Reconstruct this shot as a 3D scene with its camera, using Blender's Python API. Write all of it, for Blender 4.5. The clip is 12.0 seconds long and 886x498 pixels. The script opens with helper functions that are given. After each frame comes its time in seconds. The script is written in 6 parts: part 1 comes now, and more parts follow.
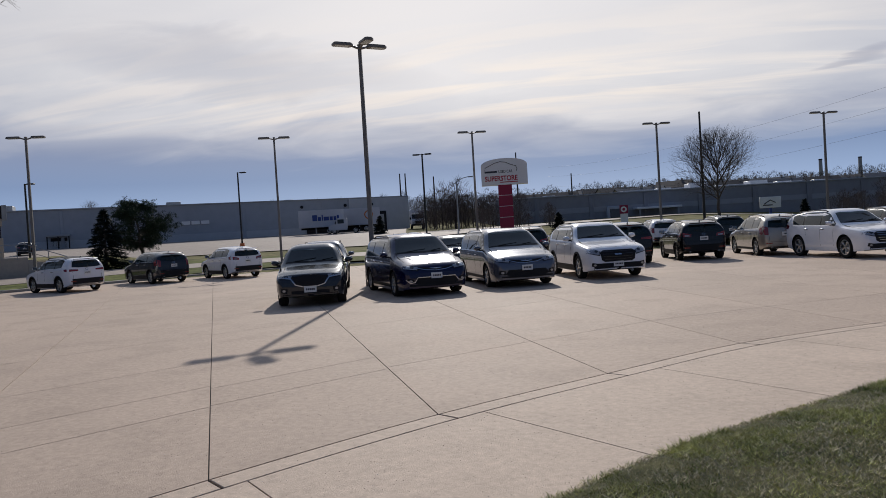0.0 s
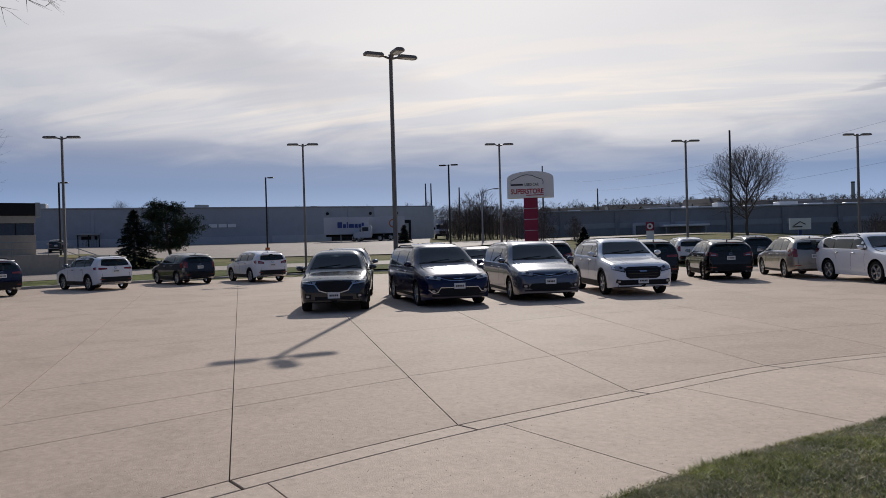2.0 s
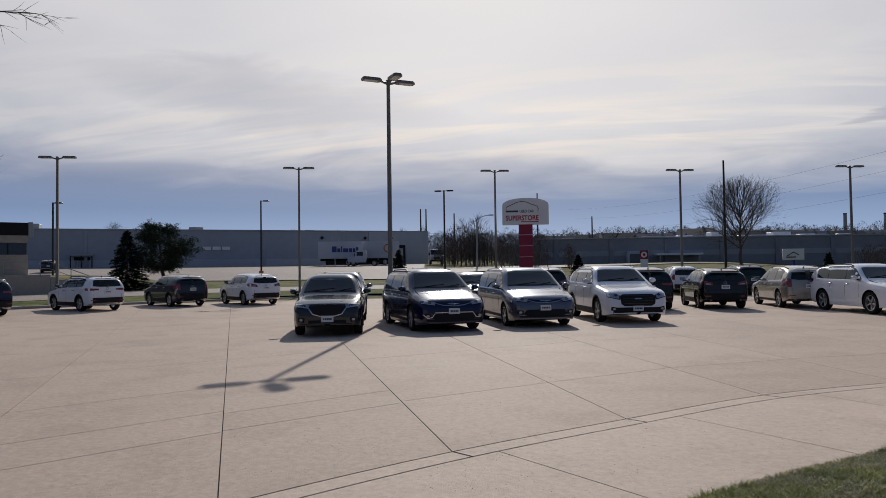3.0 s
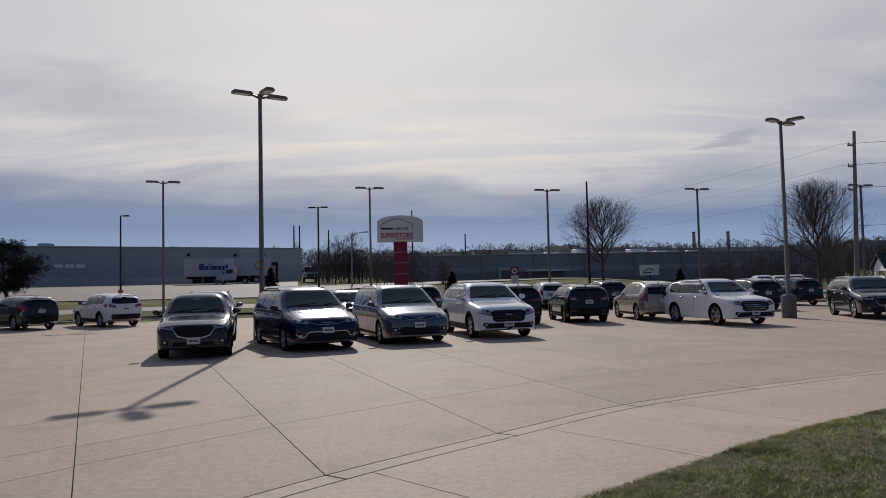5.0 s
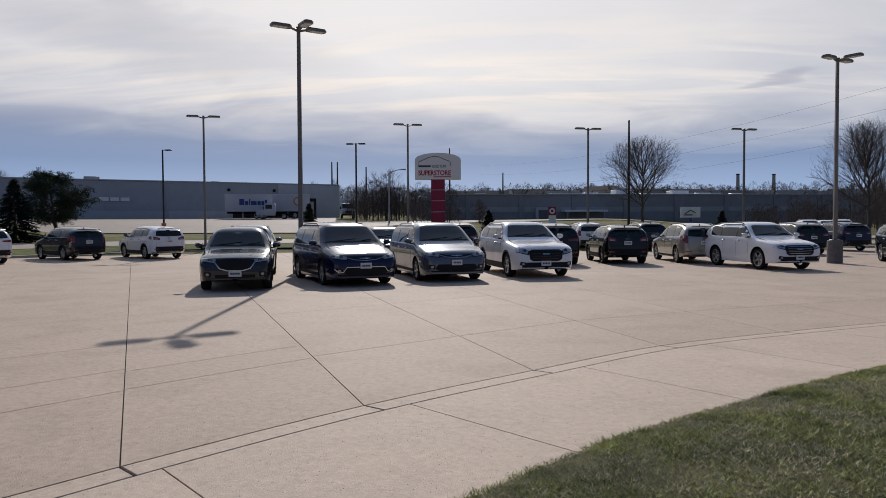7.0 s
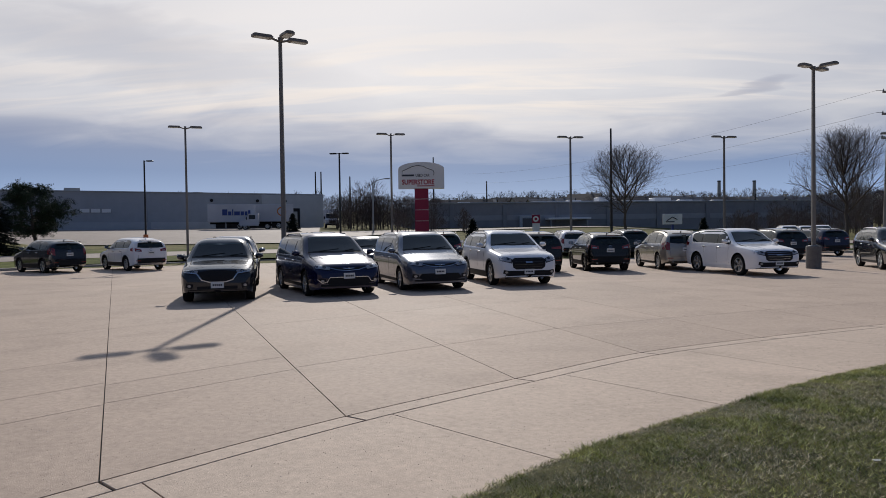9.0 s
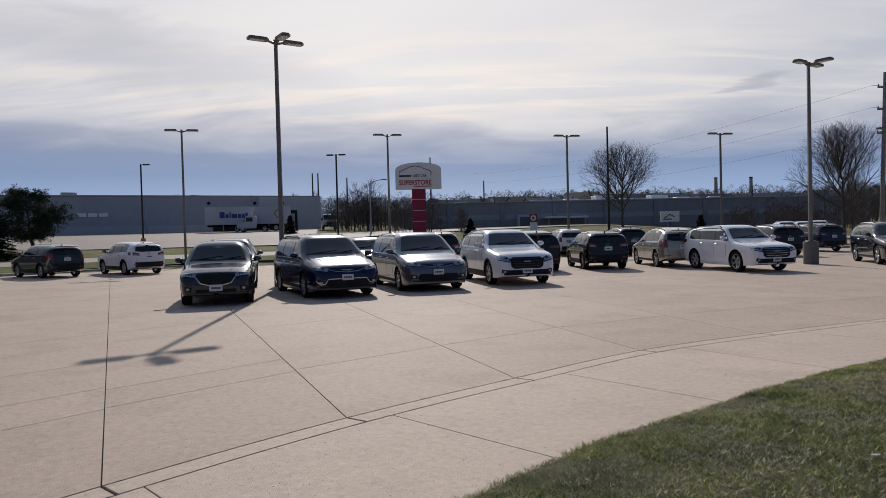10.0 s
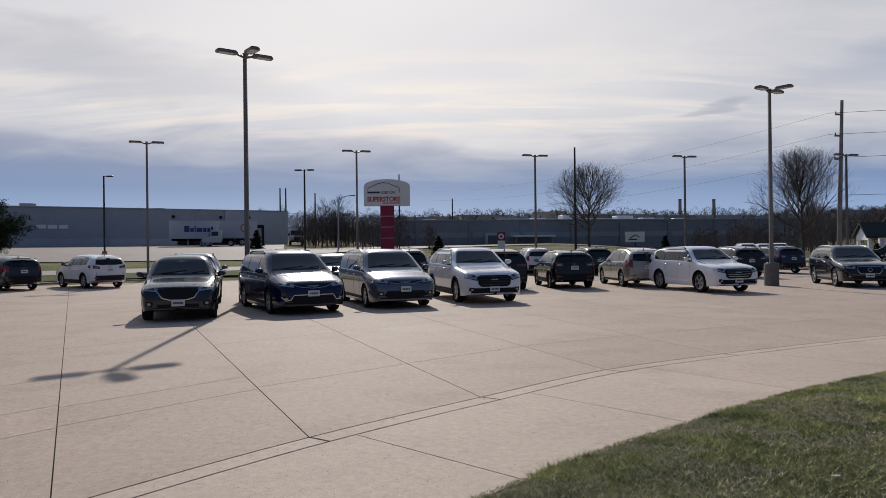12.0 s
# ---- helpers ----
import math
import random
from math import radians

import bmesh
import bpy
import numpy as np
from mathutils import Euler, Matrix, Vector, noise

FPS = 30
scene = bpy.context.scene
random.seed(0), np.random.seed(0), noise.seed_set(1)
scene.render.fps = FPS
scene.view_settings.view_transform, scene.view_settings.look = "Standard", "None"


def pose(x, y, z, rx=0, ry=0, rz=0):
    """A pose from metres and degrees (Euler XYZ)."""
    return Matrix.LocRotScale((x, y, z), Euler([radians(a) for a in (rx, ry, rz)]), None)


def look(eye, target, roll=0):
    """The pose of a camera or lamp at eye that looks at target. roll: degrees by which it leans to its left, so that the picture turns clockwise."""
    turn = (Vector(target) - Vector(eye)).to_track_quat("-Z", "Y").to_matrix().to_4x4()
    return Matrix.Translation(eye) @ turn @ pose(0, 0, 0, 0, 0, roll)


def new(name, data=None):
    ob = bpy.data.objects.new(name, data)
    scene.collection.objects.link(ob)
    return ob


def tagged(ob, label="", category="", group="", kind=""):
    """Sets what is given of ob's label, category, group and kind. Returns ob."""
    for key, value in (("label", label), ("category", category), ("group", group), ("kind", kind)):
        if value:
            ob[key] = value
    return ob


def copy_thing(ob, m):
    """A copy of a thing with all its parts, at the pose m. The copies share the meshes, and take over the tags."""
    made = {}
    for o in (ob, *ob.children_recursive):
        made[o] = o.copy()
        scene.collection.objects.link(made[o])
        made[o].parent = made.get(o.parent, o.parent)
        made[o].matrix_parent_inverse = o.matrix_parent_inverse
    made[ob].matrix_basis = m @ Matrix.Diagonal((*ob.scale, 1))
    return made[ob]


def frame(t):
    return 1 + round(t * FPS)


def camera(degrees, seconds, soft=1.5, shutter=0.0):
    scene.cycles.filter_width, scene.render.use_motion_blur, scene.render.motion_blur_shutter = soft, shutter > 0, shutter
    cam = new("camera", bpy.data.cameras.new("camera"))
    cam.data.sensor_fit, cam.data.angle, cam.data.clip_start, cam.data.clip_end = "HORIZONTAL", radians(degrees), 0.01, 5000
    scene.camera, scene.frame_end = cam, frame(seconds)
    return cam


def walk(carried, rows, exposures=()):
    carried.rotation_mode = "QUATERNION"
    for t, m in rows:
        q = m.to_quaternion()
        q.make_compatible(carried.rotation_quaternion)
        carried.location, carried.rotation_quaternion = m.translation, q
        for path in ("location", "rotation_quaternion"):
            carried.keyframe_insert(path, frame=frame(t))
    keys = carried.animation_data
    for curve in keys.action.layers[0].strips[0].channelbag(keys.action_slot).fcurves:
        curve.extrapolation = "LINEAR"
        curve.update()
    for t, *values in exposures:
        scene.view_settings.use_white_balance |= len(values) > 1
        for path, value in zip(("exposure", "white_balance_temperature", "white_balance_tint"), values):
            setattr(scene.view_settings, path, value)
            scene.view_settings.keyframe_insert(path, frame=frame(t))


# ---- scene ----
cam = camera(63.9, 12.0, soft=0.85)
PATH = [
    (0, (0.461, 0.056, 1.74), (0.084, 2.02, 1.694), -3.5),
    (0.5, (0.455, 0.052, 1.743), (0.06, 2.013, 1.702), -3.2),
    (1, (0.455, 0.049, 1.741), (0.039, 2.005, 1.707), -2.9),
    (1.5, (0.452, 0.039, 1.746), (0.02, 1.992, 1.718), -2.3),
    (2, (0.447, 0.022, 1.741), (0.007, 1.973, 1.728), -1.6),
    (2.5, (0.427, 0.048, 1.732), (-0.012, 1.999, 1.75), -1.0),
    (2.7, (0.408, 0.081, 1.712), (-0.026, 2.033, 1.746), -0.9),
    (4.3, (0.436, 0.07, 1.735), (0.169, 2.047, 1.867), -1.1),
    (4.5, (0.426, 0.058, 1.739), (0.207, 2.041, 1.868), -1.2),
    (5, (0.427, 0.058, 1.741), (0.353, 2.054, 1.841), -1.3),
    (5.3, (0.437, 0.076, 1.741), (0.459, 2.074, 1.815), -1.33),
    (5.5, (0.443, 0.087, 1.741), (0.527, 2.084, 1.796), -1.3),
    (5.7, (0.448, 0.098, 1.735), (0.603, 2.091, 1.767), -1.18),
    (6, (0.456, 0.113, 1.725), (0.704, 2.098, 1.723), -1.1),
    (6.1, (0.454, 0.105, 1.726), (0.725, 2.086, 1.708), -0.93),
    (6.2, (0.457, 0.102, 1.729), (0.735, 2.083, 1.701), -0.92),
    (6.3, (0.45, 0.088, 1.729), (0.722, 2.069, 1.686), -0.77),
    (6.4, (0.448, 0.08, 1.73), (0.699, 2.063, 1.676), -0.61),
    (6.5, (0.446, 0.071, 1.731), (0.649, 2.06, 1.671), -0.7),
    (6.6, (0.435, 0.079, 1.729), (0.572, 2.073, 1.664), -0.59),
    (6.7, (0.419, 0.089, 1.724), (0.476, 2.087, 1.656), -0.57),
    (6.8, (0.414, 0.094, 1.724), (0.391, 2.092, 1.655), -0.4),
    (6.9, (0.404, 0.101, 1.721), (0.299, 2.097, 1.652), -0.42),
    (7, (0.393, 0.109, 1.719), (0.214, 2.1, 1.648), -0.3),
    (7.2, (0.388, 0.104, 1.722), (0.107, 2.082, 1.65), -0.3),
    (8.8, (0.403, 0.158, 1.713), (0.272, 2.153, 1.665), -0.6),
    (9, (0.44, 0.068, 1.733), (0.304, 2.063, 1.686), -0.8),
    (9.5, (0.429, 0.093, 1.731), (0.288, 2.087, 1.683), -1.1),
    (10, (0.435, 0.051, 1.74), (0.305, 2.046, 1.693), -1.5),
    (10.5, (0.44, 0.104, 1.747), (0.334, 2.101, 1.702), -1.7),
    (11, (0.442, 0.083, 1.746), (0.368, 2.081, 1.709), -1.6),
    (11.5, (0.447, 0.085, 1.744), (0.397, 2.085, 1.724), -1.3),
    (12, (0.44, 0.099, 1.74), (0.401, 2.099, 1.74), -0.7),
]
walk(cam, [(t, look(eye, target, roll)) for t, eye, target, roll in PATH],
     exposures=[(0, 0), (1.8, 0), (2.7, -.06), (3.6, -.22), (4.4, -.30), (5.0, -.24), (5.5, -.16), (6.1, -.02), (6.6, 0.04), (7.2, 0.02), (12, 0)])

# ---- world and sun: thin high cloud, low spring sun ahead ----
SUN_EL, SUN_AZ = radians(31.0), radians(-8.5)   # azimuth from +y, to the right
SUN_DIR = Vector((math.sin(SUN_AZ) * math.cos(SUN_EL), math.cos(SUN_AZ) * math.cos(SUN_EL), math.sin(SUN_EL)))


def node(nt, kind, **values):
    n = nt.nodes.new(kind)
    for key, value in values.items():
        if key in n.inputs:
            n.inputs[key].default_value = value
        else:
            setattr(n, key, value)
    return n


def math_node(nt, op, a, b=None, clamp=False):
    n = nt.nodes.new("ShaderNodeMath")
    n.operation, n.use_clamp = op, clamp
    for i, v in enumerate((a, b)):
        if v is None:
            continue
        if isinstance(v, (int, float)):
            n.inputs[i].default_value = v
        else:
            nt.links.new(v, n.inputs[i])
    return n.outputs[0]


def ramp_node(nt, value, stops):
    n = nt.nodes.new("ShaderNodeValToRGB")
    el = n.color_ramp.elements
    while len(el) < len(stops):
        el.new(0.5)
    for e, (p, c) in zip(el, stops):
        e.position, e.color = p, ((c, c, c, 1) if isinstance(c, (int, float)) else (*c, 1))
    nt.links.new(value, n.inputs[0])
    return n.outputs[0]


def mix_node(nt, fac, a, b, mode="MIX"):
    n = nt.nodes.new("ShaderNodeMix")
    n.data_type, n.blend_type = "RGBA", mode
    for sock, v in ((n.inputs[0], fac), (n.inputs[6], a), (n.inputs[7], b)):
        if isinstance(v, (int, float)):
            sock.default_value = v
        elif isinstance(v, tuple):
            sock.default_value = (*v, 1)
        else:
            nt.links.new(v, sock)
    return n.outputs[2]


def make_world():
    w = bpy.data.worlds.new("sky")
    scene.world = w
    w.use_nodes = True
    nt = w.node_tree
    nt.nodes.clear()
    out = nt.nodes.new("ShaderNodeOutputWorld")
    sky = nt.nodes.new("ShaderNodeTexSky")
    sky.sky_type, sky.sun_disc = "NISHITA", False
    sky.sun_elevation, sky.sun_rotation = SUN_EL, SUN_AZ
    sky.air_density, sky.dust_density, sky.altitude = 1.0, 0.6, 250
    bg_sky = node(nt, "ShaderNodeBackground", Strength=0.075)
    nt.links.new(sky.outputs[0], bg_sky.inputs[0])
    tc = nt.nodes.new("ShaderNodeTexCoord")
    sep = nt.nodes.new("ShaderNodeSeparateXYZ")
    nt.links.new(tc.outputs["Generated"], sep.inputs[0])
    up = math_node(nt, "MAXIMUM", sep.outputs[2], 0.0)
    # the cloud deck: the ray's way laid onto a sheet far above
    deep = math_node(nt, "ADD", up, 0.16)
    comb = nt.nodes.new("ShaderNodeCombineXYZ")
    nt.links.new(math_node(nt, "DIVIDE", sep.outputs[0], deep), comb.inputs[0])
    nt.links.new(math_node(nt, "DIVIDE", sep.outputs[1], deep), comb.inputs[1])
    def cloud_noise(scale, detail, rough, stretch):
        m = nt.nodes.new("ShaderNodeMapping")
        m.inputs["Scale"].default_value = stretch
        nt.links.new(comb.outputs[0], m.inputs[0])
        n = node(nt, "ShaderNodeTexNoise", Scale=scale, Detail=detail, Roughness=rough, Distortion=0.6)
        nt.links.new(m.outputs[0], n.inputs["Vector"])
        return n.outputs["Fac"]
    big = cloud_noise(0.7, 3.0, 0.45, (0.8, 1.2, 1))
    fine = cloud_noise(1.9, 5.0, 0.52, (0.8, 1.3, 1))
    # bearing and height as a flat chart of the sky ahead
    ahead = math_node(nt, "MAXIMUM", sep.outputs[1], 0.05)
    side = math_node(nt, "DIVIDE", sep.outputs[0], ahead)

    def spot(c, w, h, hw, warp, tilt=0.0):
        """A soft-edged oval of cloud round a bearing and a height, frayed by the fine noise."""
        u = math_node(nt, "SUBTRACT", side, c)
        v = math_node(nt, "SUBTRACT", math_node(nt, "SUBTRACT", up, h), math_node(nt, "MULTIPLY", u, tilt))
        v = math_node(nt, "ADD", v, math_node(nt, "MULTIPLY", math_node(nt, "SUBTRACT", fine, 0.5), warp))
        u, v = math_node(nt, "DIVIDE", u, w), math_node(nt, "DIVIDE", v, hw)
        d = math_node(nt, "ADD", math_node(nt, "MULTIPLY", u, u), math_node(nt, "MULTIPLY", v, v))
        return ramp_node(nt, d, [(0.0, 1.0), (0.35, 0.7), (1.0, 0.0)])

    # where the deck ends, low over the horizon
    edge = math_node(nt, "ADD", up, math_node(nt, "MULTIPLY", math_node(nt, "SUBTRACT", fine, 0.5), 0.07))
    edge = math_node(nt, "ADD", edge, math_node(nt, "MULTIPLY", sep.outputs[0], 0.03))
    cover = ramp_node(nt, edge, [(0.095, 0.0), (0.125, 0.30), (0.155, 0.78), (0.20, 0.97), (1.0, 0.97)])
    # brightness of the deck: strongest round the veiled sun
    dot = nt.nodes.new("ShaderNodeVectorMath")
    dot.operation = "DOT_PRODUCT"
    dot.inputs[1].default_value = SUN_DIR
    nt.links.new(tc.outputs["Generated"], dot.inputs[0])
    near = ramp_node(nt, dot.outputs["Value"], [(0.60, 0.0), (0.80, 0.25), (0.92, 0.62), (1.0, 1.0)])
    # thin cloud lit from behind dims and turns to blue sky away from the sun
    away = ramp_node(nt, dot.outputs["Value"], [(0.0, (0.15, 0.22, 0.36)), (0.40, (0.24, 0.32, 0.46)), (0.52, (0.42, 0.49, 0.60)), (0.64, (0.92, 0.95, 1.0)), (0.75, 1.0)])
    tone = math_node(nt, "ADD", math_node(nt, "MULTIPLY", big, 0.6), math_node(nt, "MULTIPLY", fine, 0.4))
    deck = ramp_node(nt, tone, [(0.36, (0.46, 0.47, 0.54)), (0.48, (0.60, 0.59, 0.62)), (0.60, (0.75, 0.71, 0.71))])
    deck = mix_node(nt, near, deck, (0.91, 0.87, 0.855))
    low = ramp_node(nt, up, [(0.0, (0.38, 0.55, 0.82)), (0.04, (0.245, 0.375, 0.66)), (0.085, (0.165, 0.245, 0.46)), (0.13, (0.22, 0.255, 0.40))])
    streak = ramp_node(nt, cloud_noise(2.6, 5.0, 0.5, (0.5, 2.6, 1)), [(0.44, 0.0), (0.62, 1.0)])
    belt = ramp_node(nt, up, [(0.135, 0.0), (0.165, 1.0), (0.20, 0.7), (0.30, 0.0)])
    warm = math_node(nt, "MULTIPLY", math_node(nt, "MULTIPLY", streak, belt), near)
    deck = mix_node(nt, math_node(nt, "MULTIPLY", warm, 1.7, True), deck, (1.0, 0.89, 0.79))
    deck = mix_node(nt, math_node(nt, "MULTIPLY", spot(-0.50, 0.34, 0.235, 0.045, 0.12, -0.06), 0.45), deck, (0.42, 0.42, 0.48))
    deck = mix_node(nt, math_node(nt, "MULTIPLY", spot(0.74, 0.26, 0.225, 0.045, 0.10, 0.10), 0.45), deck, (0.27, 0.33, 0.48))
    colour = mix_node(nt, cover, low, deck)
    colour = mix_node(nt, math_node(nt, "MULTIPLY", spot(0.362, 0.060, 0.174, 0.007, 0.05, 0.07), 0.6), colour, (0.36, 0.36, 0.44))
    colour = mix_node(nt, 1.0, colour, away, "MULTIPLY")
    # the cloud thins overhead and lets the blue through
    high = ramp_node(nt, up, [(0.36, 1.0), (0.62, (0.60, 0.72, 0.90)), (0.9, (0.42, 0.55, 0.78))])
    colour = mix_node(nt, 1.0, colour, high, "MULTIPLY")
    bg_cloud = node(nt, "ShaderNodeBackground", Strength=1.0)
    nt.links.new(colour, bg_cloud.inputs[0])
    mixed = nt.nodes.new("ShaderNodeMixShader")
    mixed.inputs[0].default_value = 0.86
    nt.links.new(bg_sky.outputs[0], mixed.inputs[1])
    nt.links.new(bg_cloud.outputs[0], mixed.inputs[2])
    nt.links.new(mixed.outputs[0], out.inputs[0])


make_world()
sun_data = bpy.data.lights.new("sun", "SUN")
sun_data.energy, sun_data.angle, sun_data.color = 3.6, radians(0.6), (1.0, 0.94, 0.87)
sun = new("sun", sun_data)
sun.matrix_world = look(SUN_DIR * 100, (0, 0, 0))

# ---- materials ----


def material(name, colour, rough=0.6, metal=0.0, vary=0.12, scale=3.0, fine=40.0, bump=0.0, bump_scale=60.0, coat=0.0, coat_rough=0.04,
             spec=0.5, second=None, per_object=0.0, per_island=0.0, transmission=0.0, flat_world=False):
    """A surface with two scales of colour variation and fine relief, in metres."""
    m = bpy.data.materials.new(name)
    m.use_nodes = True
    nt = m.node_tree
    bsdf = nt.nodes["Principled BSDF"]
    tc = nt.nodes.new("ShaderNodeTexCoord")
    where = tc.outputs["Object"]
    if flat_world:
        geo = nt.nodes.new("ShaderNodeNewGeometry")
        where = geo.outputs["Position"]
    def noise_at(s, d, r=0.55):
        n = node(nt, "ShaderNodeTexNoise", Scale=s, Detail=d, Roughness=r)
        nt.links.new(where, n.inputs["Vector"])
        return n.outputs["Fac"]
    large, small = noise_at(scale, 4.0), noise_at(fine, 3.0)
    tone = math_node(nt, "ADD", math_node(nt, "MULTIPLY", large, 0.6), math_node(nt, "MULTIPLY", small, 0.4))
    dark = tuple(c * (1 - vary) for c in colour)
    light = tuple(min(1, c * (1 + vary)) for c in (second or colour))
    col = ramp_node(nt, tone, [(0.36, dark), (0.64, light)])
    if per_object or per_island:
        if per_object:
            rnd = nt.nodes.new("ShaderNodeObjectInfo").outputs["Random"]
        else:
            rnd = nt.nodes.new("ShaderNodeNewGeometry").outputs["Random Per Island"]
        k = per_object or per_island
        gain = math_node(nt, "ADD", math_node(nt, "MULTIPLY", rnd, 2 * k), 1 - k)
        mul = nt.nodes.new("ShaderNodeVectorMath")
        mul.operation = "SCALE"
        nt.links.new(col, mul.inputs[0])
        nt.links.new(gain, mul.inputs["Scale"])
        col = mul.outputs[0]
    nt.links.new(col, bsdf.inputs["Base Color"])
    rough_out = math_node(nt, "ADD", math_node(nt, "MULTIPLY", math_node(nt, "SUBTRACT", large, 0.5), 0.25 * rough), rough, True)
    nt.links.new(rough_out, bsdf.inputs["Roughness"])
    bsdf.inputs["Metallic"].default_value = metal
    bsdf.inputs["Specular IOR Level"].default_value = spec
    bsdf.inputs["Coat Weight"].default_value = coat
    bsdf.inputs["Coat Roughness"].default_value = coat_rough
    bsdf.inputs["Transmission Weight"].default_value = transmission
    if bump:
        b = node(nt, "ShaderNodeBump", Strength=min(1.0, bump), Distance=0.01)
        nt.links.new(noise_at(bump_scale, 5.0, 0.65), b.inputs["Height"])
        nt.links.new(b.outputs[0], bsdf.inputs["Normal"])
    return m


def concrete_material(name, colour, per_object):
    """Broom-finished paving with stains, pale scuffs, exposed grit and fine pits."""
    m = material(name, colour, rough=0.72, vary=0.13, scale=0.35, fine=9.0, bump=0.5, bump_scale=70.0, per_object=per_object, flat_world=True, spec=0.07)
    nt = m.node_tree
    bsdf = nt.nodes["Principled BSDF"]
    base = bsdf.inputs["Base Color"].links[0].from_socket
    geo = nt.nodes.new("ShaderNodeNewGeometry")
    def noise_at(s, d, r, stretch=(1, 1, 1)):
        mp = nt.nodes.new("ShaderNodeMapping")
        mp.inputs["Scale"].default_value = stretch
        mp.inputs["Rotation"].default_value = (0, 0, 0.6)
        nt.links.new(geo.outputs["Position"], mp.inputs[0])
        n = node(nt, "ShaderNodeTexNoise", Scale=s, Detail=d, Roughness=r)
        nt.links.new(mp.outputs[0], n.inputs["Vector"])
        return n.outputs["Fac"]
    stain = ramp_node(nt, noise_at(0.8, 6.0, 0.6), [(0.36, 1.0), (0.50, 0.0)])
    col = mix_node(nt, math_node(nt, "MULTIPLY", stain, 0.5), base, tuple(c * 0.72 for c in colour))
    scuff = ramp_node(nt, noise_at(1.1, 6.0, 0.7, (0.35, 2.2, 1)), [(0.60, 0.0), (0.72, 1.0)])
    col = mix_node(nt, math_node(nt, "MULTIPLY", scuff, 0.4), col, tuple(min(1, c * 1.25) for c in colour))
    grit = ramp_node(nt, noise_at(34.0, 3.0, 0.55), [(0.30, 1.0), (0.37, 0.0)])
    col = mix_node(nt, math_node(nt, "MULTIPLY", grit, 0.55), col, tuple(c * 0.40 for c in colour))
    mottle = ramp_node(nt, noise_at(14.0, 5.0, 0.7), [(0.38, 0.0), (0.62, 1.0)])
    col = mix_node(nt, 0.30, col, mix_node(nt, mottle, tuple(c * 0.70 for c in colour), tuple(min(1, c * 1.22) for c in colour)))
    pale = ramp_node(nt, noise_at(70.0, 2.0, 0.5), [(0.64, 0.0), (0.70, 1.0)])
    col = mix_node(nt, math_node(nt, "MULTIPLY", pale, 0.7), col, tuple(min(1, c * 1.6) for c in colour))
    nt.links.new(col, bsdf.inputs["Base Color"])
    return m


CONCRETE = concrete_material("lot_concrete", (0.445, 0.354, 0.285), 0.05)
APRON = concrete_material("apron_concrete", (0.52, 0.42, 0.338), 0.04)
JOINT = material("joint_filler", (0.045, 0.038, 0.033), 0.9, bump=0.4, flat_world=True)
STREET = concrete_material("street_concrete", (0.32, 0.275, 0.24), 0.0)
KERB = material("kerb_concrete", (0.36, 0.33, 0.29), 0.85, vary=0.2, scale=1.0, bump=0.4, flat_world=True)
TURF = material("turf_soil", (0.045, 0.052, 0.022), 0.95, vary=0.5, scale=2.2, fine=26.0, second=(0.085, 0.08, 0.04), bump=0.9, bump_scale=40, flat_world=True, spec=0.05)
VERGE = material("verge_grass", (0.065, 0.085, 0.024), 0.95, vary=0.35, scale=0.6, fine=5.0, second=(0.115, 0.125, 0.042), bump=0.9, bump_scale=25, flat_world=True, spec=0.05)
LAWN = material("lawn_soil", (0.085, 0.095, 0.034), 0.95, vary=0.35, scale=0.5, fine=6.0, second=(0.17, 0.15, 0.07), bump=0.8, bump_scale=30, flat_world=True, spec=0.05)
BLADE = material("grass_blade", (0.20, 0.265, 0.066), 0.75, vary=0.5, scale=1.6, fine=9.0, second=(0.42, 0.41, 0.16), per_island=0.45, flat_world=True, spec=0.2)
STRAW = material("dead_grass", (0.58, 0.51, 0.35), 0.8, vary=0.3, scale=1.2, fine=14.0, per_island=0.35, flat_world=True, spec=0.2)
BARK = material("grey_bark", (0.085, 0.070, 0.058), 0.9, vary=0.3, scale=6, fine=60, bump=0.5)
TWIG = material("twig_bark", (0.115, 0.10, 0.092), 0.9, vary=0.25, scale=2, fine=20, per_island=0.3)
NEEDLE = material("pine_needle", (0.026, 0.044, 0.022), 0.8, vary=0.35, scale=1.5, fine=12, per_island=0.45, spec=0.25)
SPRUCE = material("spruce_needle", (0.012, 0.020, 0.014), 0.8, vary=0.35, scale=1.5, fine=12, per_island=0.45, spec=0.25)
BRUSH = material("bare_brush", (0.115, 0.094, 0.086), 0.95, vary=0.3, scale=0.1, fine=1.5, per_island=0.35, flat_world=True, spec=0.1)
POLE = material("galvanised_bronze_pole", (0.20, 0.185, 0.172), 0.5, 0.35, vary=0.15, scale=1.2, fine=30)
LENS = material("lamp_lens", (0.62, 0.63, 0.62), 0.3, vary=0.05)
DARKPOLE = material("dark_pole", (0.035, 0.034, 0.034), 0.5, 0.4, vary=0.2)
WOODPOLE = material("weathered_pole_wood", (0.30, 0.275, 0.26), 0.9, vary=0.25, scale=2, fine=50, bump=0.5)
RUBBER = material("tyre_rubber", (0.016, 0.016, 0.016), 0.85, vary=0.2, bump=0.2, spec=0.15)
ALLOY = material("alloy_rim", (0.52, 0.53, 0.54), 0.28, 0.9, vary=0.08, coat=0.3)
DARKALLOY = material("dark_alloy_rim", (0.06, 0.06, 0.065), 0.3, 0.7, vary=0.1, coat=0.5)
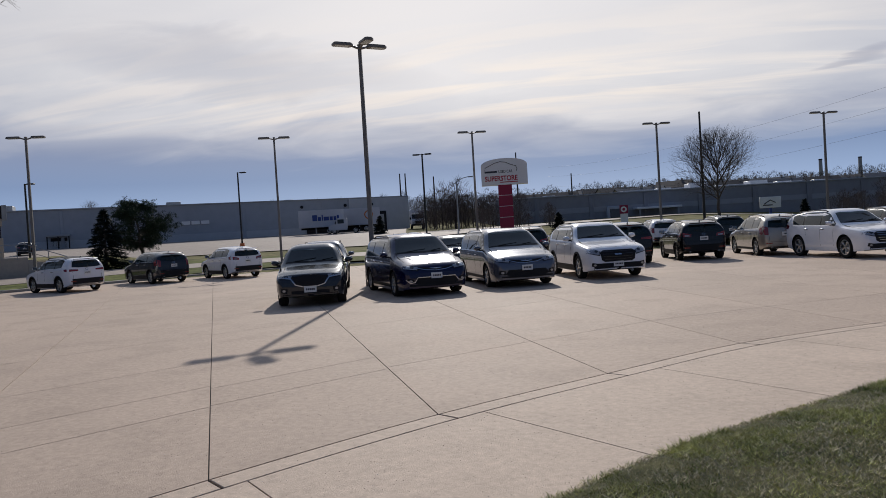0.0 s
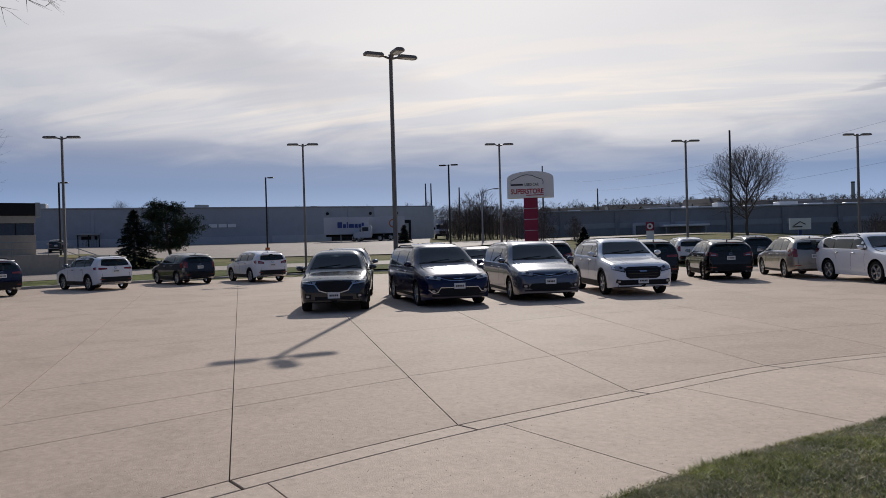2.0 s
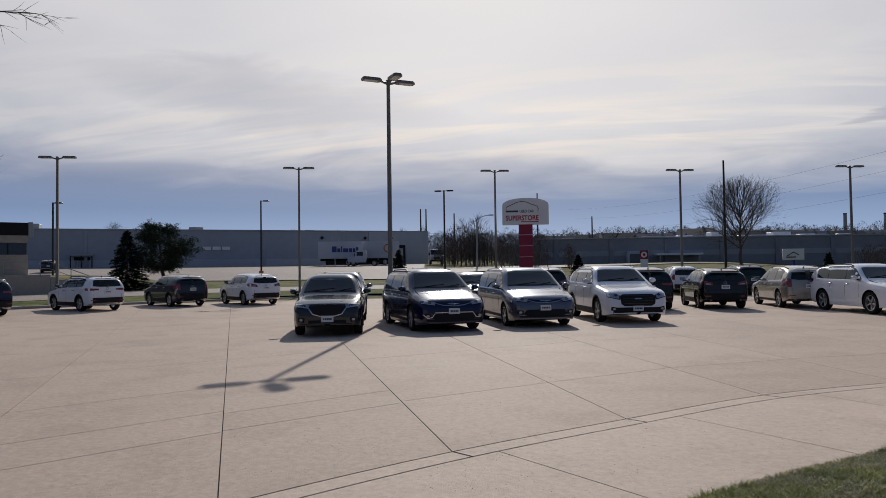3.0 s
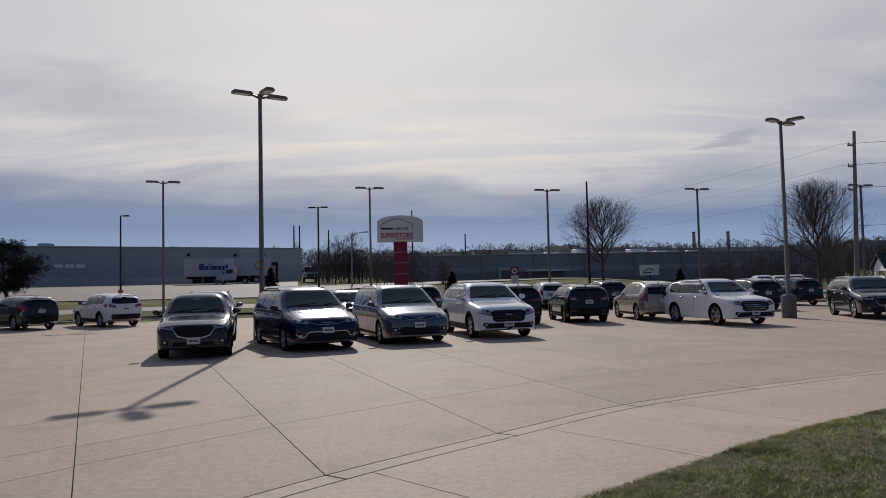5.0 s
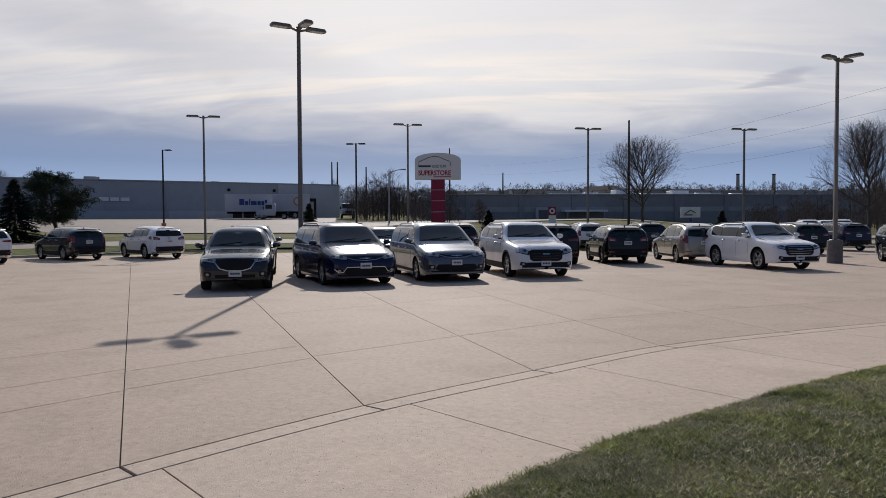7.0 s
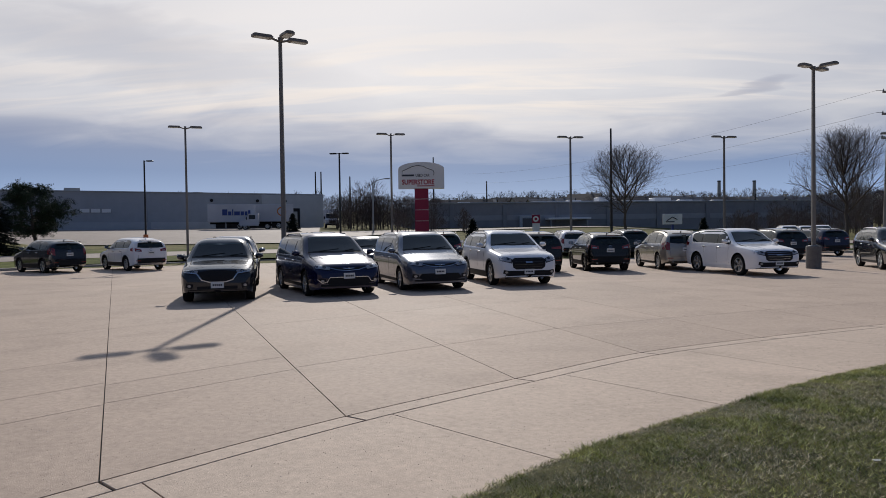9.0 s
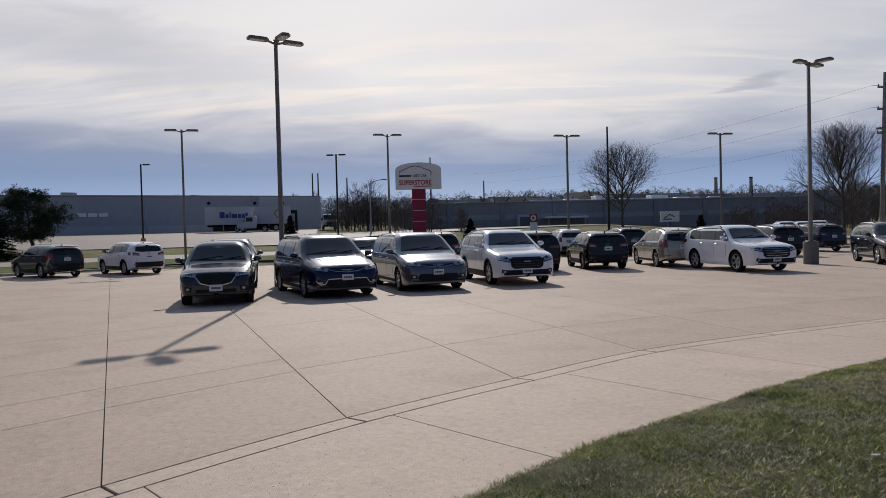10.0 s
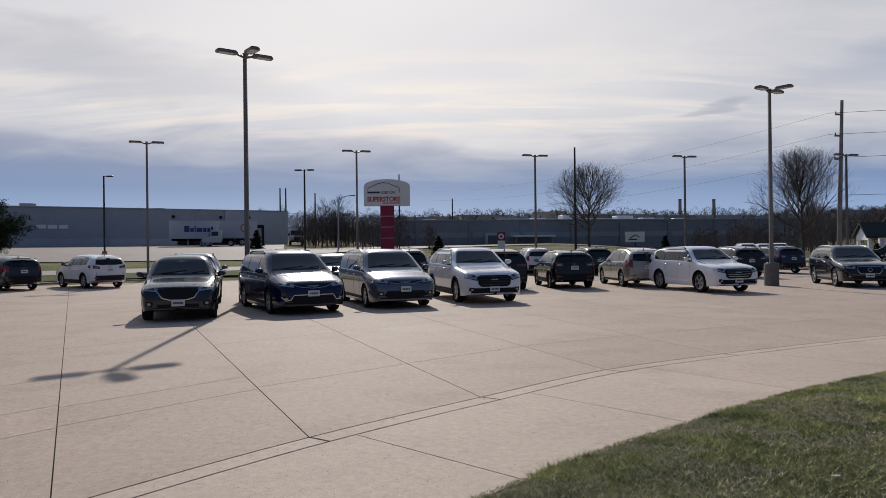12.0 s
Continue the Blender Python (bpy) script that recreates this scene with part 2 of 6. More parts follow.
CHROME = material("chrome_trim", (0.55, 0.56, 0.59), 0.2, 1.0, vary=0.03)
PLASTIC = material("black_plastic_trim", (0.016, 0.016, 0.018), 0.6, vary=0.2, fine=90, bump=0.1, spec=0.18)
UNDER = material("underbody_black", (0.008, 0.008, 0.008), 0.95, vary=0.1, spec=0.05)
# near-black colour that stands in for the shade inside the cars
CABINSHADE = material("cabin_shade", (0.016, 0.018, 0.019), 0.9, vary=0.3, spec=0.02)
SEAM = material("door_seam", (0.012, 0.012, 0.012), 0.8, vary=0.1)
LAMPGLASS = material("headlight_lens", (0.34, 0.35, 0.37), 0.10, 0.3, vary=0.25, scale=9, fine=50, coat=1.0)
REDLENS = material("red_tail_lens", (0.20, 0.010, 0.012), 0.15, vary=0.25, scale=9, coat=1.0)
AMBER = material("amber_lens", (0.5, 0.16, 0.02), 0.2, vary=0.1, coat=0.8)
PLATE = material("dealer_plate_white", (0.72, 0.72, 0.70), 0.4, vary=0.06)
INK = material("dark_ink", (0.05, 0.05, 0.06), 0.6, vary=0.05)
SIGNWHITE = material("sign_face_white", (0.80, 0.80, 0.80), 0.4, vary=0.06, scale=0.8)
SIGNRED = material("sign_red", (0.25, 0.005, 0.042), 0.45, vary=0.12, scale=1.2)
REDINK = material("red_lettering", (0.40, 0.012, 0.03), 0.5, vary=0.05)
WALLGREY = material("grey_painted_block", (0.355, 0.375, 0.41), 0.85, vary=0.10, scale=0.05, fine=0.8, bump=0.15, bump_scale=4)
MALLGREY = material("warm_grey_block", (0.27, 0.27, 0.285), 0.85, vary=0.14, scale=0.08, fine=0.9, bump=0.15, bump_scale=4)
MALLBAND = material("mall_band_grey", (0.36, 0.36, 0.375), 0.85, vary=0.10, scale=0.08, fine=0.9)
WALLPALE = material("pale_grey_block", (0.46, 0.475, 0.50), 0.85, vary=0.08, scale=0.06, fine=0.9)
COPING = material("metal_coping", (0.34, 0.35, 0.36), 0.5, 0.3, vary=0.08)
TAN = material("tan_masonry", (0.40, 0.35, 0.29), 0.85, vary=0.12, scale=0.4, fine=5, bump=0.3, bump_scale=20)
TRAILER = material("white_trailer_panel", (0.55, 0.56, 0.59), 0.6, vary=0.10, scale=0.3, spec=0.2)
BLUEINK = material("blue_lettering", (0.02, 0.05, 0.22), 0.5, vary=0.05)
SIDING = material("white_lap_siding", (0.86, 0.87, 0.89), 0.7, vary=0.05, scale=0.4, fine=6)
SHINGLE = material("dark_green_shingle", (0.022, 0.035, 0.034), 0.9, vary=0.25, scale=0.8, fine=8, bump=0.5, bump_scale=12)
DARKWIN = material("dark_window_pane", (0.02, 0.024, 0.03), 0.08, vary=0.1, spec=0.8)
ORANGE = material("orange_barrier", (0.55, 0.16, 0.05), 0.6, vary=0.1)
ROCK = material("landscape_boulder", (0.22, 0.205, 0.19), 0.9, vary=0.3, scale=2, fine=15, bump=0.8, bump_scale=12)
CABLE = material("power_cable", (0.05, 0.05, 0.055), 0.7, vary=0.1)
# backlit shade of the lamp bases put into a darker grey; gravel bed shares it
SHADEDBASE = material("shade_grey_concrete", (0.15, 0.145, 0.14), 0.9, vary=0.25, scale=2.0, fine=20, bump=0.4)
STEEL = material("galvanised_rail", (0.32, 0.33, 0.34), 0.5, 0.6, vary=0.1)
BLUEPOST = material("blue_sign_post", (0.03, 0.06, 0.22), 0.5, vary=0.1)


def glass_material():
    m = material("tinted_car_glass", (0.012, 0.024, 0.028), 0.012, vary=0.35, scale=2.2, spec=0.36, transmission=0.2)
    return m


GLASS = glass_material()
SHADEBAND = material("windshield_shade_band", (0.035, 0.060, 0.062), 0.06, vary=0.25, scale=3.0, spec=0.4)
PAINTS = {}


def paint(name, colour, metal=0.35, rough=0.24):
    if name not in PAINTS:
        PAINTS[name] = material(name + "_car_paint", colour, rough, metal, vary=0.05, scale=1.3, fine=300, coat=1.0, coat_rough=0.025, spec=0.05)
    return PAINTS[name]


# ---- mesh helpers ----


def mesh_object(name, bm, mats, parent=None, label="", smooth=40):
    me = bpy.data.meshes.new(name)
    bm.normal_update()
    bm.to_mesh(me)
    bm.free()
    for m in mats if isinstance(mats, (list, tuple)) else [mats]:
        me.materials.append(m)
    if smooth:
        me.shade_smooth()
        me.set_sharp_from_angle(angle=radians(smooth))
    ob = new(name, me)
    if parent:
        ob.parent = parent
    if label:
        tagged(ob, label=label)
    return ob


def part(name, bm, mat, parent, label="", smooth=40):
    return mesh_object(name, bm, mat, parent, label, smooth)


def thing(name, m, label, category, group="", kind=""):
    """An Empty at the base of a thing, that parents its parts."""
    ob = new(name)
    ob.empty_display_size = 0.2
    ob.matrix_world = m
    return tagged(ob, label, category, group, kind)


def box(x0, x1, y0, y1, z0, z1, bevel=0.0, bm=None):
    bm = bm or bmesh.new()
    own = bmesh.new()
    bmesh.ops.create_cube(own, size=1.0)
    for v in own.verts:
        v.co = Vector((x0 + (v.co.x + .5) * (x1 - x0), y0 + (v.co.y + .5) * (y1 - y0), z0 + (v.co.z + .5) * (z1 - z0)))
    if bevel:
        bmesh.ops.bevel(own, geom=own.edges[:], offset=bevel, segments=1, affect="EDGES", clamp_overlap=True)
    return join(bm, own)


def join(bm, own, m=None):
    """Adds the mesh own to bm."""
    if m is not None:
        bmesh.ops.transform(own, matrix=m, verts=own.verts)
    vs = {v: bm.verts.new(v.co) for v in own.verts}
    for f in own.faces:
        nf = bm.faces.new([vs[v] for v in f.verts])
        nf.material_index, nf.smooth = f.material_index, f.smooth
    own.free()
    return bm


def tube(points, radii, sides=8, bm=None, caps=True):
    """A tapered tube along points."""
    bm = bm or bmesh.new()
    pts = [Vector(p) for p in points]
    if isinstance(radii, (int, float)):
        radii = [radii] * len(pts)
    rings = []
    for i, p in enumerate(pts):
        d = (pts[min(i + 1, len(pts) - 1)] - pts[max(i - 1, 0)]).normalized()
        a = d.cross(Vector((0, 0, 1)) if abs(d.z) < 0.95 else Vector((1, 0, 0))).normalized()
        b = d.cross(a)
        rings.append([bm.verts.new(p + radii[i] * (math.cos(t) * a + math.sin(t) * b)) for t in (2 * math.pi * k / sides for k in range(sides))])
    for r0, r1 in zip(rings, rings[1:]):
        for k in range(sides):
            bm.faces.new((r0[k], r0[(k + 1) % sides], r1[(k + 1) % sides], r1[k]))
    if caps:
        bm.faces.new(rings[0][::-1])
        bm.faces.new(rings[-1])
    return bm


def prism(outline, z0, z1, bm=None):
    """An upright slab from a plan outline (counter-clockwise)."""
    bm = bm or bmesh.new()
    lo = [bm.verts.new((x, y, z0)) for x, y in outline]
    hi = [bm.verts.new((x, y, z1)) for x, y in outline]
    n = len(outline)
    bm.faces.new(hi)
    bm.faces.new(lo[::-1])
    for i in range(n):
        bm.faces.new((lo[i], lo[(i + 1) % n], hi[(i + 1) % n], hi[i]))
    return bm


class Curve:
    """A monotone cubic through control points."""

    def __init__(self, pts):
        self.x = [p[0] for p in pts]
        self.y = [p[1] for p in pts]
        n = len(pts)
        d = [(self.y[i + 1] - self.y[i]) / (self.x[i + 1] - self.x[i]) for i in range(n - 1)]
        self.m = [d[0]] + [0 if d[i - 1] * d[i] <= 0 else 2 * d[i - 1] * d[i] / (d[i - 1] + d[i]) for i in range(1, n - 1)] + [d[-1]]

    def __call__(self, x):
        xs = self.x
        if x <= xs[0]:
            return self.y[0]
        if x >= xs[-1]:
            return self.y[-1]
        i = 0
        while x > xs[i + 1]:
            i += 1
        h = xs[i + 1] - xs[i]
        t = (x - xs[i]) / h
        return ((1 + 2 * t) * (1 - t) ** 2 * self.y[i] + t * (1 - t) ** 2 * h * self.m[i]
                + t * t * (3 - 2 * t) * self.y[i + 1] + t * t * (t - 1) * h * self.m[i + 1])


# ---- the lie of the land ----
RISE_LEFT = Curve([(0, 0), (43, 0), (50, 0.32), (62, 0.45), (78, 0.75), (92, 1.7), (132, 2.95), (200, 4.5), (300, 9.5), (400, 14.5), (520, 17), (900, 20), (4000, 20)])
RISE_RIGHT = Curve([(0, 0), (53, 0), (58, 0.05), (90, 0.12), (130, 1.3), (200, 3.0), (300, 7), (400, 12.0), (520, 15), (900, 18), (4000, 18)])
EDGE = Curve([(-90, 41), (-60, 41), (-40, 43.2), (-30, 45.3), (-20, 46.3), (-10, 46.5), (-2, 47.6), (5, 51.6), (12, 53.5), (20, 54.3), (37, 55), (60, 56), (90, 56)])


def land(x, y):
    r, a = math.hypot(x, y), math.degrees(math.atan2(x, y))
    k = min(1, max(0, (a - 7) / 14))
    k = k * k * (3 - 2 * k)
    z = RISE_LEFT(r) * (1 - k) + RISE_RIGHT(r) * k
    # the grass bank in front of the office on the far left
    b = math.hypot((x + 45) / 15, (y - 55) / 7)
    if b < 1:
        z += 1.35 * (1 - b * b) ** 2
    return z


def polar(r, a):
    return r * math.sin(radians(a)), r * math.cos(radians(a))


# ---- ground, street, lots ----
def polar_patch(name, mat, r0, r1, a0, a1, lift, steps_a, steps_r, label, category, thick=0.0):
    """A sheet over the land between two radii (numbers or functions of the angle)."""
    f0 = r0 if callable(r0) else (lambda a: r0)
    f1 = r1 if callable(r1) else (lambda a: r1)
    verts, faces = [], []
    for i in range(steps_a + 1):
        a = a0 + (a1 - a0) * i / steps_a
        for j in range(steps_r + 1):
            r = f0(a) + (f1(a) - f0(a)) * j / steps_r
            x, y = polar(r, a)
            verts.append((x, y, land(x, y) + lift))
    n = steps_r + 1
    for i in range(steps_a):
        for j in range(steps_r):
            faces.append((i * n + j, i * n + j + 1, (i + 1) * n + j + 1, (i + 1) * n + j))
    me = bpy.data.meshes.new(name)
    me.from_pydata(verts, [], faces)
    me.materials.append(mat)
    me.shade_smooth()
    ob = new(name, me)
    bm = bmesh.new()
    bm.from_mesh(me)
    bmesh.ops.recalc_face_normals(bm, faces=bm.faces)
    if sum(f.normal.z for f in bm.faces) < 0:
        bmesh.ops.reverse_faces(bm, faces=bm.faces)
    bm.to_mesh(me)
    bm.free()
    return tagged(ob, label, category, kind="structure")


def ground_sheet():
    radii = [0.5, 3, 8, 16, 26, 36, 41, 43, 45, 47, 49, 51, 53, 55, 57, 60, 64, 68, 73, 78, 84, 90, 98, 106, 115, 124, 132, 145, 165, 190, 220, 260, 300, 350, 400, 460, 520, 700, 1000, 1800, 3600]
    n = 120
    verts, faces = [(0, 0, -0.04)], []
    for r in radii:
        for k in range(n):
            x, y = polar(r, 360 * k / n - 180)
            z = land(x, y) if abs(360 * k / n - 180) < 100 else min(land(x, y), 0.0)
            verts.append((x, y, z - 0.04))
    for k in range(n):
        faces.append((0, 1 + (k + 1) % n, 1 + k))
    for i in range(len(radii) - 1):
        for k in range(n):
            a, b = 1 + i * n + k, 1 + i * n + (k + 1) % n
            faces.append((a, b, b + n, a + n))
    me = bpy.data.meshes.new("ground")
    me.from_pydata(verts, [], faces)
    me.materials.append(LAWN)
    me.shade_smooth()
    ob = new("ground", me)
    tagged(ob, "rough early-spring grassland rolling up to low hills", "ground", kind="structure")


ground_sheet()

# the drive's gutter, bay by bay: upper edge of the gutter pan, and the edge of the lawn
UPPER = [(-8.6, -6.2), (-6.9, -2.6), (-5.3, 0.3), (-3.8, 2.75), (-2.36, 4.89), (-0.96, 6.70), (0.70, 8.43), (2.53, 10.22), (4.68, 11.60), (6.90, 12.85), (9.15, 14.02),
         (12.6, 15.74), (16.2, 17.5), (20.0, 19.3), (24.0, 21.1), (28.5, 23.0)]
LAWN_EDGE = [(-5.8, -7.6), (-4.3, -4.2), (-2.9, -1.2), (-1.6, 1.4), (-0.55, 3.45), (0.94, 5.43), (2.75, 7.12), (4.57, 8.62), (6.76, 10.02), (9.28, 11.24), (11.95, 12.45),
             (15.2, 14.0), (18.6, 15.5), (22.2, 17.1), (26.0, 18.7), (30.5, 20.4)]
FAN = [(-.66, .75), (-.63, .78), (-.58, .815), (-.53, .85), (-.48, .877), (-.435, .90), (-.385, .923), (-.35, .937), (-.31, .95), (-.22, .975), (-.15, .989), (-.08, .997),
       (0, 1), (.05, .999), (.1, .995), (.14, .99)]
PAN = 0.27
SHIFT = (.05, .05, .05, .06, .08, .13, .21)


def along(p, q, k):
    return (p[0] + (q[0] - p[0]) * k, p[1] + (q[1] - p[1]) * k)


def smooth_line(pts, per=4):
    """Points of a soft curve through plan points."""
    out = []
    for i in range(len(pts) - 1):
        p0, p1, p2, p3 = pts[max(i - 1, 0)], pts[i], pts[i + 1], pts[min(i + 2, len(pts) - 1)]
        for k in range(per):
            t = k / per
            out.append(tuple(0.5 * (2 * p1[c] + (p2[c] - p0[c]) * t + (2 * p0[c] - 5 * p1[c] + 4 * p2[c] - p3[c]) * t * t + (3 * p1[c] - p0[c] - 3 * p2[c] + p3[c]) * t ** 3) for c in (0, 1)))
    out.append(pts[-1])
    return out


def slab(name, outline, mat, parent, z=0.0, gap=0.006, thick=0.06, chamfer=0.006):
    """One paving slab: chamfered edges, a joint left open all round."""
    c = Vector((sum(p[0] for p in outline) / len(outline), sum(p[1] for p in outline) / len(outline)))
    ring = [Vector(p) for p in outline]
    area = sum(ring[i - 1].x * ring[i].y - ring[i].x * ring[i - 1].y for i in range(len(ring)))
    if area < 0:
        ring.reverse()
    def inset(d):
        res = []
        for i, p in enumerate(ring):
            e0, e1 = (p - ring[i - 1]), (ring[(i + 1) % len(ring)] - p)
            if e0.length < 1e-6 or e1.length < 1e-6:
                res.append(p)
                continue
            n0, n1 = Vector((-e0.y, e0.x)).normalized(), Vector((-e1.y, e1.x)).normalized()
            b = (n0 + n1)
            b = b / max(0.3, b.dot(n0)) if b.length > 1e-6 else n0
            res.append(p + b * d)
        return res
    bm = bmesh.new()
    low = [bm.verts.new((p.x - c.x, p.y - c.y, z - thick)) for p in inset(gap)]
    mid = [bm.verts.new((p.x - c.x, p.y - c.y, z - chamfer)) for p in inset(gap)]
    top = [bm.verts.new((p.x - c.x, p.y - c.y, z)) for p in inset(gap + chamfer)]
    n = len(ring)
    for i in range(n):
        j = (i + 1) % n
        bm.faces.new((low[i], low[j], mid[j], mid[i]))
        bm.faces.new((mid[i], mid[j], top[j], top[i]))
    bm.faces.new(top)
    ob = part(name, bm, mat, parent, smooth=0)
    ob.location = (c.x, c.y, 0)
    return ob


def paving():
    edge = [polar(EDGE(a) - 0.02, a) for a in range(-90, 61, 3)]
    low = smooth_line(LAWN_EDGE)
    # joint bed under all slabs
    bed = bmesh.new()
    pts = [(x, y) for x, y in low] + [(48, 27)] + edge[::-1] + [(-41, -8)]
    vs = [bed.verts.new((x, y, -0.016)) for x, y in pts]
    f = bed.faces.new(vs)
    bmesh.ops.triangulate(bed, faces=[f])
    bmesh.ops.recalc_face_normals(bed, faces=bed.faces)
    if sum(q.normal.z for q in bed.faces) < 0:
        bmesh.ops.reverse_faces(bed, faces=bed.faces)
    lot = mesh_object("pavement", bed, JOINT, smooth=0)
    tagged(lot, "pale tan concrete car lot with dark joints and stains", "pavement", kind="structure")
    return lot


lot = paving()


def line_to_edge(p, d):
    """How far a joint runs until the lot's edge."""
    s = 1.0
    while s < 90:
        x, y = p[0] + d[0] * s, p[1] + d[1] * s
        if math.hypot(x, y) > EDGE(math.degrees(math.atan2(x, y))) - 0.1:
            break
        s += 0.25
    return s


def lay_slabs():
    n = len(UPPER)
    up = smooth_line(UPPER, 4)
    lawn = smooth_line(LAWN_EDGE, 4)
    reach = [line_to_edge(p, d) for p, d in zip(UPPER, FAN)]

    def inner_at(t):
        k = min(4 * t, len(up) - 1.001)
        u, v = along(up[int(k)], up[int(k) + 1], k % 1), along(lawn[int(k)], lawn[int(k) + 1], k % 1)
        return along(u, v, PAN / math.hypot(v[0] - u[0], v[1] - u[1]))

    for i in range(n - 1):
        mid = up[4 * i: 4 * i + 5]
        # rows of the bay: distances along its joints
        if i <= 4:
            rows = [2.55, 3.75, 5.8, 9.3, 13.9, 18.5, 23.2, 28.0, 33.0, 38.0, 43.0, 48.0]
            if i == 4:
                rows = [2.6, 3.6, 9.2, 13.9, 18.5, 23.2, 28.0, 33.0, 38.0]
        else:
            rows = [2.7, 7.3, 12.0, 16.6, 21.2, 26.0, 31.0, 36.0, 41.0, 46.0]
        (p, d, s0), (q, e, s1) = (UPPER[i], FAN[i], reach[i]), (UPPER[i + 1], FAN[i + 1], reach[i + 1])
        most = min(s0, s1)
        rows = [r for r in rows if r < most - 1.5]
        first = list(mid)
        for k, r in enumerate(rows + [None]):
            a = (p[0] + d[0] * (r or s0), p[1] + d[1] * (r or s0))
            b = (q[0] + e[0] * (r or s1), q[1] + e[1] * (r or s1))
            slab("slab", first + [b, a], CONCRETE, lot, gap=0.0055, chamfer=0.002)
            first = [a, b]
        # gutter pan and apron
        def pan_line(k0):
            res = []
            for k in range(k0, k0 + 5):
                u, v = up[k], lawn[k]
                w = math.hypot(v[0] - u[0], v[1] - u[1])
                res.append(along(u, v, PAN / w))
            return res
        inner = pan_line(4 * i)
        slab("gutter_slab", mid + inner[::-1], APRON, lot, z=0.0, gap=0.012, chamfer=0.004)
        # the apron's joints meet the gutter a little further on than those of the lot
        t0, t1 = i + SHIFT[min(i, 6)], i + 1 + SHIFT[min(i + 1, 6)]
        reach_in = [inner_at(t0 + (t1 - t0) * k / 4) for k in range(5)]
        slab("apron_slab", reach_in + lawn[4 * i: 4 * i + 5][::-1], APRON, lot, gap=0.005, chamfer=0.002)


def lawn_near():
    """The mound of turf on which the viewer stands, with its blades."""
    line = smooth_line(LAWN_EDGE, 6)
    rows = [0.0, 0.03, 0.12, 0.4, 1.0, 2.0, 4.0, 8.0, 16.0, 30.0]
    heights = [-0.03, 0.02, 0.04, 0.05, 0.06, 0.07, 0.07, 0.07, 0.05, 0.0]
    verts, faces = [], []
    for x, y in line:
        for s, h in zip(rows, heights):
            verts.append((x + s * 0.62, y - s * 0.78, h + 0.012 * noise.noise((x * 1.5, y * 1.5, s))))
    m = len(rows)
    for i in range(len(line) - 1):
        for j in range(m - 1):
            faces.append((i * m + j, i * m + j + 1, (i + 1) * m + j + 1, (i + 1) * m + j))
    me = bpy.data.meshes.new("lawn")
    me.from_pydata(verts, [], faces)
    me.materials.append(TURF)
    me.shade_smooth()
    ob = new("lawn", me)
    tagged(ob, "mown turf bank beside the concrete drive, thin and part dead", "lawn", kind="structure")
    rnd = random.Random(5)
    for name, mat, count, label in (("grass", BLADE, 430000, "short green grass blades of the lawn"), ("dead_grass", STRAW, 250000, "dry straw-coloured grass among the green")):
        pts, tris = [], []
        made = 0
        while made < count:
            k = rnd.random() ** 0.8
            i = int((0.22 + 0.72 * k) * (len(line) - 2))
            t = rnd.random()
            x, y = along(line[i], line[i + 1], t)
            s = 0.02 + rnd.random() ** 1.7 * 7.5
            x, y = x + s * 0.62 + rnd.uniform(-.05, .05), y - s * 0.78 + rnd.uniform(-.05, .05)
            if math.hypot(x - 0.45, y) < 1.6 or y < -0.5:
                continue
            tuft = noise.noise((x * 1.1, y * 1.1, 3.0)) + 0.7 * noise.noise((x * 4, y * 4, 7.0)) + 0.4 * noise.noise((x * 11, y * 11, 1.0))
            if mat is STRAW and tuft > -0.02 and rnd.random() < 0.88:
                continue
            if mat is BLADE and tuft < -0.12 and rnd.random() < 0.6:
                continue
            far = min(1.0, math.hypot(x, y) / 14)
            h = rnd.uniform(0.012, 0.034) * (1 + 0.9 * max(-.3, tuft))
            wd = rnd.uniform(0.0011, 0.0022) * (1 + 2.6 * far)
            a, lean = rnd.uniform(0, 6.283), rnd.uniform(0.3, 2.2) * h
            b = rnd.uniform(0, 6.283)
            z = 0.02 + 0.05 * min(1, s / 0.6)
            dx, dy = math.cos(a) * wd, math.sin(a) * wd
            n0 = len(pts)
            pts += [(x - dx, y - dy, z), (x + dx, y + dy, z), (x + math.cos(b) * lean, y + math.sin(b) * lean, z + h)]
            tris.append((n0, n0 + 1, n0 + 2))
            made += 1
        me = bpy.data.meshes.new(name)
        me.from_pydata(pts, [], tris)
        me.materials.append(mat)
        tagged(new(name, me), label, "grass", kind="stuff")


# verge kerb, street, store lots
def kerb_line():
    bm = bmesh.new()
    prev = None
    for i in range(101):
        a = -75 + 1.4 * i
        ring = []
        for dr, z in ((-0.02, -0.05), (0.0, 0.13), (0.04, 0.15), (0.17, 0.15), (0.18, -0.05)):
            x, y = polar(EDGE(a) + dr, a)
            ring.append(bm.verts.new((x, y, z)))
        if prev:
            for k in range(4):
                bm.faces.new((prev[k], prev[k + 1], ring[k + 1], ring[k]))
        prev = ring
    bmesh.ops.recalc_face_normals(bm, faces=bm.faces)
    ob = mesh_object("kerb", bm, KERB)
    tagged(ob, "low weathered concrete kerb round the lot", "kerb", kind="structure")


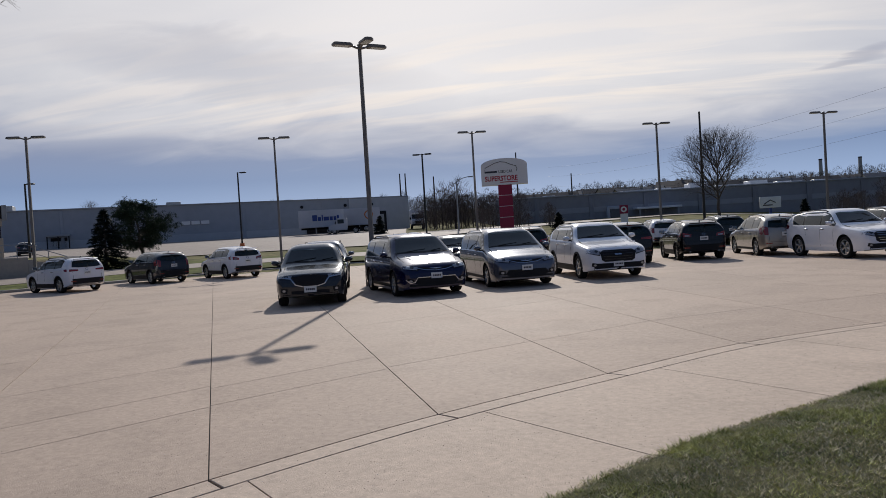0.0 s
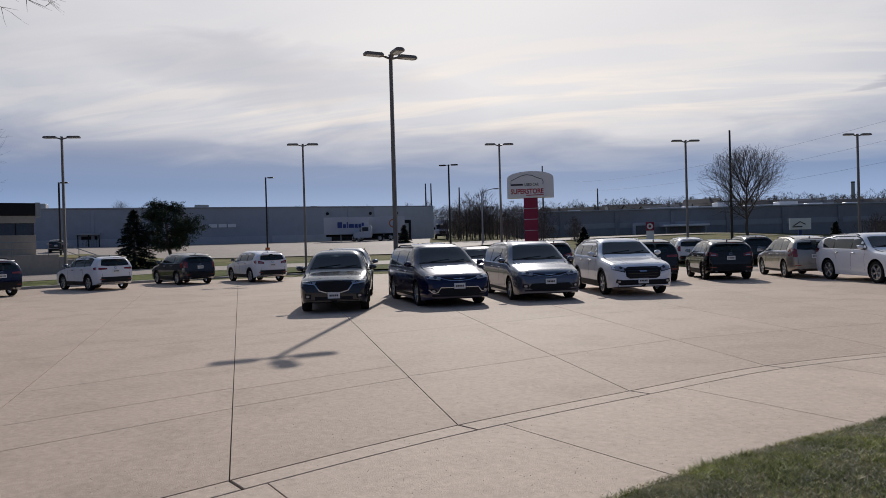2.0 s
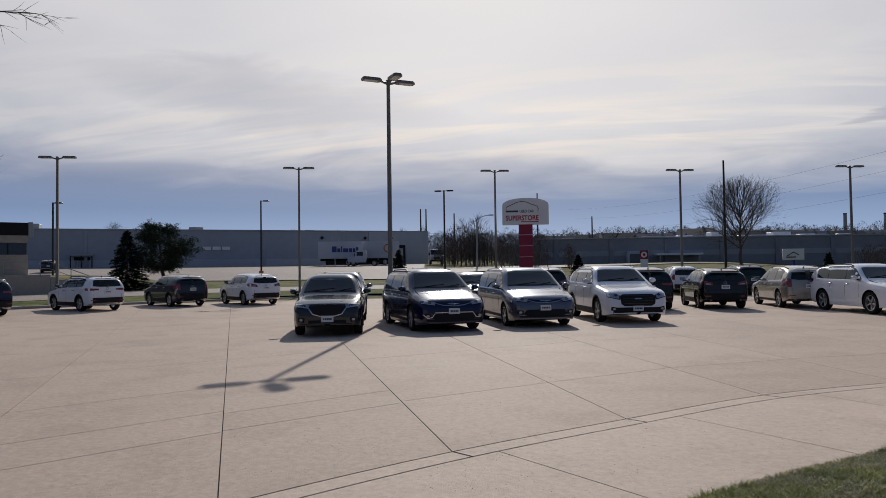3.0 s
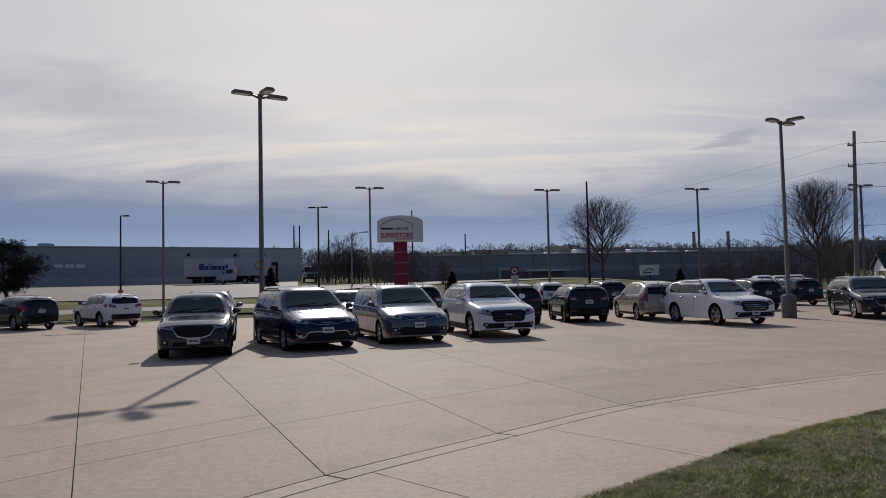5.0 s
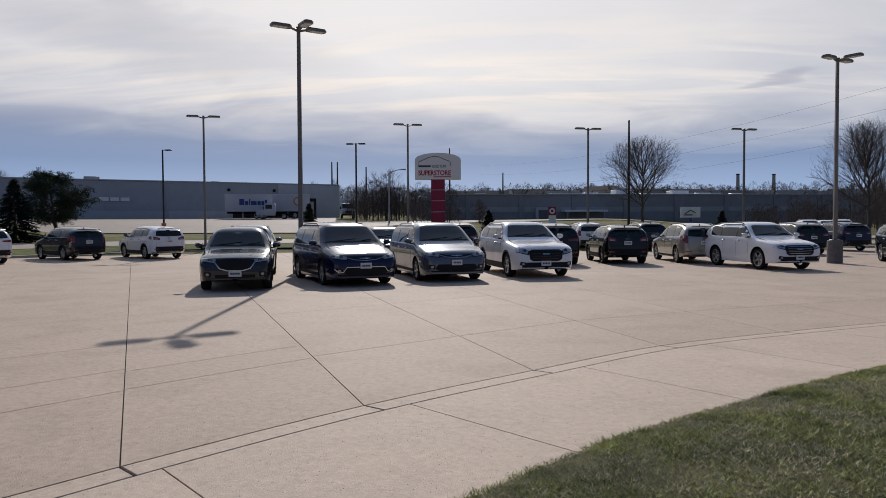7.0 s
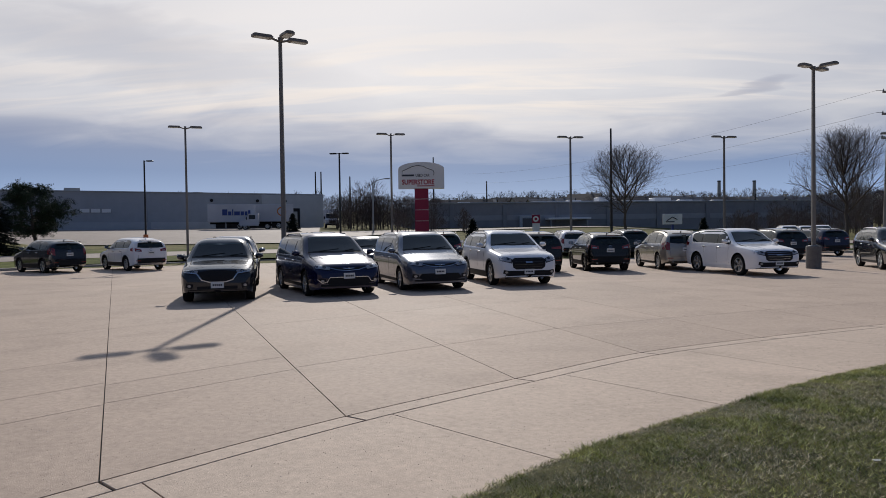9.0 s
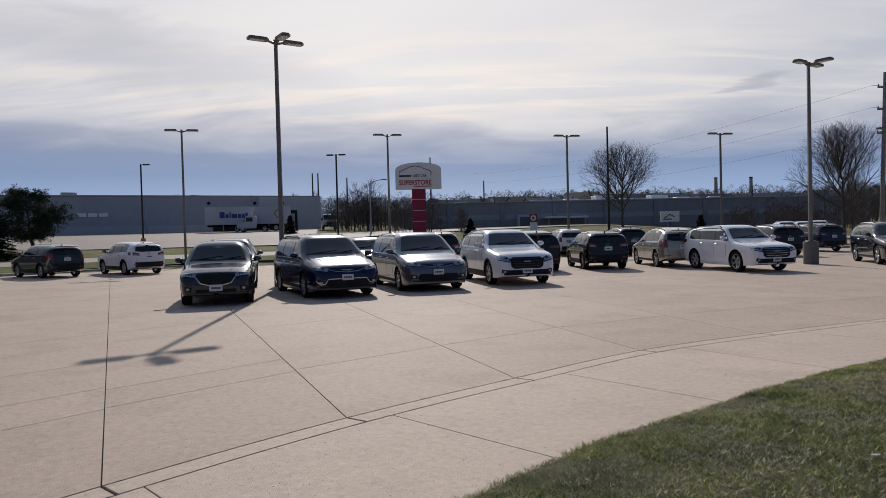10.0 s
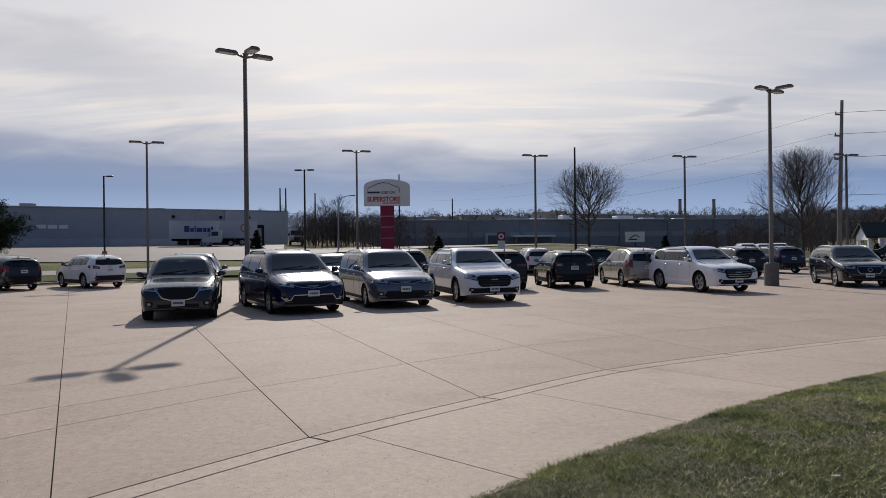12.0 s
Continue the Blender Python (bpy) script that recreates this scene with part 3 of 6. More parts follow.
kerb_line()
polar_patch("verge", VERGE, lambda a: EDGE(a) + 0.17, lambda a: EDGE(a) + 4.0, -75, 60, 0.11, 90, 4, "strip of worn green verge behind the kerb", "verge")
polar_patch("road", STREET, lambda a: EDGE(a) + 4.0, lambda a: EDGE(a) + 12.5, -75, 60, 0.13, 90, 6, "pale concrete street behind the verge", "road")
polar_patch("far_verge", VERGE, lambda a: EDGE(a) + 12.5, lambda a: EDGE(a) + 20, -75, 60, 0.05, 90, 4, "green strip on the far side of the street", "verge")
polar_patch("store_lot", STREET, lambda a: 79 - 0.14 * (a + 20), 128, -62, -13.5, 0.08, 54, 24, "wide bare concrete yard in front of the store", "pavement")
polar_patch("drive", STREET, lambda a: 82 + 1.0 * (a + 15), lambda a: 97 + 0.5 * (a + 15), -13.4, 14, 0.08, 40, 6, "pale concrete drive beyond the street", "pavement")
polar_patch("church_lot", STREET, 80, 92, 14, 48, 0.06, 40, 4, "pale parking strip in front of the church", "pavement")


def loose_grit():
    """Small stones scattered over the drive, too many to count."""
    rnd = random.Random(19)
    for name, mat, count, label in (("grit", material("dark_grit", (.10, .09, .08), .9, per_island=.5), 5200, "dark loose grit on the concrete drive"),
                                    ("pale_grit", material("pale_grit", (.75, .73, .70), .3, per_island=.2), 1700, "pale stone chips on the concrete drive")):
        pts, faces = [], []
        for _ in range(count):
            i = rnd.uniform(3.6, 11.0)
            k, f = int(i), i - int(i)
            u, v = along(UPPER[k], UPPER[k + 1], f), along(LAWN_EDGE[k], LAWN_EDGE[k + 1], f)
            q = rnd.random() ** 1.3
            x, y = along(v, (u[0] * 2.2 - v[0] * 1.2, u[1] * 2.2 - v[1] * 1.2), q)
            s = rnd.uniform(.002, .0052)
            a = rnd.uniform(0, 6.28)
            n = len(pts)
            ring = [(x + s * rnd.uniform(.7, 1.4) * math.cos(a + t), y + s * rnd.uniform(.7, 1.2) * math.sin(a + t), -.001) for t in (0, 2.1, 4.2)]
            pts += ring + [(x, y, s * .9)]
            faces += [(n, n + 1, n + 3), (n + 1, n + 2, n + 3), (n + 2, n, n + 3)]
        me = bpy.data.meshes.new(name)
        me.from_pydata(pts, [], faces)
        me.materials.append(mat)
        tagged(new(name, me), label, "grit", kind="stuff")


loose_grit()


def gravel_bed():
    """A corner of loose landscaping stone beside the lawn."""
    rnd = random.Random(31)
    outline = [(3.62, 4.14), (3.3, 3.3), (5.2, 3.3), (5.6, 5.3), (4.85, 5.0), (4.15, 4.52)]
    bed = mesh_object("gravel_bed", prism(outline, .0, .074), SHADEDBASE, smooth=0)
    tagged(bed, "shallow bed of grey stone chippings beside the lawn", "gravel bed", kind="structure")
    pts, faces = [], []
    while len(faces) < 6000:
        x, y = rnd.uniform(3.3, 5.4), rnd.uniform(3.35, 5.1)
        if (x - 3.62) * .583 - (y - 4.14) * .813 < .0:
            continue
        r, z, a = rnd.uniform(.009, .022), .082, rnd.uniform(0, 6.28)
        n = len(pts)
        pts += [(x + r * rnd.uniform(.7, 1.2) * math.cos(a + k * 1.257), y + r * rnd.uniform(.7, 1.2) * math.sin(a + k * 1.257), z) for k in range(5)]
        pts.append((x + rnd.uniform(-.3, .3) * r, y + rnd.uniform(-.3, .3) * r, z + r * rnd.uniform(.6, 1.1)))
        faces += [(n + k, n + (k + 1) % 5, n + 5) for k in range(5)]
    me = bpy.data.meshes.new("gravel")
    me.from_pydata(pts, [], faces)
    me.materials.append(material("stone_chippings", (.34, .33, .32), .85, vary=.2, per_island=.5, flat_world=True))
    tagged(new("gravel", me), "loose grey stone chippings", "gravel", kind="stuff")


gravel_bed()


# ---- cars ----
class Shell:
    """The outer skin of a car as functions: x ahead, y to the left, z up, metres."""

    def __init__(self, length, width, height, hood=1.02, cowl=(0.25, 1.10), roof_front=0.06, roof_rear=-0.40, tail_top=-0.455, nose=0.74, belt=1.07, belt_rise=0.06,
                 tumble=0.35, clearance=0.23, tail_belt=-0.488, roof_drop=0.09, round_nose=1.0):
        self.l, self.w, self.h, self.belt_z, self.rise, self.tumble = length, width, height, belt, belt_rise, tumble
        L, H = length, height
        tb = belt + belt_rise
        self.top = Curve([(-.5 * L, 0.80), (-.4965 * L, 0.93), (tail_belt * L, tb - 0.02), (tail_top * L, H - 0.22), (roof_rear * L, H - roof_drop - 0.015), (-.30 * L, H - roof_drop * 0.45), (-.12 * L, H),
                          (0.0 * L, H - 0.012), (roof_front * L, H - 0.06), ((roof_front * .45 + cowl[0] * .55) * L, (H - .06) * .42 + cowl[1] * .58), (cowl[0] * L, cowl[1]),
                          ((cowl[0] + .05) * L, hood + 0.035), (.40 * L, hood - 0.035), (.455 * L, hood - 0.10), (.482 * L, nose + 0.06), (.5 * L, nose - 0.12)])
        k = round_nose
        self.half = Curve([(-.5 * L, .78), (-.488 * L, .885), (-.455 * L, .955), (-.36 * L, 1.0), (.30 * L, 1.0), (.40 * L, 1 - .02 * k), (.455 * L, 1 - .055 * k), (.485 * L, 1 - .12 * k), (.5 * L, 1 - .22 * k)])
        self.low = Curve([(-.5 * L, clearance + .16), (-.40 * L, clearance + .04), (-.2 * L, clearance), (.25 * L, clearance), (.42 * L, clearance + .02), (.5 * L, clearance + .08)])

    def belt(self, x):
        b = self.belt_z + self.rise * (0.5 - x / self.l) * 1.0
        return min(b, self.top(x) - 0.09)

    def power(self, x):
        k = min(1, max(0, (self.top(x) - self.belt_z - 0.06) / 0.4))
        return 2.7 + 2.6 * k * k * (3 - 2 * k)

    def side(self, x, z):
        """Half the width at a place along the car and a height."""
        W, B, T, lo = self.half(x) * self.w / 2, self.belt(x), self.top(x), self.low(x)
        if z > T or z < lo:
            return 0.0
        if z <= B:
            if z < 0.62:
                k = (0.62 - z) / (0.62 - lo)
                return W * (1 - 0.045 * k * k)
            k = (z - 0.62) / max(0.05, B - 0.62)
            return W * (1 - 0.032 * k * k + 0.010 * math.sin(k * math.pi))
        n, q = self.power(x), (z - B) / (T - B)
        return max(0.0, (W * 0.968 - self.tumble * (z - B))) * (1 - q ** n) ** (1 / n)

    def above(self, x, y):
        """The height of the skin over a place."""
        lo, hi = self.belt(x), self.top(x)
        y = abs(y)
        if self.side(x, lo) < y:
            lo = self.low(x)
        for _ in range(26):
            m = (lo + hi) / 2
            if self.side(x, m) >= y:
                lo = m
            else:
                hi = m
        return lo

    def end(self, y, z, ahead=True):
        """How far to the front (or the back) the skin reaches."""
        s = 1 if ahead else -1
        lo, hi = 0.30 * self.l, self.l / 2
        y = abs(y)
        if self.side(s * hi, z) >= y:
            return s * hi
        for _ in range(26):
            m = (lo + hi) / 2
            if self.side(s * m, z) >= y:
                lo = m
            else:
                hi = m
        return s * lo

    def body(self):
        xs = [-.5, -.4985, -.4965, -.494, -.49, -.485, -.478, -.47, -.46, -.45, -.44, -.425, -.41, -.395, -.38, -.36, -.33, -.29, -.25, -.2, -.15, -.1, -.05, 0, .03, .06, .085, .11, .135, .16, .185, .21, .235, .255, .275, .30, .335, .37, .40, .425, .445, .46, .472, .482, .489, .494, .4975, .5]
        bm = bmesh.new()
        rings = []
        for f in xs:
            x = f * self.l
            lo, B, T, n = self.low(x), self.belt(x), self.top(x), self.power(x)
            half = [(0.0, lo), (self.side(x, lo + 1e-4) * .7, lo)]
            zl = [lo + 1e-4, lo + .06, lo + .14, .50, .62, .74, .86, B - .06, B - .001]
            zl = sorted(min(max(z, lo + 1e-4), B - .001) for z in zl)
            half += [(self.side(x, z), z) for z in zl]
            W = self.half(x) * self.w / 2 * 0.968
            for k in range(1, 11):
                p = math.pi / 2 * k / 10
                q = min(1, math.sin(p) ** (2 / n))
                z = B + q * (T - B)
                y = max(0.0, W - self.tumble * (z - B)) * max(0.0, math.cos(p)) ** (2 / n)
                half.append((0.0 if k == 10 else y, z))
            rings.append([bm.verts.new((x, y, z)) for y, z in half] + [bm.verts.new((x, -y, z)) for y, z in half[-2:0:-1]])
        n = len(rings[0])
        for r0, r1 in zip(rings, rings[1:]):
            for k in range(n):
                bm.faces.new((r0[k], r0[(k + 1) % n], r1[(k + 1) % n], r1[k]))
        bm.faces.new(rings[0])
        bm.faces.new(rings[-1][::-1])
        bmesh.ops.recalc_face_normals(bm, faces=bm.faces)
        return bm


def patch(shell, way, outline, off, step=0.12, depth=0.02, sgn=1):
    """A piece that follows the skin. way: side (x, z), top (x, y), front or back (y, z)."""
    def place(p, o):
        a, b = p
        if way == "side":
            return Vector((a, sgn * (shell.side(a, b) + o), b))
        if way == "top":
            return Vector((a, b, shell.above(a, b) + o))
        return Vector((shell.end(a, b, way == "front") + (o if way == "front" else -o), a, b))
    bm = bmesh.new()
    f = bm.faces.new([bm.verts.new((a, b, 0)) for a, b in outline])
    lo = [min(p[c] for p in outline) for c in (0, 1)]
    hi = [max(p[c] for p in outline) for c in (0, 1)]
    for c in (0, 1):
        k = int((hi[c] - lo[c]) / step)
        for i in range(1, k + 1):
            co, no = [0, 0, 0], [0, 0, 0]
            co[c], no[c] = lo[c] + (hi[c] - lo[c]) * i / (k + 1), 1
            bmesh.ops.bisect_plane(bm, geom=bm.verts[:] + bm.edges[:] + bm.faces[:], plane_co=co, plane_no=no)
    flat = {v: (v.co.x, v.co.y) for v in bm.verts}
    rim = [e for e in bm.edges if len(e.link_faces) == 1]
    res = bmesh.ops.extrude_edge_only(bm, edges=rim)["geom"]
    skirt = [v for v in res if isinstance(v, bmesh.types.BMVert)]
    inner = {v: (v.co.x, v.co.y) for v in skirt}
    for v, p in flat.items():
        v.co = place(p, off)
    for v, p in inner.items():
        v.co = place(p, off - depth)
    bmesh.ops.recalc_face_normals(bm, faces=bm.faces)
    mid = Vector((0, 0, 0.7))
    big = max(bm.faces, key=lambda g: g.calc_area())
    if big.normal.dot(big.calc_center_median() - mid) < 0:
        bmesh.ops.reverse_faces(bm, faces=bm.faces)
    return bm


def strip(points, width):
    """The outline of a band along 2D points."""
    left, right = [], []
    for i, p in enumerate(points):
        a, b = points[max(i - 1, 0)], points[min(i + 1, len(points) - 1)]
        d = math.hypot(b[0] - a[0], b[1] - a[1]) or 1
        n = (-(b[1] - a[1]) / d * width / 2, (b[0] - a[0]) / d * width / 2)
        left.append((p[0] + n[0], p[1] + n[1]))
        right.append((p[0] - n[0], p[1] - n[1]))
    return left + right[::-1]


def lathe(profile, sides=28):
    """A turned shape round the y axis from (radius, y) pairs, closed."""
    bm = bmesh.new()
    rings = [[bm.verts.new((r * math.cos(2 * math.pi * k / sides), y, r * math.sin(2 * math.pi * k / sides))) for k in range(sides)] for r, y in profile]
    for r0, r1 in zip(rings, rings[1:] + rings[:1]):
        for k in range(sides):
            bm.faces.new((r0[k], r0[(k + 1) % sides], r1[(k + 1) % sides], r1[k]))
    bmesh.ops.recalc_face_normals(bm, faces=bm.faces)
    return bm


WHEELS = {}


def wheel_meshes(radius, dark, spokes):
    key = (radius, dark, spokes)
    if key in WHEELS:
        return WHEELS[key]
    r, w, rr = radius, 0.115, radius * 0.69
    tyre = lathe([(rr, -w * .8), (r * .80, -w), (r * .93, -w), (r, -w * .72), (r, w * .72), (r * .93, w), (r * .80, w), (rr, w * .8)])
    rim = lathe([(rr * .94, -w * .7), (rr * 1.01, -w * .7), (rr * 1.02, w * .84), (rr * .92, w * .86), (rr * .90, w * .55)])
    # spokes lie a little inside the rim's outer edge
    for k in range(spokes):
        a = 2 * math.pi * k / spokes
        for da in (-0.10, 0.10) if spokes <= 6 else (0.0,):
            own = box(rr * .12, rr * .95, w * .52, w * .74, -rr * (.07 if spokes <= 6 else .085), rr * (.07 if spokes <= 6 else .085), bevel=0.008)
            join(rim, own, Matrix.Rotation(a + da, 4, "Y"))
    join(rim, lathe([(0.001, w * .45), (rr * .20, w * .45), (rr * .19, w * .80), (0.001, w * .82)], 12))
    disc = lathe([(0.01, -w * .2), (rr * .66, -w * .2), (rr * .66, -w * .05), (0.01, -w * .05)], 20)
    out = []
    for nm, bm, mat in (("wheel", tyre, RUBBER), ("rim", rim, DARKALLOY if dark else ALLOY), ("brake_disc", disc, STEEL)):
        ob = mesh_object(nm, bm, mat)
        out.append(ob.data)
        bpy.data.objects.remove(ob)
    WHEELS[key] = out
    return out


def bar_text(parent, y0, y1, z0, z1, x, facing, mat, rows=1):
    """Unreadable lettering as plain bars on a plate."""
    bm = bmesh.new()
    n = 5
    for k in range(n):
        a = y0 + (y1 - y0) * (k + .12) / n
        b = y0 + (y1 - y0) * (k + .88) / n
        box(min(x, x + facing * .003), max(x, x + facing * .003), a, b, z0, z1, bm=bm)
    return part("lettering", bm, mat, parent, smooth=0)


def car(name, m, label, category, colour, shell, wheelbase, wheel_r=0.36, dark_rims=False, spokes=5, group="parked cars", van=False, front="oval", rear="wrap", cladding=True, rails=True,
        roof_dark=False, rail_mat=None, wheel_shift=0.0, chrome_belt=True, low_trim=None, rear_dark=True, bumper_trim=True, bar_mat=None):
    """A parked sport utility car or minivan with its parts."""
    s, L, W, H = shell, shell.l, shell.w, shell.h
    top = thing(name, m, label, category, group)
    # body with wheel housings cut out
    xf, xr = wheelbase / 2 + wheel_shift, -wheelbase / 2 + wheel_shift
    body = mesh_object("body", s.body(), [colour, UNDER], smooth=0)
    cut = bmesh.new()
    for x in (xf, xr):
        for sg in (1, -1):
            own = bmesh.new()
            bmesh.ops.create_cone(own, cap_ends=True, segments=36, radius1=wheel_r * 1.16, radius2=wheel_r * 1.16, depth=0.5)
            join(cut, own, Matrix.Translation((x, sg * (W / 2 - 0.05), wheel_r + .015)) @ Matrix.Rotation(math.pi / 2, 4, "X"))
    cutter = mesh_object("cutter", cut, [UNDER, UNDER], smooth=0)
    for p in cutter.data.polygons:
        p.material_index = 1
    mod = body.modifiers.new("arches", "BOOLEAN")
    mod.operation, mod.object, mod.solver = "DIFFERENCE", cutter, "EXACT"
    dg = bpy.context.evaluated_depsgraph_get()
    me = bpy.data.meshes.new_from_object(body.evaluated_get(dg))
    body.modifiers.clear()
    body.data = me
    bpy.data.objects.remove(cutter)
    me.shade_smooth()
    me.set_sharp_from_angle(angle=radians(38))
    body.parent = top

    def add(nm, way, outline, mat, off=0.004, step=0.12, depth=0.02, sgn=1, lab="", parent=None):
        ob = part(nm, patch(s, way, outline, off, step, depth, sgn), mat, parent or top, lab)
        if mat is GLASS:   # added near-black sheet over the solid body, coloured as the cabin's shade
            part("cabin_lining", patch(s, way, outline, off - .003, step, depth, sgn), CABINSHADE, ob)
        return ob

    def roofline(x, gap):
        return s.top(x) - gap

    # glass
    cw = next(f for f in [k / 400 for k in range(20, 160)] if s.top(f * L) < s.belt_z + 0.13)
    wx1 = (cw - .012) * L
    wx0 = next(f for f in [k / 400 for k in range(0, 100)] if s.top(f * L) < H - 0.125) * L
    yb, yt = W * .395, W * .315
    add("windshield", "top", [(wx1, -yb), (wx1 + .04, 0), (wx1, yb), (wx0, yt), (wx0 + .03, 0), (wx0, -yt)][::-1], GLASS, 0.008, 0.15)
    bx = wx0 + (wx1 - wx0) * .13
    add("shade_band", "top", [(bx, -yt * 1.0), (bx + .035, 0), (bx, yt * 1.0), (wx0 + .02, yt * .94), (wx0 + .05, 0), (wx0 + .02, -yt * .94)][::-1], SHADEBAND, 0.011, 0.2, 0.004)
    add("cowl", "top", [(wx1 + .055, -yb), (wx1 + .10, 0), (wx1 + .055, yb), (wx1 + .005, yb), (wx1 + .045, 0), (wx1 + .005, -yb)][::-1], PLASTIC, 0.005, 0.2)
    for yy in (-0.30, 0.18):
        bmw = tube([(wx1 + .03, yy * 1.6, s.above(wx1 + .03, yy * 1.6) + .02), (wx1 - .06, yy + .42, s.above(wx1 - .06, yy + .42) + .016)], 0.008, 5)
        part("wiper", bmw, PLASTIC, top)
    # side windows follow the roofline
    zb = lambda x: s.belt(x) + 0.035
    zt = lambda x: min(roofline(x, 0.10), H - 0.112)
    x_front = next(f for f in [k / 200 for k in range(60, -20, -1)] if zt(f * L) > zb(f * L) + 0.03) * L
    x_back = (-.385 if not van else -.445) * L
    while zt(x_back) < zb(x_back) + .16:
        x_back += 0.02
    cuts = [x_front, -.005 * L + .05, -.215 * L, x_back] if not van else [x_front, .045 * L, -.20 * L, x_back]
    for sg in (1, -1):
        for i in range(3):
            a, b = cuts[i] - (0 if i == 0 else .035), cuts[i + 1] + .035
            xs = [a + (b - a) * k / 8 for k in range(9)]
            line = [(x, zt(x)) for x in xs]
            if i == 2:
                base = [(b + .10, zb(b + .10) + .02), (a, zb(a))]
                line[-1] = (b, zt(b) - .03)
            else:
                base = [(b, zb(b)), (a, zb(a))]
            line = [p for p in line if p[1] > zb(p[0]) + .005]
            add("side_window", "side", line + base, GLASS, 0.008, 0.16, sgn=sg)
        for x in cuts[1:3]:
            add("pillar_trim", "side", [(x - .04, zb(x) - .004), (x - .04, zt(x)), (x + .04, zt(x)), (x + .04, zb(x) - .004)], PLASTIC, 0.006, 0.2, sgn=sg)
        if chrome_belt:
            xs = [x_front + (x_back + .06 - x_front) * k / 10 for k in range(11)]
            add("window_trim", "side", strip([(x, zb(x) - .015) for x in xs], 0.022), CHROME if chrome_belt is True else PLASTIC, 0.006, 0.3, sgn=sg)
        # door seams, handles, sill
        for x, x2 in ((x_front - .10 if not van else .19 * L, None), (cuts[1], None), (cuts[2] + (0 if van else .10), None)):
            lo = 0.42
            ln = [(x, lo), (x, .75), (x, s.belt(x) - .005)]
            if abs(x - xr) < wheel_r * 1.25:
                ln = [(x + .10, .80), (x, s.belt(x) - .005)]
            add("door_seam", "side", strip(ln, 0.010), SEAM, 0.0015, 0.25, 0.01, sg)
        for x in (cuts[1] + .16, cuts[2] + (.22 if not van else .42)):
            z = s.belt(x) - .115
            bmh = box(x - .11, x + .11, -.018, .018, z - .018, z + .018, bevel=0.012)
            bmesh.ops.translate(bmh, verts=bmh.verts, vec=(0, sg * (s.side(x, z) + .022), 0))
            part("door_handle", bmh, CHROME if chrome_belt is True else colour, top)
        if van:
            add("slide_rail", "side", strip([(cuts[2] + .1, s.belt(-.3 * L) - .03), (x_back + .05, s.belt(-.4 * L) - .03)], 0.02), SEAM, 0.002, 0.3, 0.01, sg)
        if cladding:
            add("sill_trim", "side", [(xf - wheel_r * 1.15, .25), (xf - wheel_r * 1.17, .44), (xr + wheel_r * 1.17, .44), (xr + wheel_r * 1.15, .25)], PLASTIC, 0.012, 0.3, 0.03, sg)
            for x in (xf, xr):
                arc = [(x + (wheel_r * 1.18) * math.cos(t), wheel_r + .015 + (wheel_r * 1.18) * math.sin(t)) for t in [math.pi * (-.04 + 1.08 * k / 14) for k in range(15)]]
                arc = [p for p in arc if abs(p[0]) < L / 2 - .02]
                add("arch_trim", "side", strip(arc, 0.055), PLASTIC, 0.014, 0.4, 0.03, sg)
        else:
            add("sill_trim", "side", strip([(xf - wheel_r * 1.2, .30), (xr + wheel_r * 1.2, .30)], 0.09), low_trim or PLASTIC, 0.008, 0.3, 0.03, sg)
        # mirror
        xm = x_front - .14
        zm = s.belt(xm) + .085
        ym = s.side(xm, s.belt(xm)) + .02
        own = bmesh.new()
        bmesh.ops.create_uvsphere(own, u_segments=12, v_segments=8, radius=1)
        for v in own.verts:
            v.co = Vector((xm + .02 + v.co.x * (.10 if v.co.x > 0 else .05), sg * (ym + .12 + v.co.y * .115), zm + .02 + v.co.z * .078 * (1 - .15 * v.co.y * sg)))
        mir = part("door_mirror", own, colour, top)
        part("mirror_arm", box(xm - .04, xm + .05, min(sg * (ym - .05), sg * (ym + .08)), max(sg * (ym - .05), sg * (ym + .08)), zm - .07, zm - .03, bevel=0.01), PLASTIC, mir)
        bmg = box(xm - .036, xm - .028, min(sg * (ym + .03), sg * (ym + .23)), max(sg * (ym + .03), sg * (ym + .23)), zm - .035, zm + .095, bevel=0.003)
        part("mirror_glass", bmg, CHROME, mir)
        if rails:
            yr = lambda x: sg * (s.side(x, H - .16) - .07)
            xs = [.03 * L, .0, -.1 * L, -.2 * L, -.3 * L, -.365 * L]
            pts = [(x, yr(x), s.above(x, yr(x)) + (.055 if 0 < i < 5 else .0)) for i, x in enumerate(xs)]
            part("roof_rail", tube(pts, 0.019, 6), rail_mat or PLASTIC, top)
        # tail lamps
        t0 = s.belt(-.47 * L)
        if rear == "wrap":
            shape = [(W * .26, t0 - .16), (W * .26, t0 - .05), (W * .52, t0 + .04), (W * .52, t0 - .13)]
        elif rear == "tall":
            shape = [(W * .37, t0 - .26), (W * .36, t0 + .05), (W * .52, t0 + .13), (W * .52, t0 - .22)]
        else:
            shape = [(W * .22, t0 - .13), (W * .22, t0 - .06), (W * .52, t0 - .03), (W * .52, t0 - .15)]
        xa = -L / 2
        def clamp_back(a, z):
            top_y = s.side(-.452 * L, z) - .004
            return (sg * min(a, top_y), z)
        tl = add("tail_light", "back", [clamp_back(a, z) for a, z in shape], REDLENS, 0.010, 0.09)
        zs = [z for a, z in shape if a > W * .4]
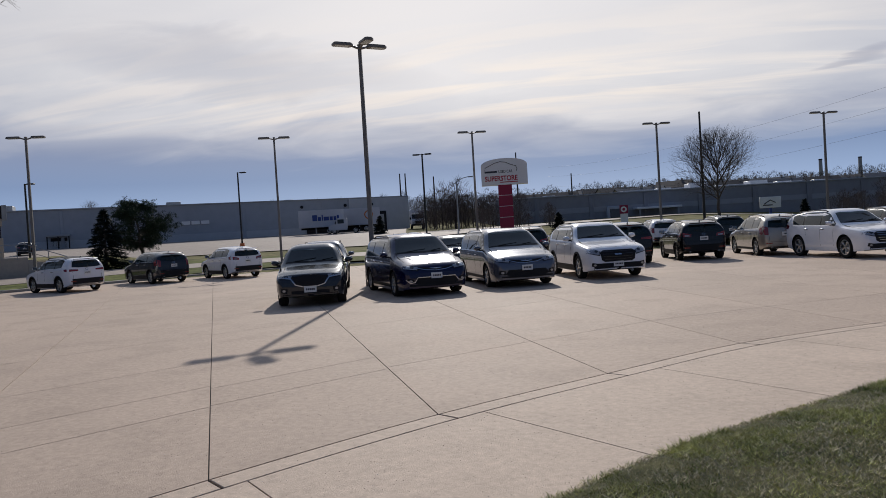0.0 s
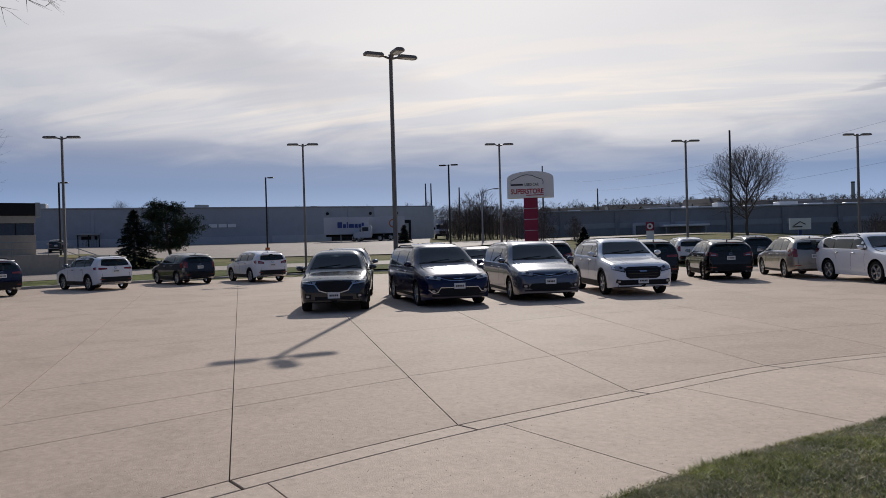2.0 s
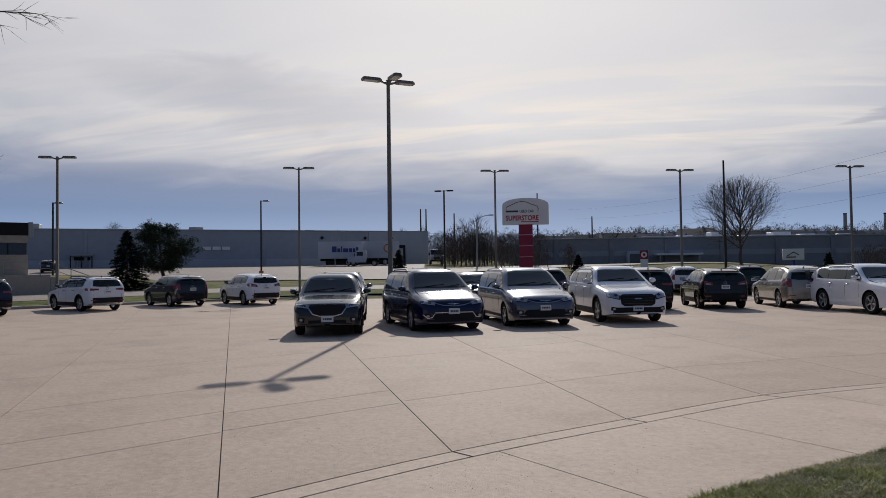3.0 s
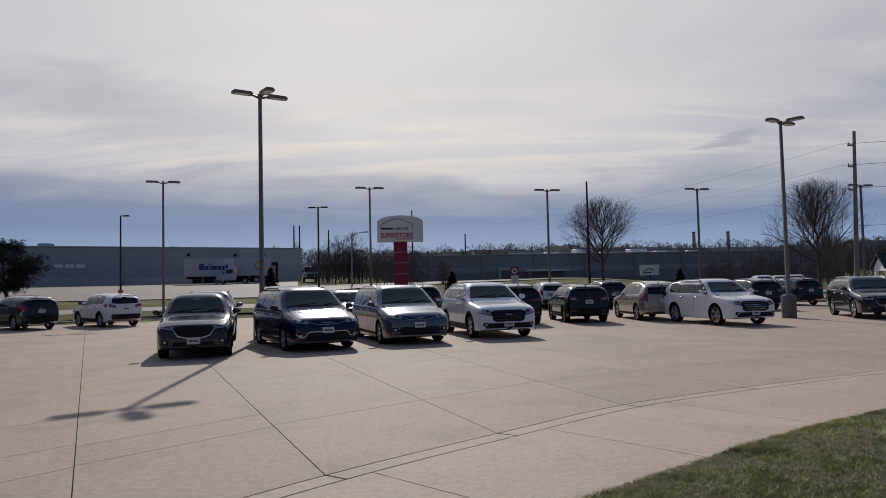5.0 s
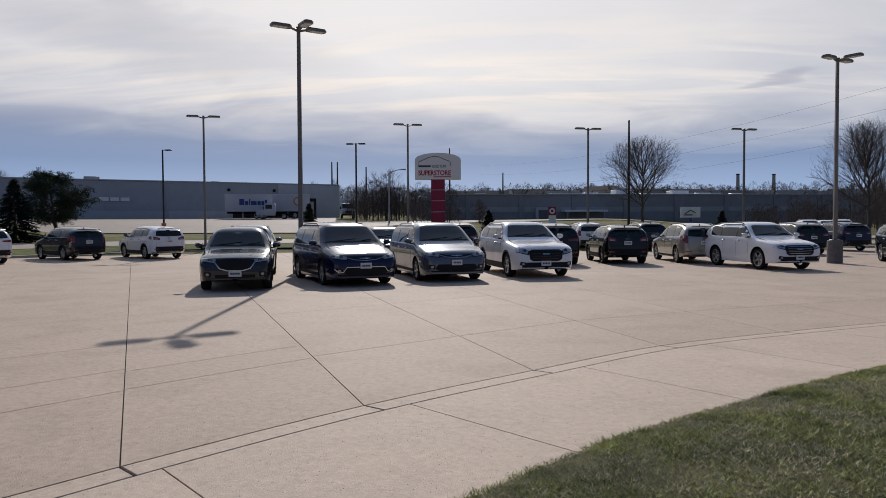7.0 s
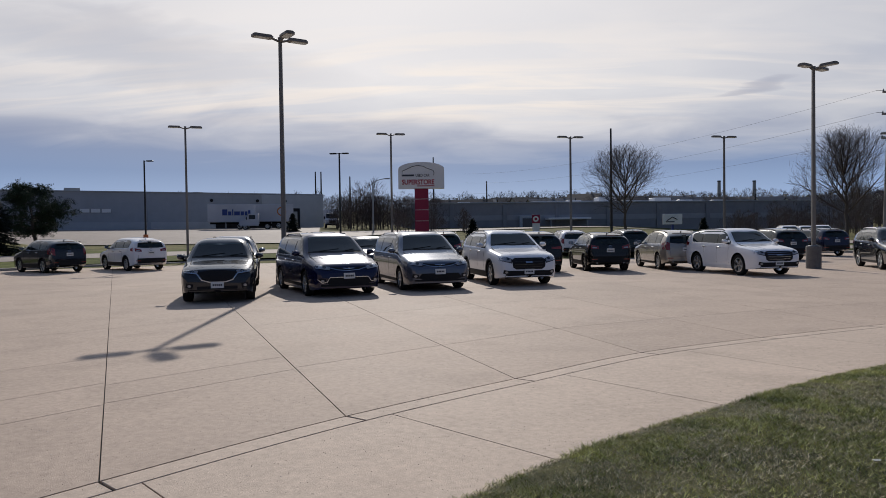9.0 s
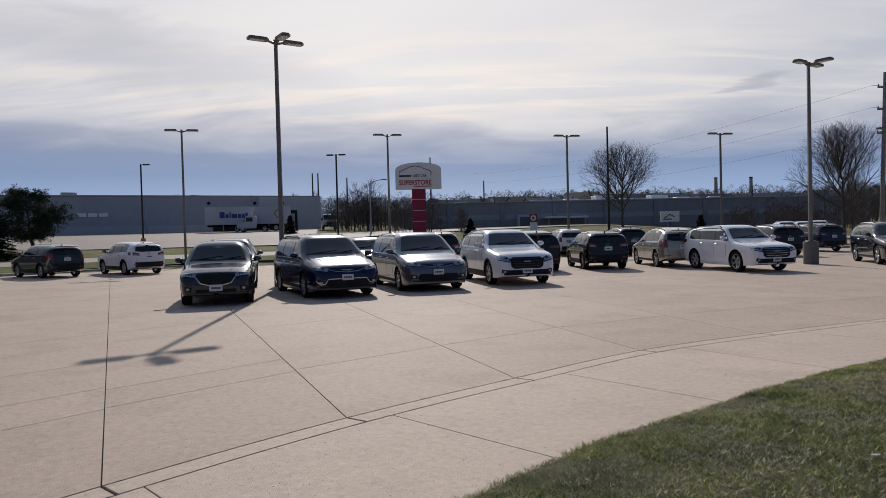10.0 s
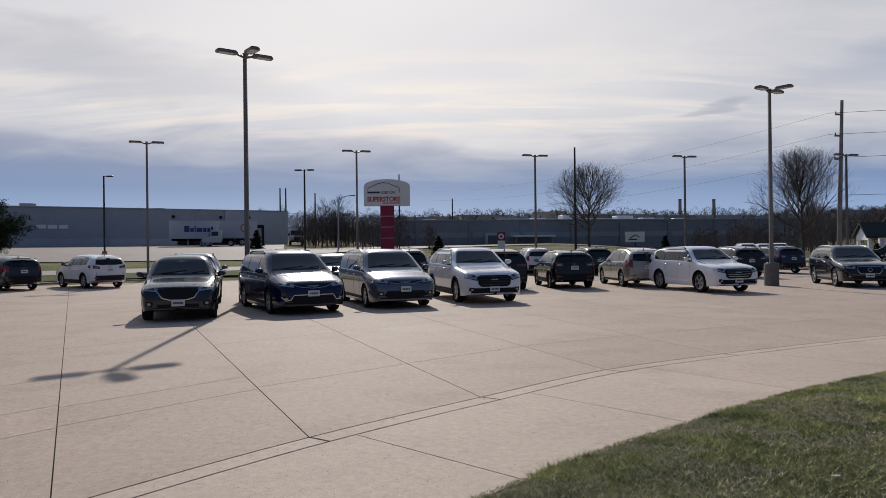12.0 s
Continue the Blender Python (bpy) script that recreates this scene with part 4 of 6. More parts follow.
        add("side_lens", "side", [(-.4535 * L, min(zs)), (-.4535 * L, max(zs) + .01), (-.405 * L, sum(zs) / 2 + .05), (-.42 * L, min(zs) + .02)], REDLENS, 0.008, 0.09, sgn=sg, parent=tl)
        if rear == "wrap":
            add("reverse_lens", "back", [clamp_back(W * .30, t0 - .125), clamp_back(W * .30, t0 - .085), clamp_back(W * .40, t0 - .07), clamp_back(W * .40, t0 - .125)], LAMPGLASS, 0.014, 0.1, parent=tl)
        add("reflector", "back", [(sg * W * .30, .50), (sg * W * .42, .50), (sg * W * .42, .54), (sg * W * .30, .54)], REDLENS, 0.035, 0.2, 0.05)

    # tail
    t0 = s.belt(-.47 * L)
    zr = H - .20
    add("rear_window", "back", [(-W * .365, t0 + .06), (-W * .20, t0 + .03), (W * .20, t0 + .03), (W * .365, t0 + .06), (W * .315, zr), (-W * .315, zr)], GLASS, 0.009, 0.1)
    xr_top = -.36 * L
    sp = bmesh.new()
    box(s.end(0, H - .17, False) - .015, s.end(0, H - .17, False) + .20, -W * .29, W * .29, H - .165, H - .125, bevel=0.015, bm=sp)
    part("spoiler", sp, colour, top)
    part("brake_light", box(s.end(0, H - .17, False) - .022, s.end(0, H - .17, False) - .01, -.14, .14, H - .155, H - .138), REDLENS, top)
    add("hatch_seam", "back", strip([(-W * .36, t0 - .17), (-W * .355, .60), (-W * .3, .57), (W * .3, .57), (W * .355, .60), (W * .36, t0 - .17)], 0.010), SEAM, 0.0015, 0.3, 0.01)
    add("rear_bumper", "back", [(-W * .385, s.low(-.5 * L) + .005), (-W * .385, .64 if rear_dark else .555), (W * .385, .64 if rear_dark else .555), (W * .385, s.low(-.5 * L) + .005)], PLASTIC if rear_dark else colour, 0.025, 0.15, 0.05)
    part("rear_wiper", tube([(s.end(.05, t0 + .05, False) - .02, .02, t0 + .06), (s.end(.3, t0 + .10, False) - .02, .36, t0 + .11)], 0.009, 5), PLASTIC, top)
    xp = s.end(0, t0 - .22, False)
    pl = part("license_plate", box(xp - .03, xp - .005, -.16, .16, t0 - .30, t0 - .14, bevel=0.004), PLATE, top, "white paper dealer plate")
    bar_text(pl, -.12, .12, t0 - .245, t0 - .195, xp - .03, -1, INK)
    add("rear_emblem", "back", strip([(.06 * math.cos(k * .63), t0 - .06 + .045 * math.sin(k * .63)) for k in range(11)], 0.012), CHROME, 0.006, 0.2, 0.01)
    part("antenna", tube([(-.36 * L, 0, s.above(-.36 * L, 0) - .01), (-.375 * L, 0, s.above(-.36 * L, 0) + .05), (-.385 * L, 0, s.above(-.38 * L, 0) + .07)], [.03, .02, .004], 6), colour if not roof_dark else PLASTIC, top)
    for sg in (1, -1):
        ex = sg * W * .30
        part("exhaust_tip", tube([(-L / 2 + .12, ex, s.low(-.5 * L) - .03), (-L / 2 - .01, ex, s.low(-.5 * L) - .03)], .03, 8), STEEL, top)
    if roof_dark:
        xs0, xs1 = -.37 * L, .055 * L
        add("roof_panel", "top", [(xs1, -W * .33), (xs1, W * .33), (xs0, W * .31), (xs0, -W * .31)], PLASTIC, 0.004, 0.2)

    # nose
    zn = s.top(.482 * L)
    hood_edge = [(wx1 + .12, -W * .40), (.40 * L, -W * .385), (.45 * L, -W * .30), (.462 * L, 0), (.45 * L, W * .30), (.40 * L, W * .385), (wx1 + .12, W * .40)]
    add("hood_seam", "top", strip(hood_edge, 0.010), SEAM, 0.0015, 0.3, 0.01)
    for sg in (1, -1):
        add("hood_crease", "top", strip([(wx1 + .14, sg * W * .30), (.36 * L, sg * W * .26), (.44 * L, sg * W * .20)], 0.03), colour, 0.006, 0.2, 0.012)
    def front_patch(nm, pts, mat, off=0.008, lab="", parent=None, depth=0.03):
        return add(nm, "front", pts, mat, off, 0.09, depth, lab=lab, parent=parent)
    if front == "oval":        # wide dark grille in a bright wing-shaped surround
        g = [(-.46, .80), (-.36, .62), (-.18, .565), (.18, .565), (.36, .62), (.46, .80), (.20, .85), (-.20, .85)]
        front_patch("grille", g, PLASTIC, 0.012)
        front_patch("grille_trim", strip([(-.66, .79), (-.50, .765), (-.38, .60), (-.19, .545), (.19, .545), (.38, .60), (.50, .765), (.66, .79)], .026), CHROME, 0.026)
        lamps, lowg = [(.50, .755), (.47, .84), (.72, .90), (.84, .88), (.82, .79)], [(-.50, .36), (-.50, .44), (.50, .44), (.50, .36)]
        zpl = .47
    elif front == "van":
        front_patch("grille", strip([(-.50, .80), (-.2, .765), (.2, .765), (.50, .80)], .07), PLASTIC, 0.010)
        front_patch("grille_trim", strip([(-.56, .815), (-.3, .745), (0, .722), (.3, .745), (.56, .815)], .018), CHROME, 0.02)
        front_patch("emblem", strip([(-.16, .79), (0, .775), (.16, .79)], .022), CHROME, 0.03)
        lamps, lowg = [(.50, .75), (.47, .83), (.74, .90), (.84, .90), (.82, .80)], [(-.62, .40), (-.52, .53), (.52, .53), (.62, .40), (.45, .33), (-.45, .33)]
        zpl = .58
    elif front == "bars":      # tall grille of stacked bars
        front_patch("grille", [(-.52, .60), (-.56, .84), (-.45, .90), (.45, .90), (.56, .84), (.52, .60), (.42, .54), (-.42, .54)], PLASTIC, 0.010)
        for z in (.62, .70, .78, .86):
            k = .46 if z > .64 else .42
            front_patch("grille_bar", strip([(-k, z), (0, z - .012), (k, z)], .013), bar_mat or CHROME, 0.024)
        front_patch("emblem", [(-.10, .745), (-.12, .785), (.10, .785), (.12, .745)], CHROME, 0.032)
        lamps, lowg = [(.54, .76), (.53, .87), (.74, .955), (.86, .95), (.85, .83)], [(-.70, .28), (-.74, .50), (.74, .50), (.70, .28)]
        zpl = .47
    else:                      # five-sided grille with a bright border
        g = [(-.34, .56), (-.46, .72), (-.40, .84), (.40, .84), (.46, .72), (.34, .56)]
        front_patch("grille", g, PLASTIC, 0.010)
        front_patch("grille_trim", strip(g + [g[0]], .022), CHROME, 0.02)
        front_patch("emblem", strip([(.08 * math.cos(k * .63), .72 + .07 * math.sin(k * .63)) for k in range(11)], 0.02), CHROME, 0.03)
        lamps, lowg = [(.50, .75), (.48, .85), (.72, .91), (.86, .89), (.85, .79)], [(-.55, .35), (-.60, .47), (.60, .47), (.55, .35)]
        zpl = .50
    k = W / 1.86
    for sg in (1, -1):
        def lim(y, z):
            return (sg * min(y * k, s.side(.435 * L, z) - .006), z)
        zc, yc = sum(z for y, z in lamps) / len(lamps), sum(y for y, z in lamps) / len(lamps)
        front_patch("headlight_bezel", [lim(yc + (y - yc) * 1.12, min(zc + (z - zc) * 1.30, s.top(.45 * L) - .03)) for y, z in lamps], PLASTIC, 0.005)
        hl = front_patch("headlight", [lim(y, min(z, s.top(.45 * L) - .045)) for y, z in lamps], LAMPGLASS, 0.008)
        zm = sum(min(z, s.top(.45 * L) - .045) for y, z in lamps) / len(lamps)
        front_patch("projector", [lim(.62 + .05 * math.cos(a), zm + .035 * math.sin(a)) for a in [q * .785 for q in range(8)]], DARKWIN, 0.014, parent=hl)
        fg = front_patch("fog_lamp_housing", [lim(.62, .38), lim(.60, .50), lim(.76, .53), lim(.78, .42)], PLASTIC, 0.010)
        front_patch("fog_lamp", [lim(.69 + .045 * math.cos(a), .455 + .035 * math.sin(a)) for a in [q * .785 for q in range(8)]], LAMPGLASS, 0.018, parent=fg)
    front_patch("lower_grille", [(y * k, z) for y, z in lowg], PLASTIC, 0.008)
    if front == "van" and bumper_trim:
        front_patch("bumper_trim", strip([(-.80 * k, .50), (-.70 * k, .40), (-.58 * k, .42), (-.50 * k, .545), (.50 * k, .545), (.58 * k, .42), (.70 * k, .40), (.80 * k, .50)], .022), CHROME, 0.018)
    front_patch("chin", strip([(-.72 * k, .33), (0, .315), (.72 * k, .33)], .05), PLASTIC, 0.015)
    xp = s.end(0, zpl, True)
    pl = part("license_plate", box(xp + .012, xp + .035, -.16, .16, zpl - .08, zpl + .08, bevel=0.004), PLATE, top, "white paper dealer plate")
    bar_text(pl, -.12, .12, zpl - .025, zpl + .025, xp + .035, 1, INK)

    # wheels
    for x in (xf, xr):
        for sg in (1, -1):
            meshes = wheel_meshes(wheel_r, dark_rims, spokes)
            w = new("wheel", meshes[0])
            w.parent = top
            turn = Matrix.Rotation(0 if sg > 0 else math.pi, 4, "Z") @ Matrix.Rotation(0.3 * x, 4, "Y")
            w.matrix_local = Matrix.Translation((x, sg * (W / 2 - .125), wheel_r)) @ turn
            for nm, me2 in zip(("rim", "brake_disc"), meshes[1:]):
                r = new(nm, me2)
                r.parent = w
    part("axle_beam", box(xr - .06, xr + .06, -W / 2 + .2, W / 2 - .2, wheel_r - .08, wheel_r + .06, bevel=0.02), UNDER, top)
    return top


def suv(length=4.6, width=1.86, height=1.68, **k):
    return Shell(length, width, height, **k)


def minivan():
    return Shell(5.18, 2.02, 1.78, hood=1.02, cowl=(0.305, 1.10), roof_front=0.10, roof_rear=-0.44, tail_top=-0.468, nose=0.78, belt=1.08, belt_rise=0.02, tumble=0.29, clearance=0.17, tail_belt=-0.49, roof_drop=0.05, round_nose=1.25)


def at(x, y, yaw, z=0.0):
    return pose(x, y, z, 0, 0, yaw)


def park_cars():
    grey = paint("graphite", (0.020, 0.024, 0.033), 0.4)
    navy = paint("navy", (0.004, 0.006, 0.042), 0.25)
    silver = paint("steel_silver", (0.12, 0.132, 0.165), 0.55)
    white = paint("white", (0.80, 0.80, 0.82), 0.0)
    black = paint("black", (0.005, 0.0055, 0.008), 0.2)
    slate = paint("slate", (0.008, 0.0095, 0.014), 0.3)
    beige = paint("champagne", (0.40, 0.36, 0.31), 0.5)
    blue = paint("midnight_blue", (0.010, 0.013, 0.040), 0.3)
    row, back = "cars facing the drive", "cars parked at the verge"
    car("suv", at(-7.25, 19.9, -72.0), "graphite grey compact SUV with dark oval grille", "car", grey, suv(4.55, 1.84, 1.66, hood=1.0, cowl=(.235, 1.08), nose=.80, belt=1.03), 2.70, .355, group=row, rails=False, chrome_belt=False)
    car("minivan", at(-4.72, 21.6, -61.0), "navy blue minivan with chrome bumper trim", "minivan", navy, minivan(), 3.09, .35, group=row, van=True, front="van", rear="flat", cladding=False, wheel_shift=.02)
    car("minivan", at(-2.02, 23.35, -68.5), "steel silver minivan with thin chrome grille", "minivan", silver, minivan(), 3.09, .34, group=row, van=True, front="van", rear="flat", cladding=False, rail_mat=ALLOY, wheel_shift=.02, bumper_trim=False)
    car("suv", at(.90, 24.95, -74.0), "large white SUV with tall chrome barred grille", "car", white, suv(5.19, 2.0, 1.79, hood=1.10, cowl=(.25, 1.17), nose=.86, belt=1.16), 3.07, .38, group=row, front="bars", rail_mat=ALLOY, bar_mat=DARKALLOY)
    car("suv", at(10.05, 28.5, -75.0), "white three-row SUV with chrome grille bars", "car", white, suv(4.89, 1.93, 1.74, hood=1.07, cowl=(.25, 1.14), nose=.84, belt=1.11), 2.79, .38, group=row, front="bars", cladding=False, low_trim=white)
    car("suv", at(17.15, 30.8, -101.0), "dark grey luxury SUV with five-sided grille", "car", slate, suv(4.98, 1.96, 1.71, hood=1.04, cowl=(.25, 1.11), nose=.82), 2.82, .375, group=row, front="five", rails=True, rail_mat=ALLOY, cladding=False)
    car("suv", at(5.17, 32.2, 95.6), "black compact SUV seen from its hatch", "car", black, suv(4.39, 1.86, 1.64, belt=1.05, tail_top=-.465), 2.64, .35, group=back, dark_rims=True)
    car("suv", at(8.37, 32.8, 95.0), "champagne beige SUV with red tail lamps", "car", beige, suv(4.77, 1.84, 1.70, belt=1.04, roof_rear=-.37, tail_top=-.44), 2.86, .36, group=back, rear="tall", cladding=False, rear_dark=False)
    car("suv", at(2.25, 31.6, 96.0), "black SUV parked behind the white one", "car", black, suv(4.6, 1.88, 1.72), 2.7, .36, group=back, rear="flat")
    car("suv", at(-24.43, 30.8, 154.0), "white SUV with black roof at the verge", "car", white, suv(4.6, 1.86, 1.69, tail_top=-.452), 2.69, .36, group=back, roof_dark=True, rear="flat")
    car("suv", at(-22.15, 34.96, 146.0), "dark slate SUV with tall tail lamps", "car", grey, suv(4.56, 1.84, 1.67, roof_rear=-.37), 2.66, .35, group=back, rear="tall", rails=False)
    car("suv", at(-18.5, 36.4, 140.0), "white crossover with wrapped tail lamps", "car", white, suv(4.63, 1.84, 1.69, roof_rear=-.37), 2.70, .355, group=back, rails=False)
    car("suv", at(-26.9, 26.4, 160.0), "dark blue SUV parked by the kerb", "car", blue, suv(4.6, 1.86, 1.69), 2.69, .36, group=back, rear="flat")
    car("suv", at(5.5, 48.3, 97.0), "white SUV with black rear bumper", "car", white, suv(5.0, 2.0, 1.77, belt=1.10), 2.86, .38, group=back, rear="tall")
    car("suv", at(9.0, 46.6, 97.0), "dark green SUV standing in the back row", "car", paint("bottle_green", (.014, .02, .02), .3), suv(4.8, 1.95, 1.78), 2.8, .37, group=back, rear="tall")
    car("suv", at(15.9, 40.6, 97.0), "black SUV behind the white three-row SUV", "car", black, suv(4.6, 1.88, 1.70), 2.7, .36, group=back)
    car("suv", at(20.3, 45.6, 101.0), "midnight blue SUV at the verge beside a lamp", "car", blue, suv(4.65, 1.88, 1.69), 2.7, .36, group=back)
    car("suv", at(34.6, 52.9, 147.0, land(34.6, 52.9) + .13), "black crossover standing in the street", "car", black, suv(4.7, 1.86, 1.69, roof_rear=-.34), 2.75, .36, group="street cars")
    car("suv", at(-8.95, 25.3, -72.0), "grey SUV hidden behind the graphite one", "car", silver, suv(4.6, 1.86, 1.71), 2.7, .36, group=row)
    car("suv", at(-4.6, 28.9, -68.0), "dark grey crossover behind the minivans", "car", slate, suv(4.5, 1.84, 1.62), 2.65, .35, group=row, rails=False)
    car("suv", at(-9.0, 39.6, 100.0), "black SUV at the back of the lot", "car", black, suv(4.8, 1.95, 1.86), 2.8, .38, group=back)
    car("suv", at(-2.2, 38.4, 96.0), "dark SUV with a wide rear window", "car", black, suv(4.8, 1.95, 1.78), 2.8, .38, group=back)


park_cars()


# ---- lot lamps ----
def lot_lamp(x, y, height, heads, yaw, label, base=0.0, z=0.0, group="lot lamps", mat=None):
    """A square steel mast with flat lamp heads on short arms. heads: their bearings in degrees."""
    mat = mat or POLE
    t = thing("lot_lamp", pose(x, y, z, 0, 0, yaw), label, "street lamp", group)
    if base:
        bm = lathe([(0.001, 0), (.30, 0), (.30, base - .03), (.27, base), (.001, base)], 20)
        bmesh.ops.rotate(bm, verts=bm.verts, cent=(0, 0, 0), matrix=Matrix.Rotation(math.pi / 2, 3, "X"))
        part("base", bm, SHADEDBASE, t, "round stained concrete base")
    part("base_plate", box(-.16, .16, -.16, .16, base, base + .03, bevel=.006), STEEL, t)
    own = bmesh.new()
    lo = [own.verts.new((sx * .075, sy * .075, base + .02)) for sx, sy in ((-1, -1), (1, -1), (1, 1), (-1, 1))]
    hi = [own.verts.new((sx * .055, sy * .055, height - .04)) for sx, sy in ((-1, -1), (1, -1), (1, 1), (-1, 1))]
    for i in range(4):
        own.faces.new((lo[i], lo[(i + 1) % 4], hi[(i + 1) % 4], hi[i]))
    own.faces.new(hi)
    own.faces.new(lo[::-1])
    bmesh.ops.bevel(own, geom=own.edges[:], offset=.012, segments=2, affect="EDGES")
    part("mast", own, mat, t)
    part("mast_cap", box(-.07, .07, -.07, .07, height - .05, height, bevel=.012), mat, t)
    for a in heads:
        turn = Matrix.Rotation(radians(a), 4, "Z")
        arm = tube([(.04, 0, height - .14), (.22, 0, height - .09), (.36, 0, height - .05)], [.045, .04, .035], 8)
        bmesh.ops.transform(arm, matrix=turn, verts=arm.verts)
        arm = part("arm", arm, mat, t)
        hd = prism([(.28, -.10), (.36, -.17), (.92, -.17), (1.0, -.10), (1.0, .10), (.92, .17), (.36, .17), (.28, .10)], height - .09, height + .02)
        bmesh.ops.bevel(hd, geom=[e for e in hd.edges if all(v.co.z > height for v in e.verts)], offset=.035, segments=2, affect="EDGES")
        bmesh.ops.transform(hd, matrix=turn, verts=hd.verts)
        hd = part("lamp_head", hd, mat, t)
        ln = box(.42, .92, -.13, .13, height - .10, height - .085, bevel=.004)
        bmesh.ops.transform(ln, matrix=turn, verts=ln.verts)
        part("lens", ln, LENS, hd)
    return t


lot_lamp(-6.80, 24.5, 8.58, (38, 218, -52), 0, "tall bronze lot lamp with three flat heads", base=.9)
lot_lamp(13.95, 30.9, 8.45, (38, 218, -52), 0, "tall lot lamp with three heads on concrete base", base=.95)
for x, y, top in ((-29.3, 34.6, 8.4), (-18.5, 43.3, 8.5), (-6.45, 49.3, 8.6), (6.2, 51.9, 8.45), (17.2, 52.5, 8.3), (26.75, 48.5, 7.75)):
    g = land(x, y)
    lot_lamp(x, y, top - g, (0, 180), 20, "slim bronze lot lamp with two flat heads", base=.25, z=g + .05)


# ---- the dealer's sign ----
def mesh_text(name, text, size, mat, parent, place, turn, width=None, bold=0.0):
    cu = bpy.data.curves.new(name, "FONT")
    cu.body, cu.size, cu.extrude, cu.offset = text, size, 0.008, bold
    tmp = new(name + "_tmp", cu)
    me = bpy.data.meshes.new_from_object(tmp.evaluated_get(bpy.context.evaluated_depsgraph_get()))
    bpy.data.objects.remove(tmp)
    xs = [v.co.x for v in me.vertices]
    k = width / (max(xs) - min(xs)) if width else 1.0
    for v in me.vertices:
        v.co.x = (v.co.x - min(xs)) * k
    me.materials.append(mat)
    ob = new(name, me)
    ob.parent = parent
    ob.matrix_local = Matrix.Translation(place) @ turn
    return ob


def dealer_sign():
    g = land(-4.3, 48.5)
    t = thing("dealer_sign", pose(-4.28, 48.52, g, 0, 0, 5), "white arched pylon sign on a red panelled post", "sign")
    def z(v):
        return v - g
    # post of stacked red panels
    zs = [z(g), z(g + .55), z(1.75), z(2.53), z(3.28), z(4.02), z(4.80)]
    post = part("post", box(-.40, .40, -.20, .20, 0, zs[-1]), SIGNRED, t, "red metal post")
    for a, b in zip(zs, zs[1:]):
        part("post_panel", box(-.47, .47, -.27, .27, a + .015, b - .015, bevel=.012), SIGNRED, post)
    for a in zs[1:-1]:
        part("joint_strip", box(-.455, .455, -.255, .255, a - .014, a + .014), SIGNWHITE, post)
    # cabinet with an arched head
    W, z0, z1, rise = 1.56, z(4.73), z(6.02), .50
    def arch(y):
        out = [(-W, z0), (W, z0), (W, z1)]
        out += [(W * math.cos(math.pi * k / 16) * 1.0, z1 + rise * math.sin(math.pi * k / 16) ** 0.9) for k in range(1, 16)]
        return out + [(-W, z1)]
    bm = bmesh.new()
    fr = [bm.verts.new((x, -.38, zz)) for x, zz in arch(0)]
    bk = [bm.verts.new((x, .38, zz)) for x, zz in arch(0)]
    bm.faces.new(fr)
    bm.faces.new(bk[::-1])
    for i in range(len(fr)):
        j = (i + 1) % len(fr)
        bm.faces.new((fr[j], fr[i], bk[i], bk[j]))
    bmesh.ops.recalc_face_normals(bm, faces=bm.faces)
    cab = part("cabinet", bm, SIGNWHITE, t, "white sign cabinet with arched top")
    up = Matrix.Rotation(math.pi / 2, 4, "X")
    mesh_text("lettering", "SUPERSTORE", .46, REDINK, cab, (-1.32, -.384, z0 + .28), up, 2.2, .012)
    mesh_text("lettering", "USED CAR", .26, INK, cab, (-.38, -.384, z0 + .80), up, .95, .004)
    part("name_bar", box(-1.32, -.48, -.392, -.380, z0 + .83, z0 + .95), INK, cab)
    part("name_bar", box(-.30, .88, -.390, -.380, z0 + .14, z0 + .20), REDINK, cab)
    car_line = [(-1.30, 0.98), (-1.28, 1.18), (-.95, 1.33), (-.62, 1.48), (-.25, 1.56), (.12, 1.50), (.40, 1.36), (.62, 1.28), (.80, 1.22), (.87, 1.05), (.84, .88)]
    part("car_outline", tube([(x, -.392, z0 + v) for x, v in car_line], .022, 6), INK, cab)


dealer_sign()


# ---- poles and cables ----
def utility_pole(x, y, height, radius, label, arms=(), lean=0.0, mat=None, group="utility poles"):
    g = land(x, y)
    t = thing("utility_pole", pose(x, y, g, 0, lean, 0), label, "utility pole", group)
    part("shaft", tube([(0, 0, -.2), (0, 0, height * .5), (0, 0, height)], [radius, radius * .85, radius * .62], 10), mat or WOODPOLE, t)
    for z, reach in arms:
        part("crossarm", box(-reach * .15, reach, -.05, .05, z - .05, z + .05, bevel=.01), mat or WOODPOLE, t)
        part("insulator", tube([(reach * .92, 0, z + .05), (reach * .92, 0, z + .22)], [.05, .03], 8), STEEL, t)
    return t


utility_pole(27.4, 50.8, 11.85, .17, "tall weathered power pole with short side arms", ((10.85, -.45), (9.35, -.45), (7.7, -.45)), lean=1.7)
utility_pole(11.95, 69.1, 10.9, .13, "dark bare utility pole", mat=DARKPOLE)
for x, y, h in ((-35.8, 145.6, 11.3), (-34.7, 145.9, 11.3), (-28.9, 147.2, 10.3), (-11.56, 149.6, 14.2), (-0.4, 150, 9.0), (60, 165, 7)):
    utility_pole(x, y, h, .2, "far dark utility pole above the brush", mat=DARKPOLE, group="far poles")


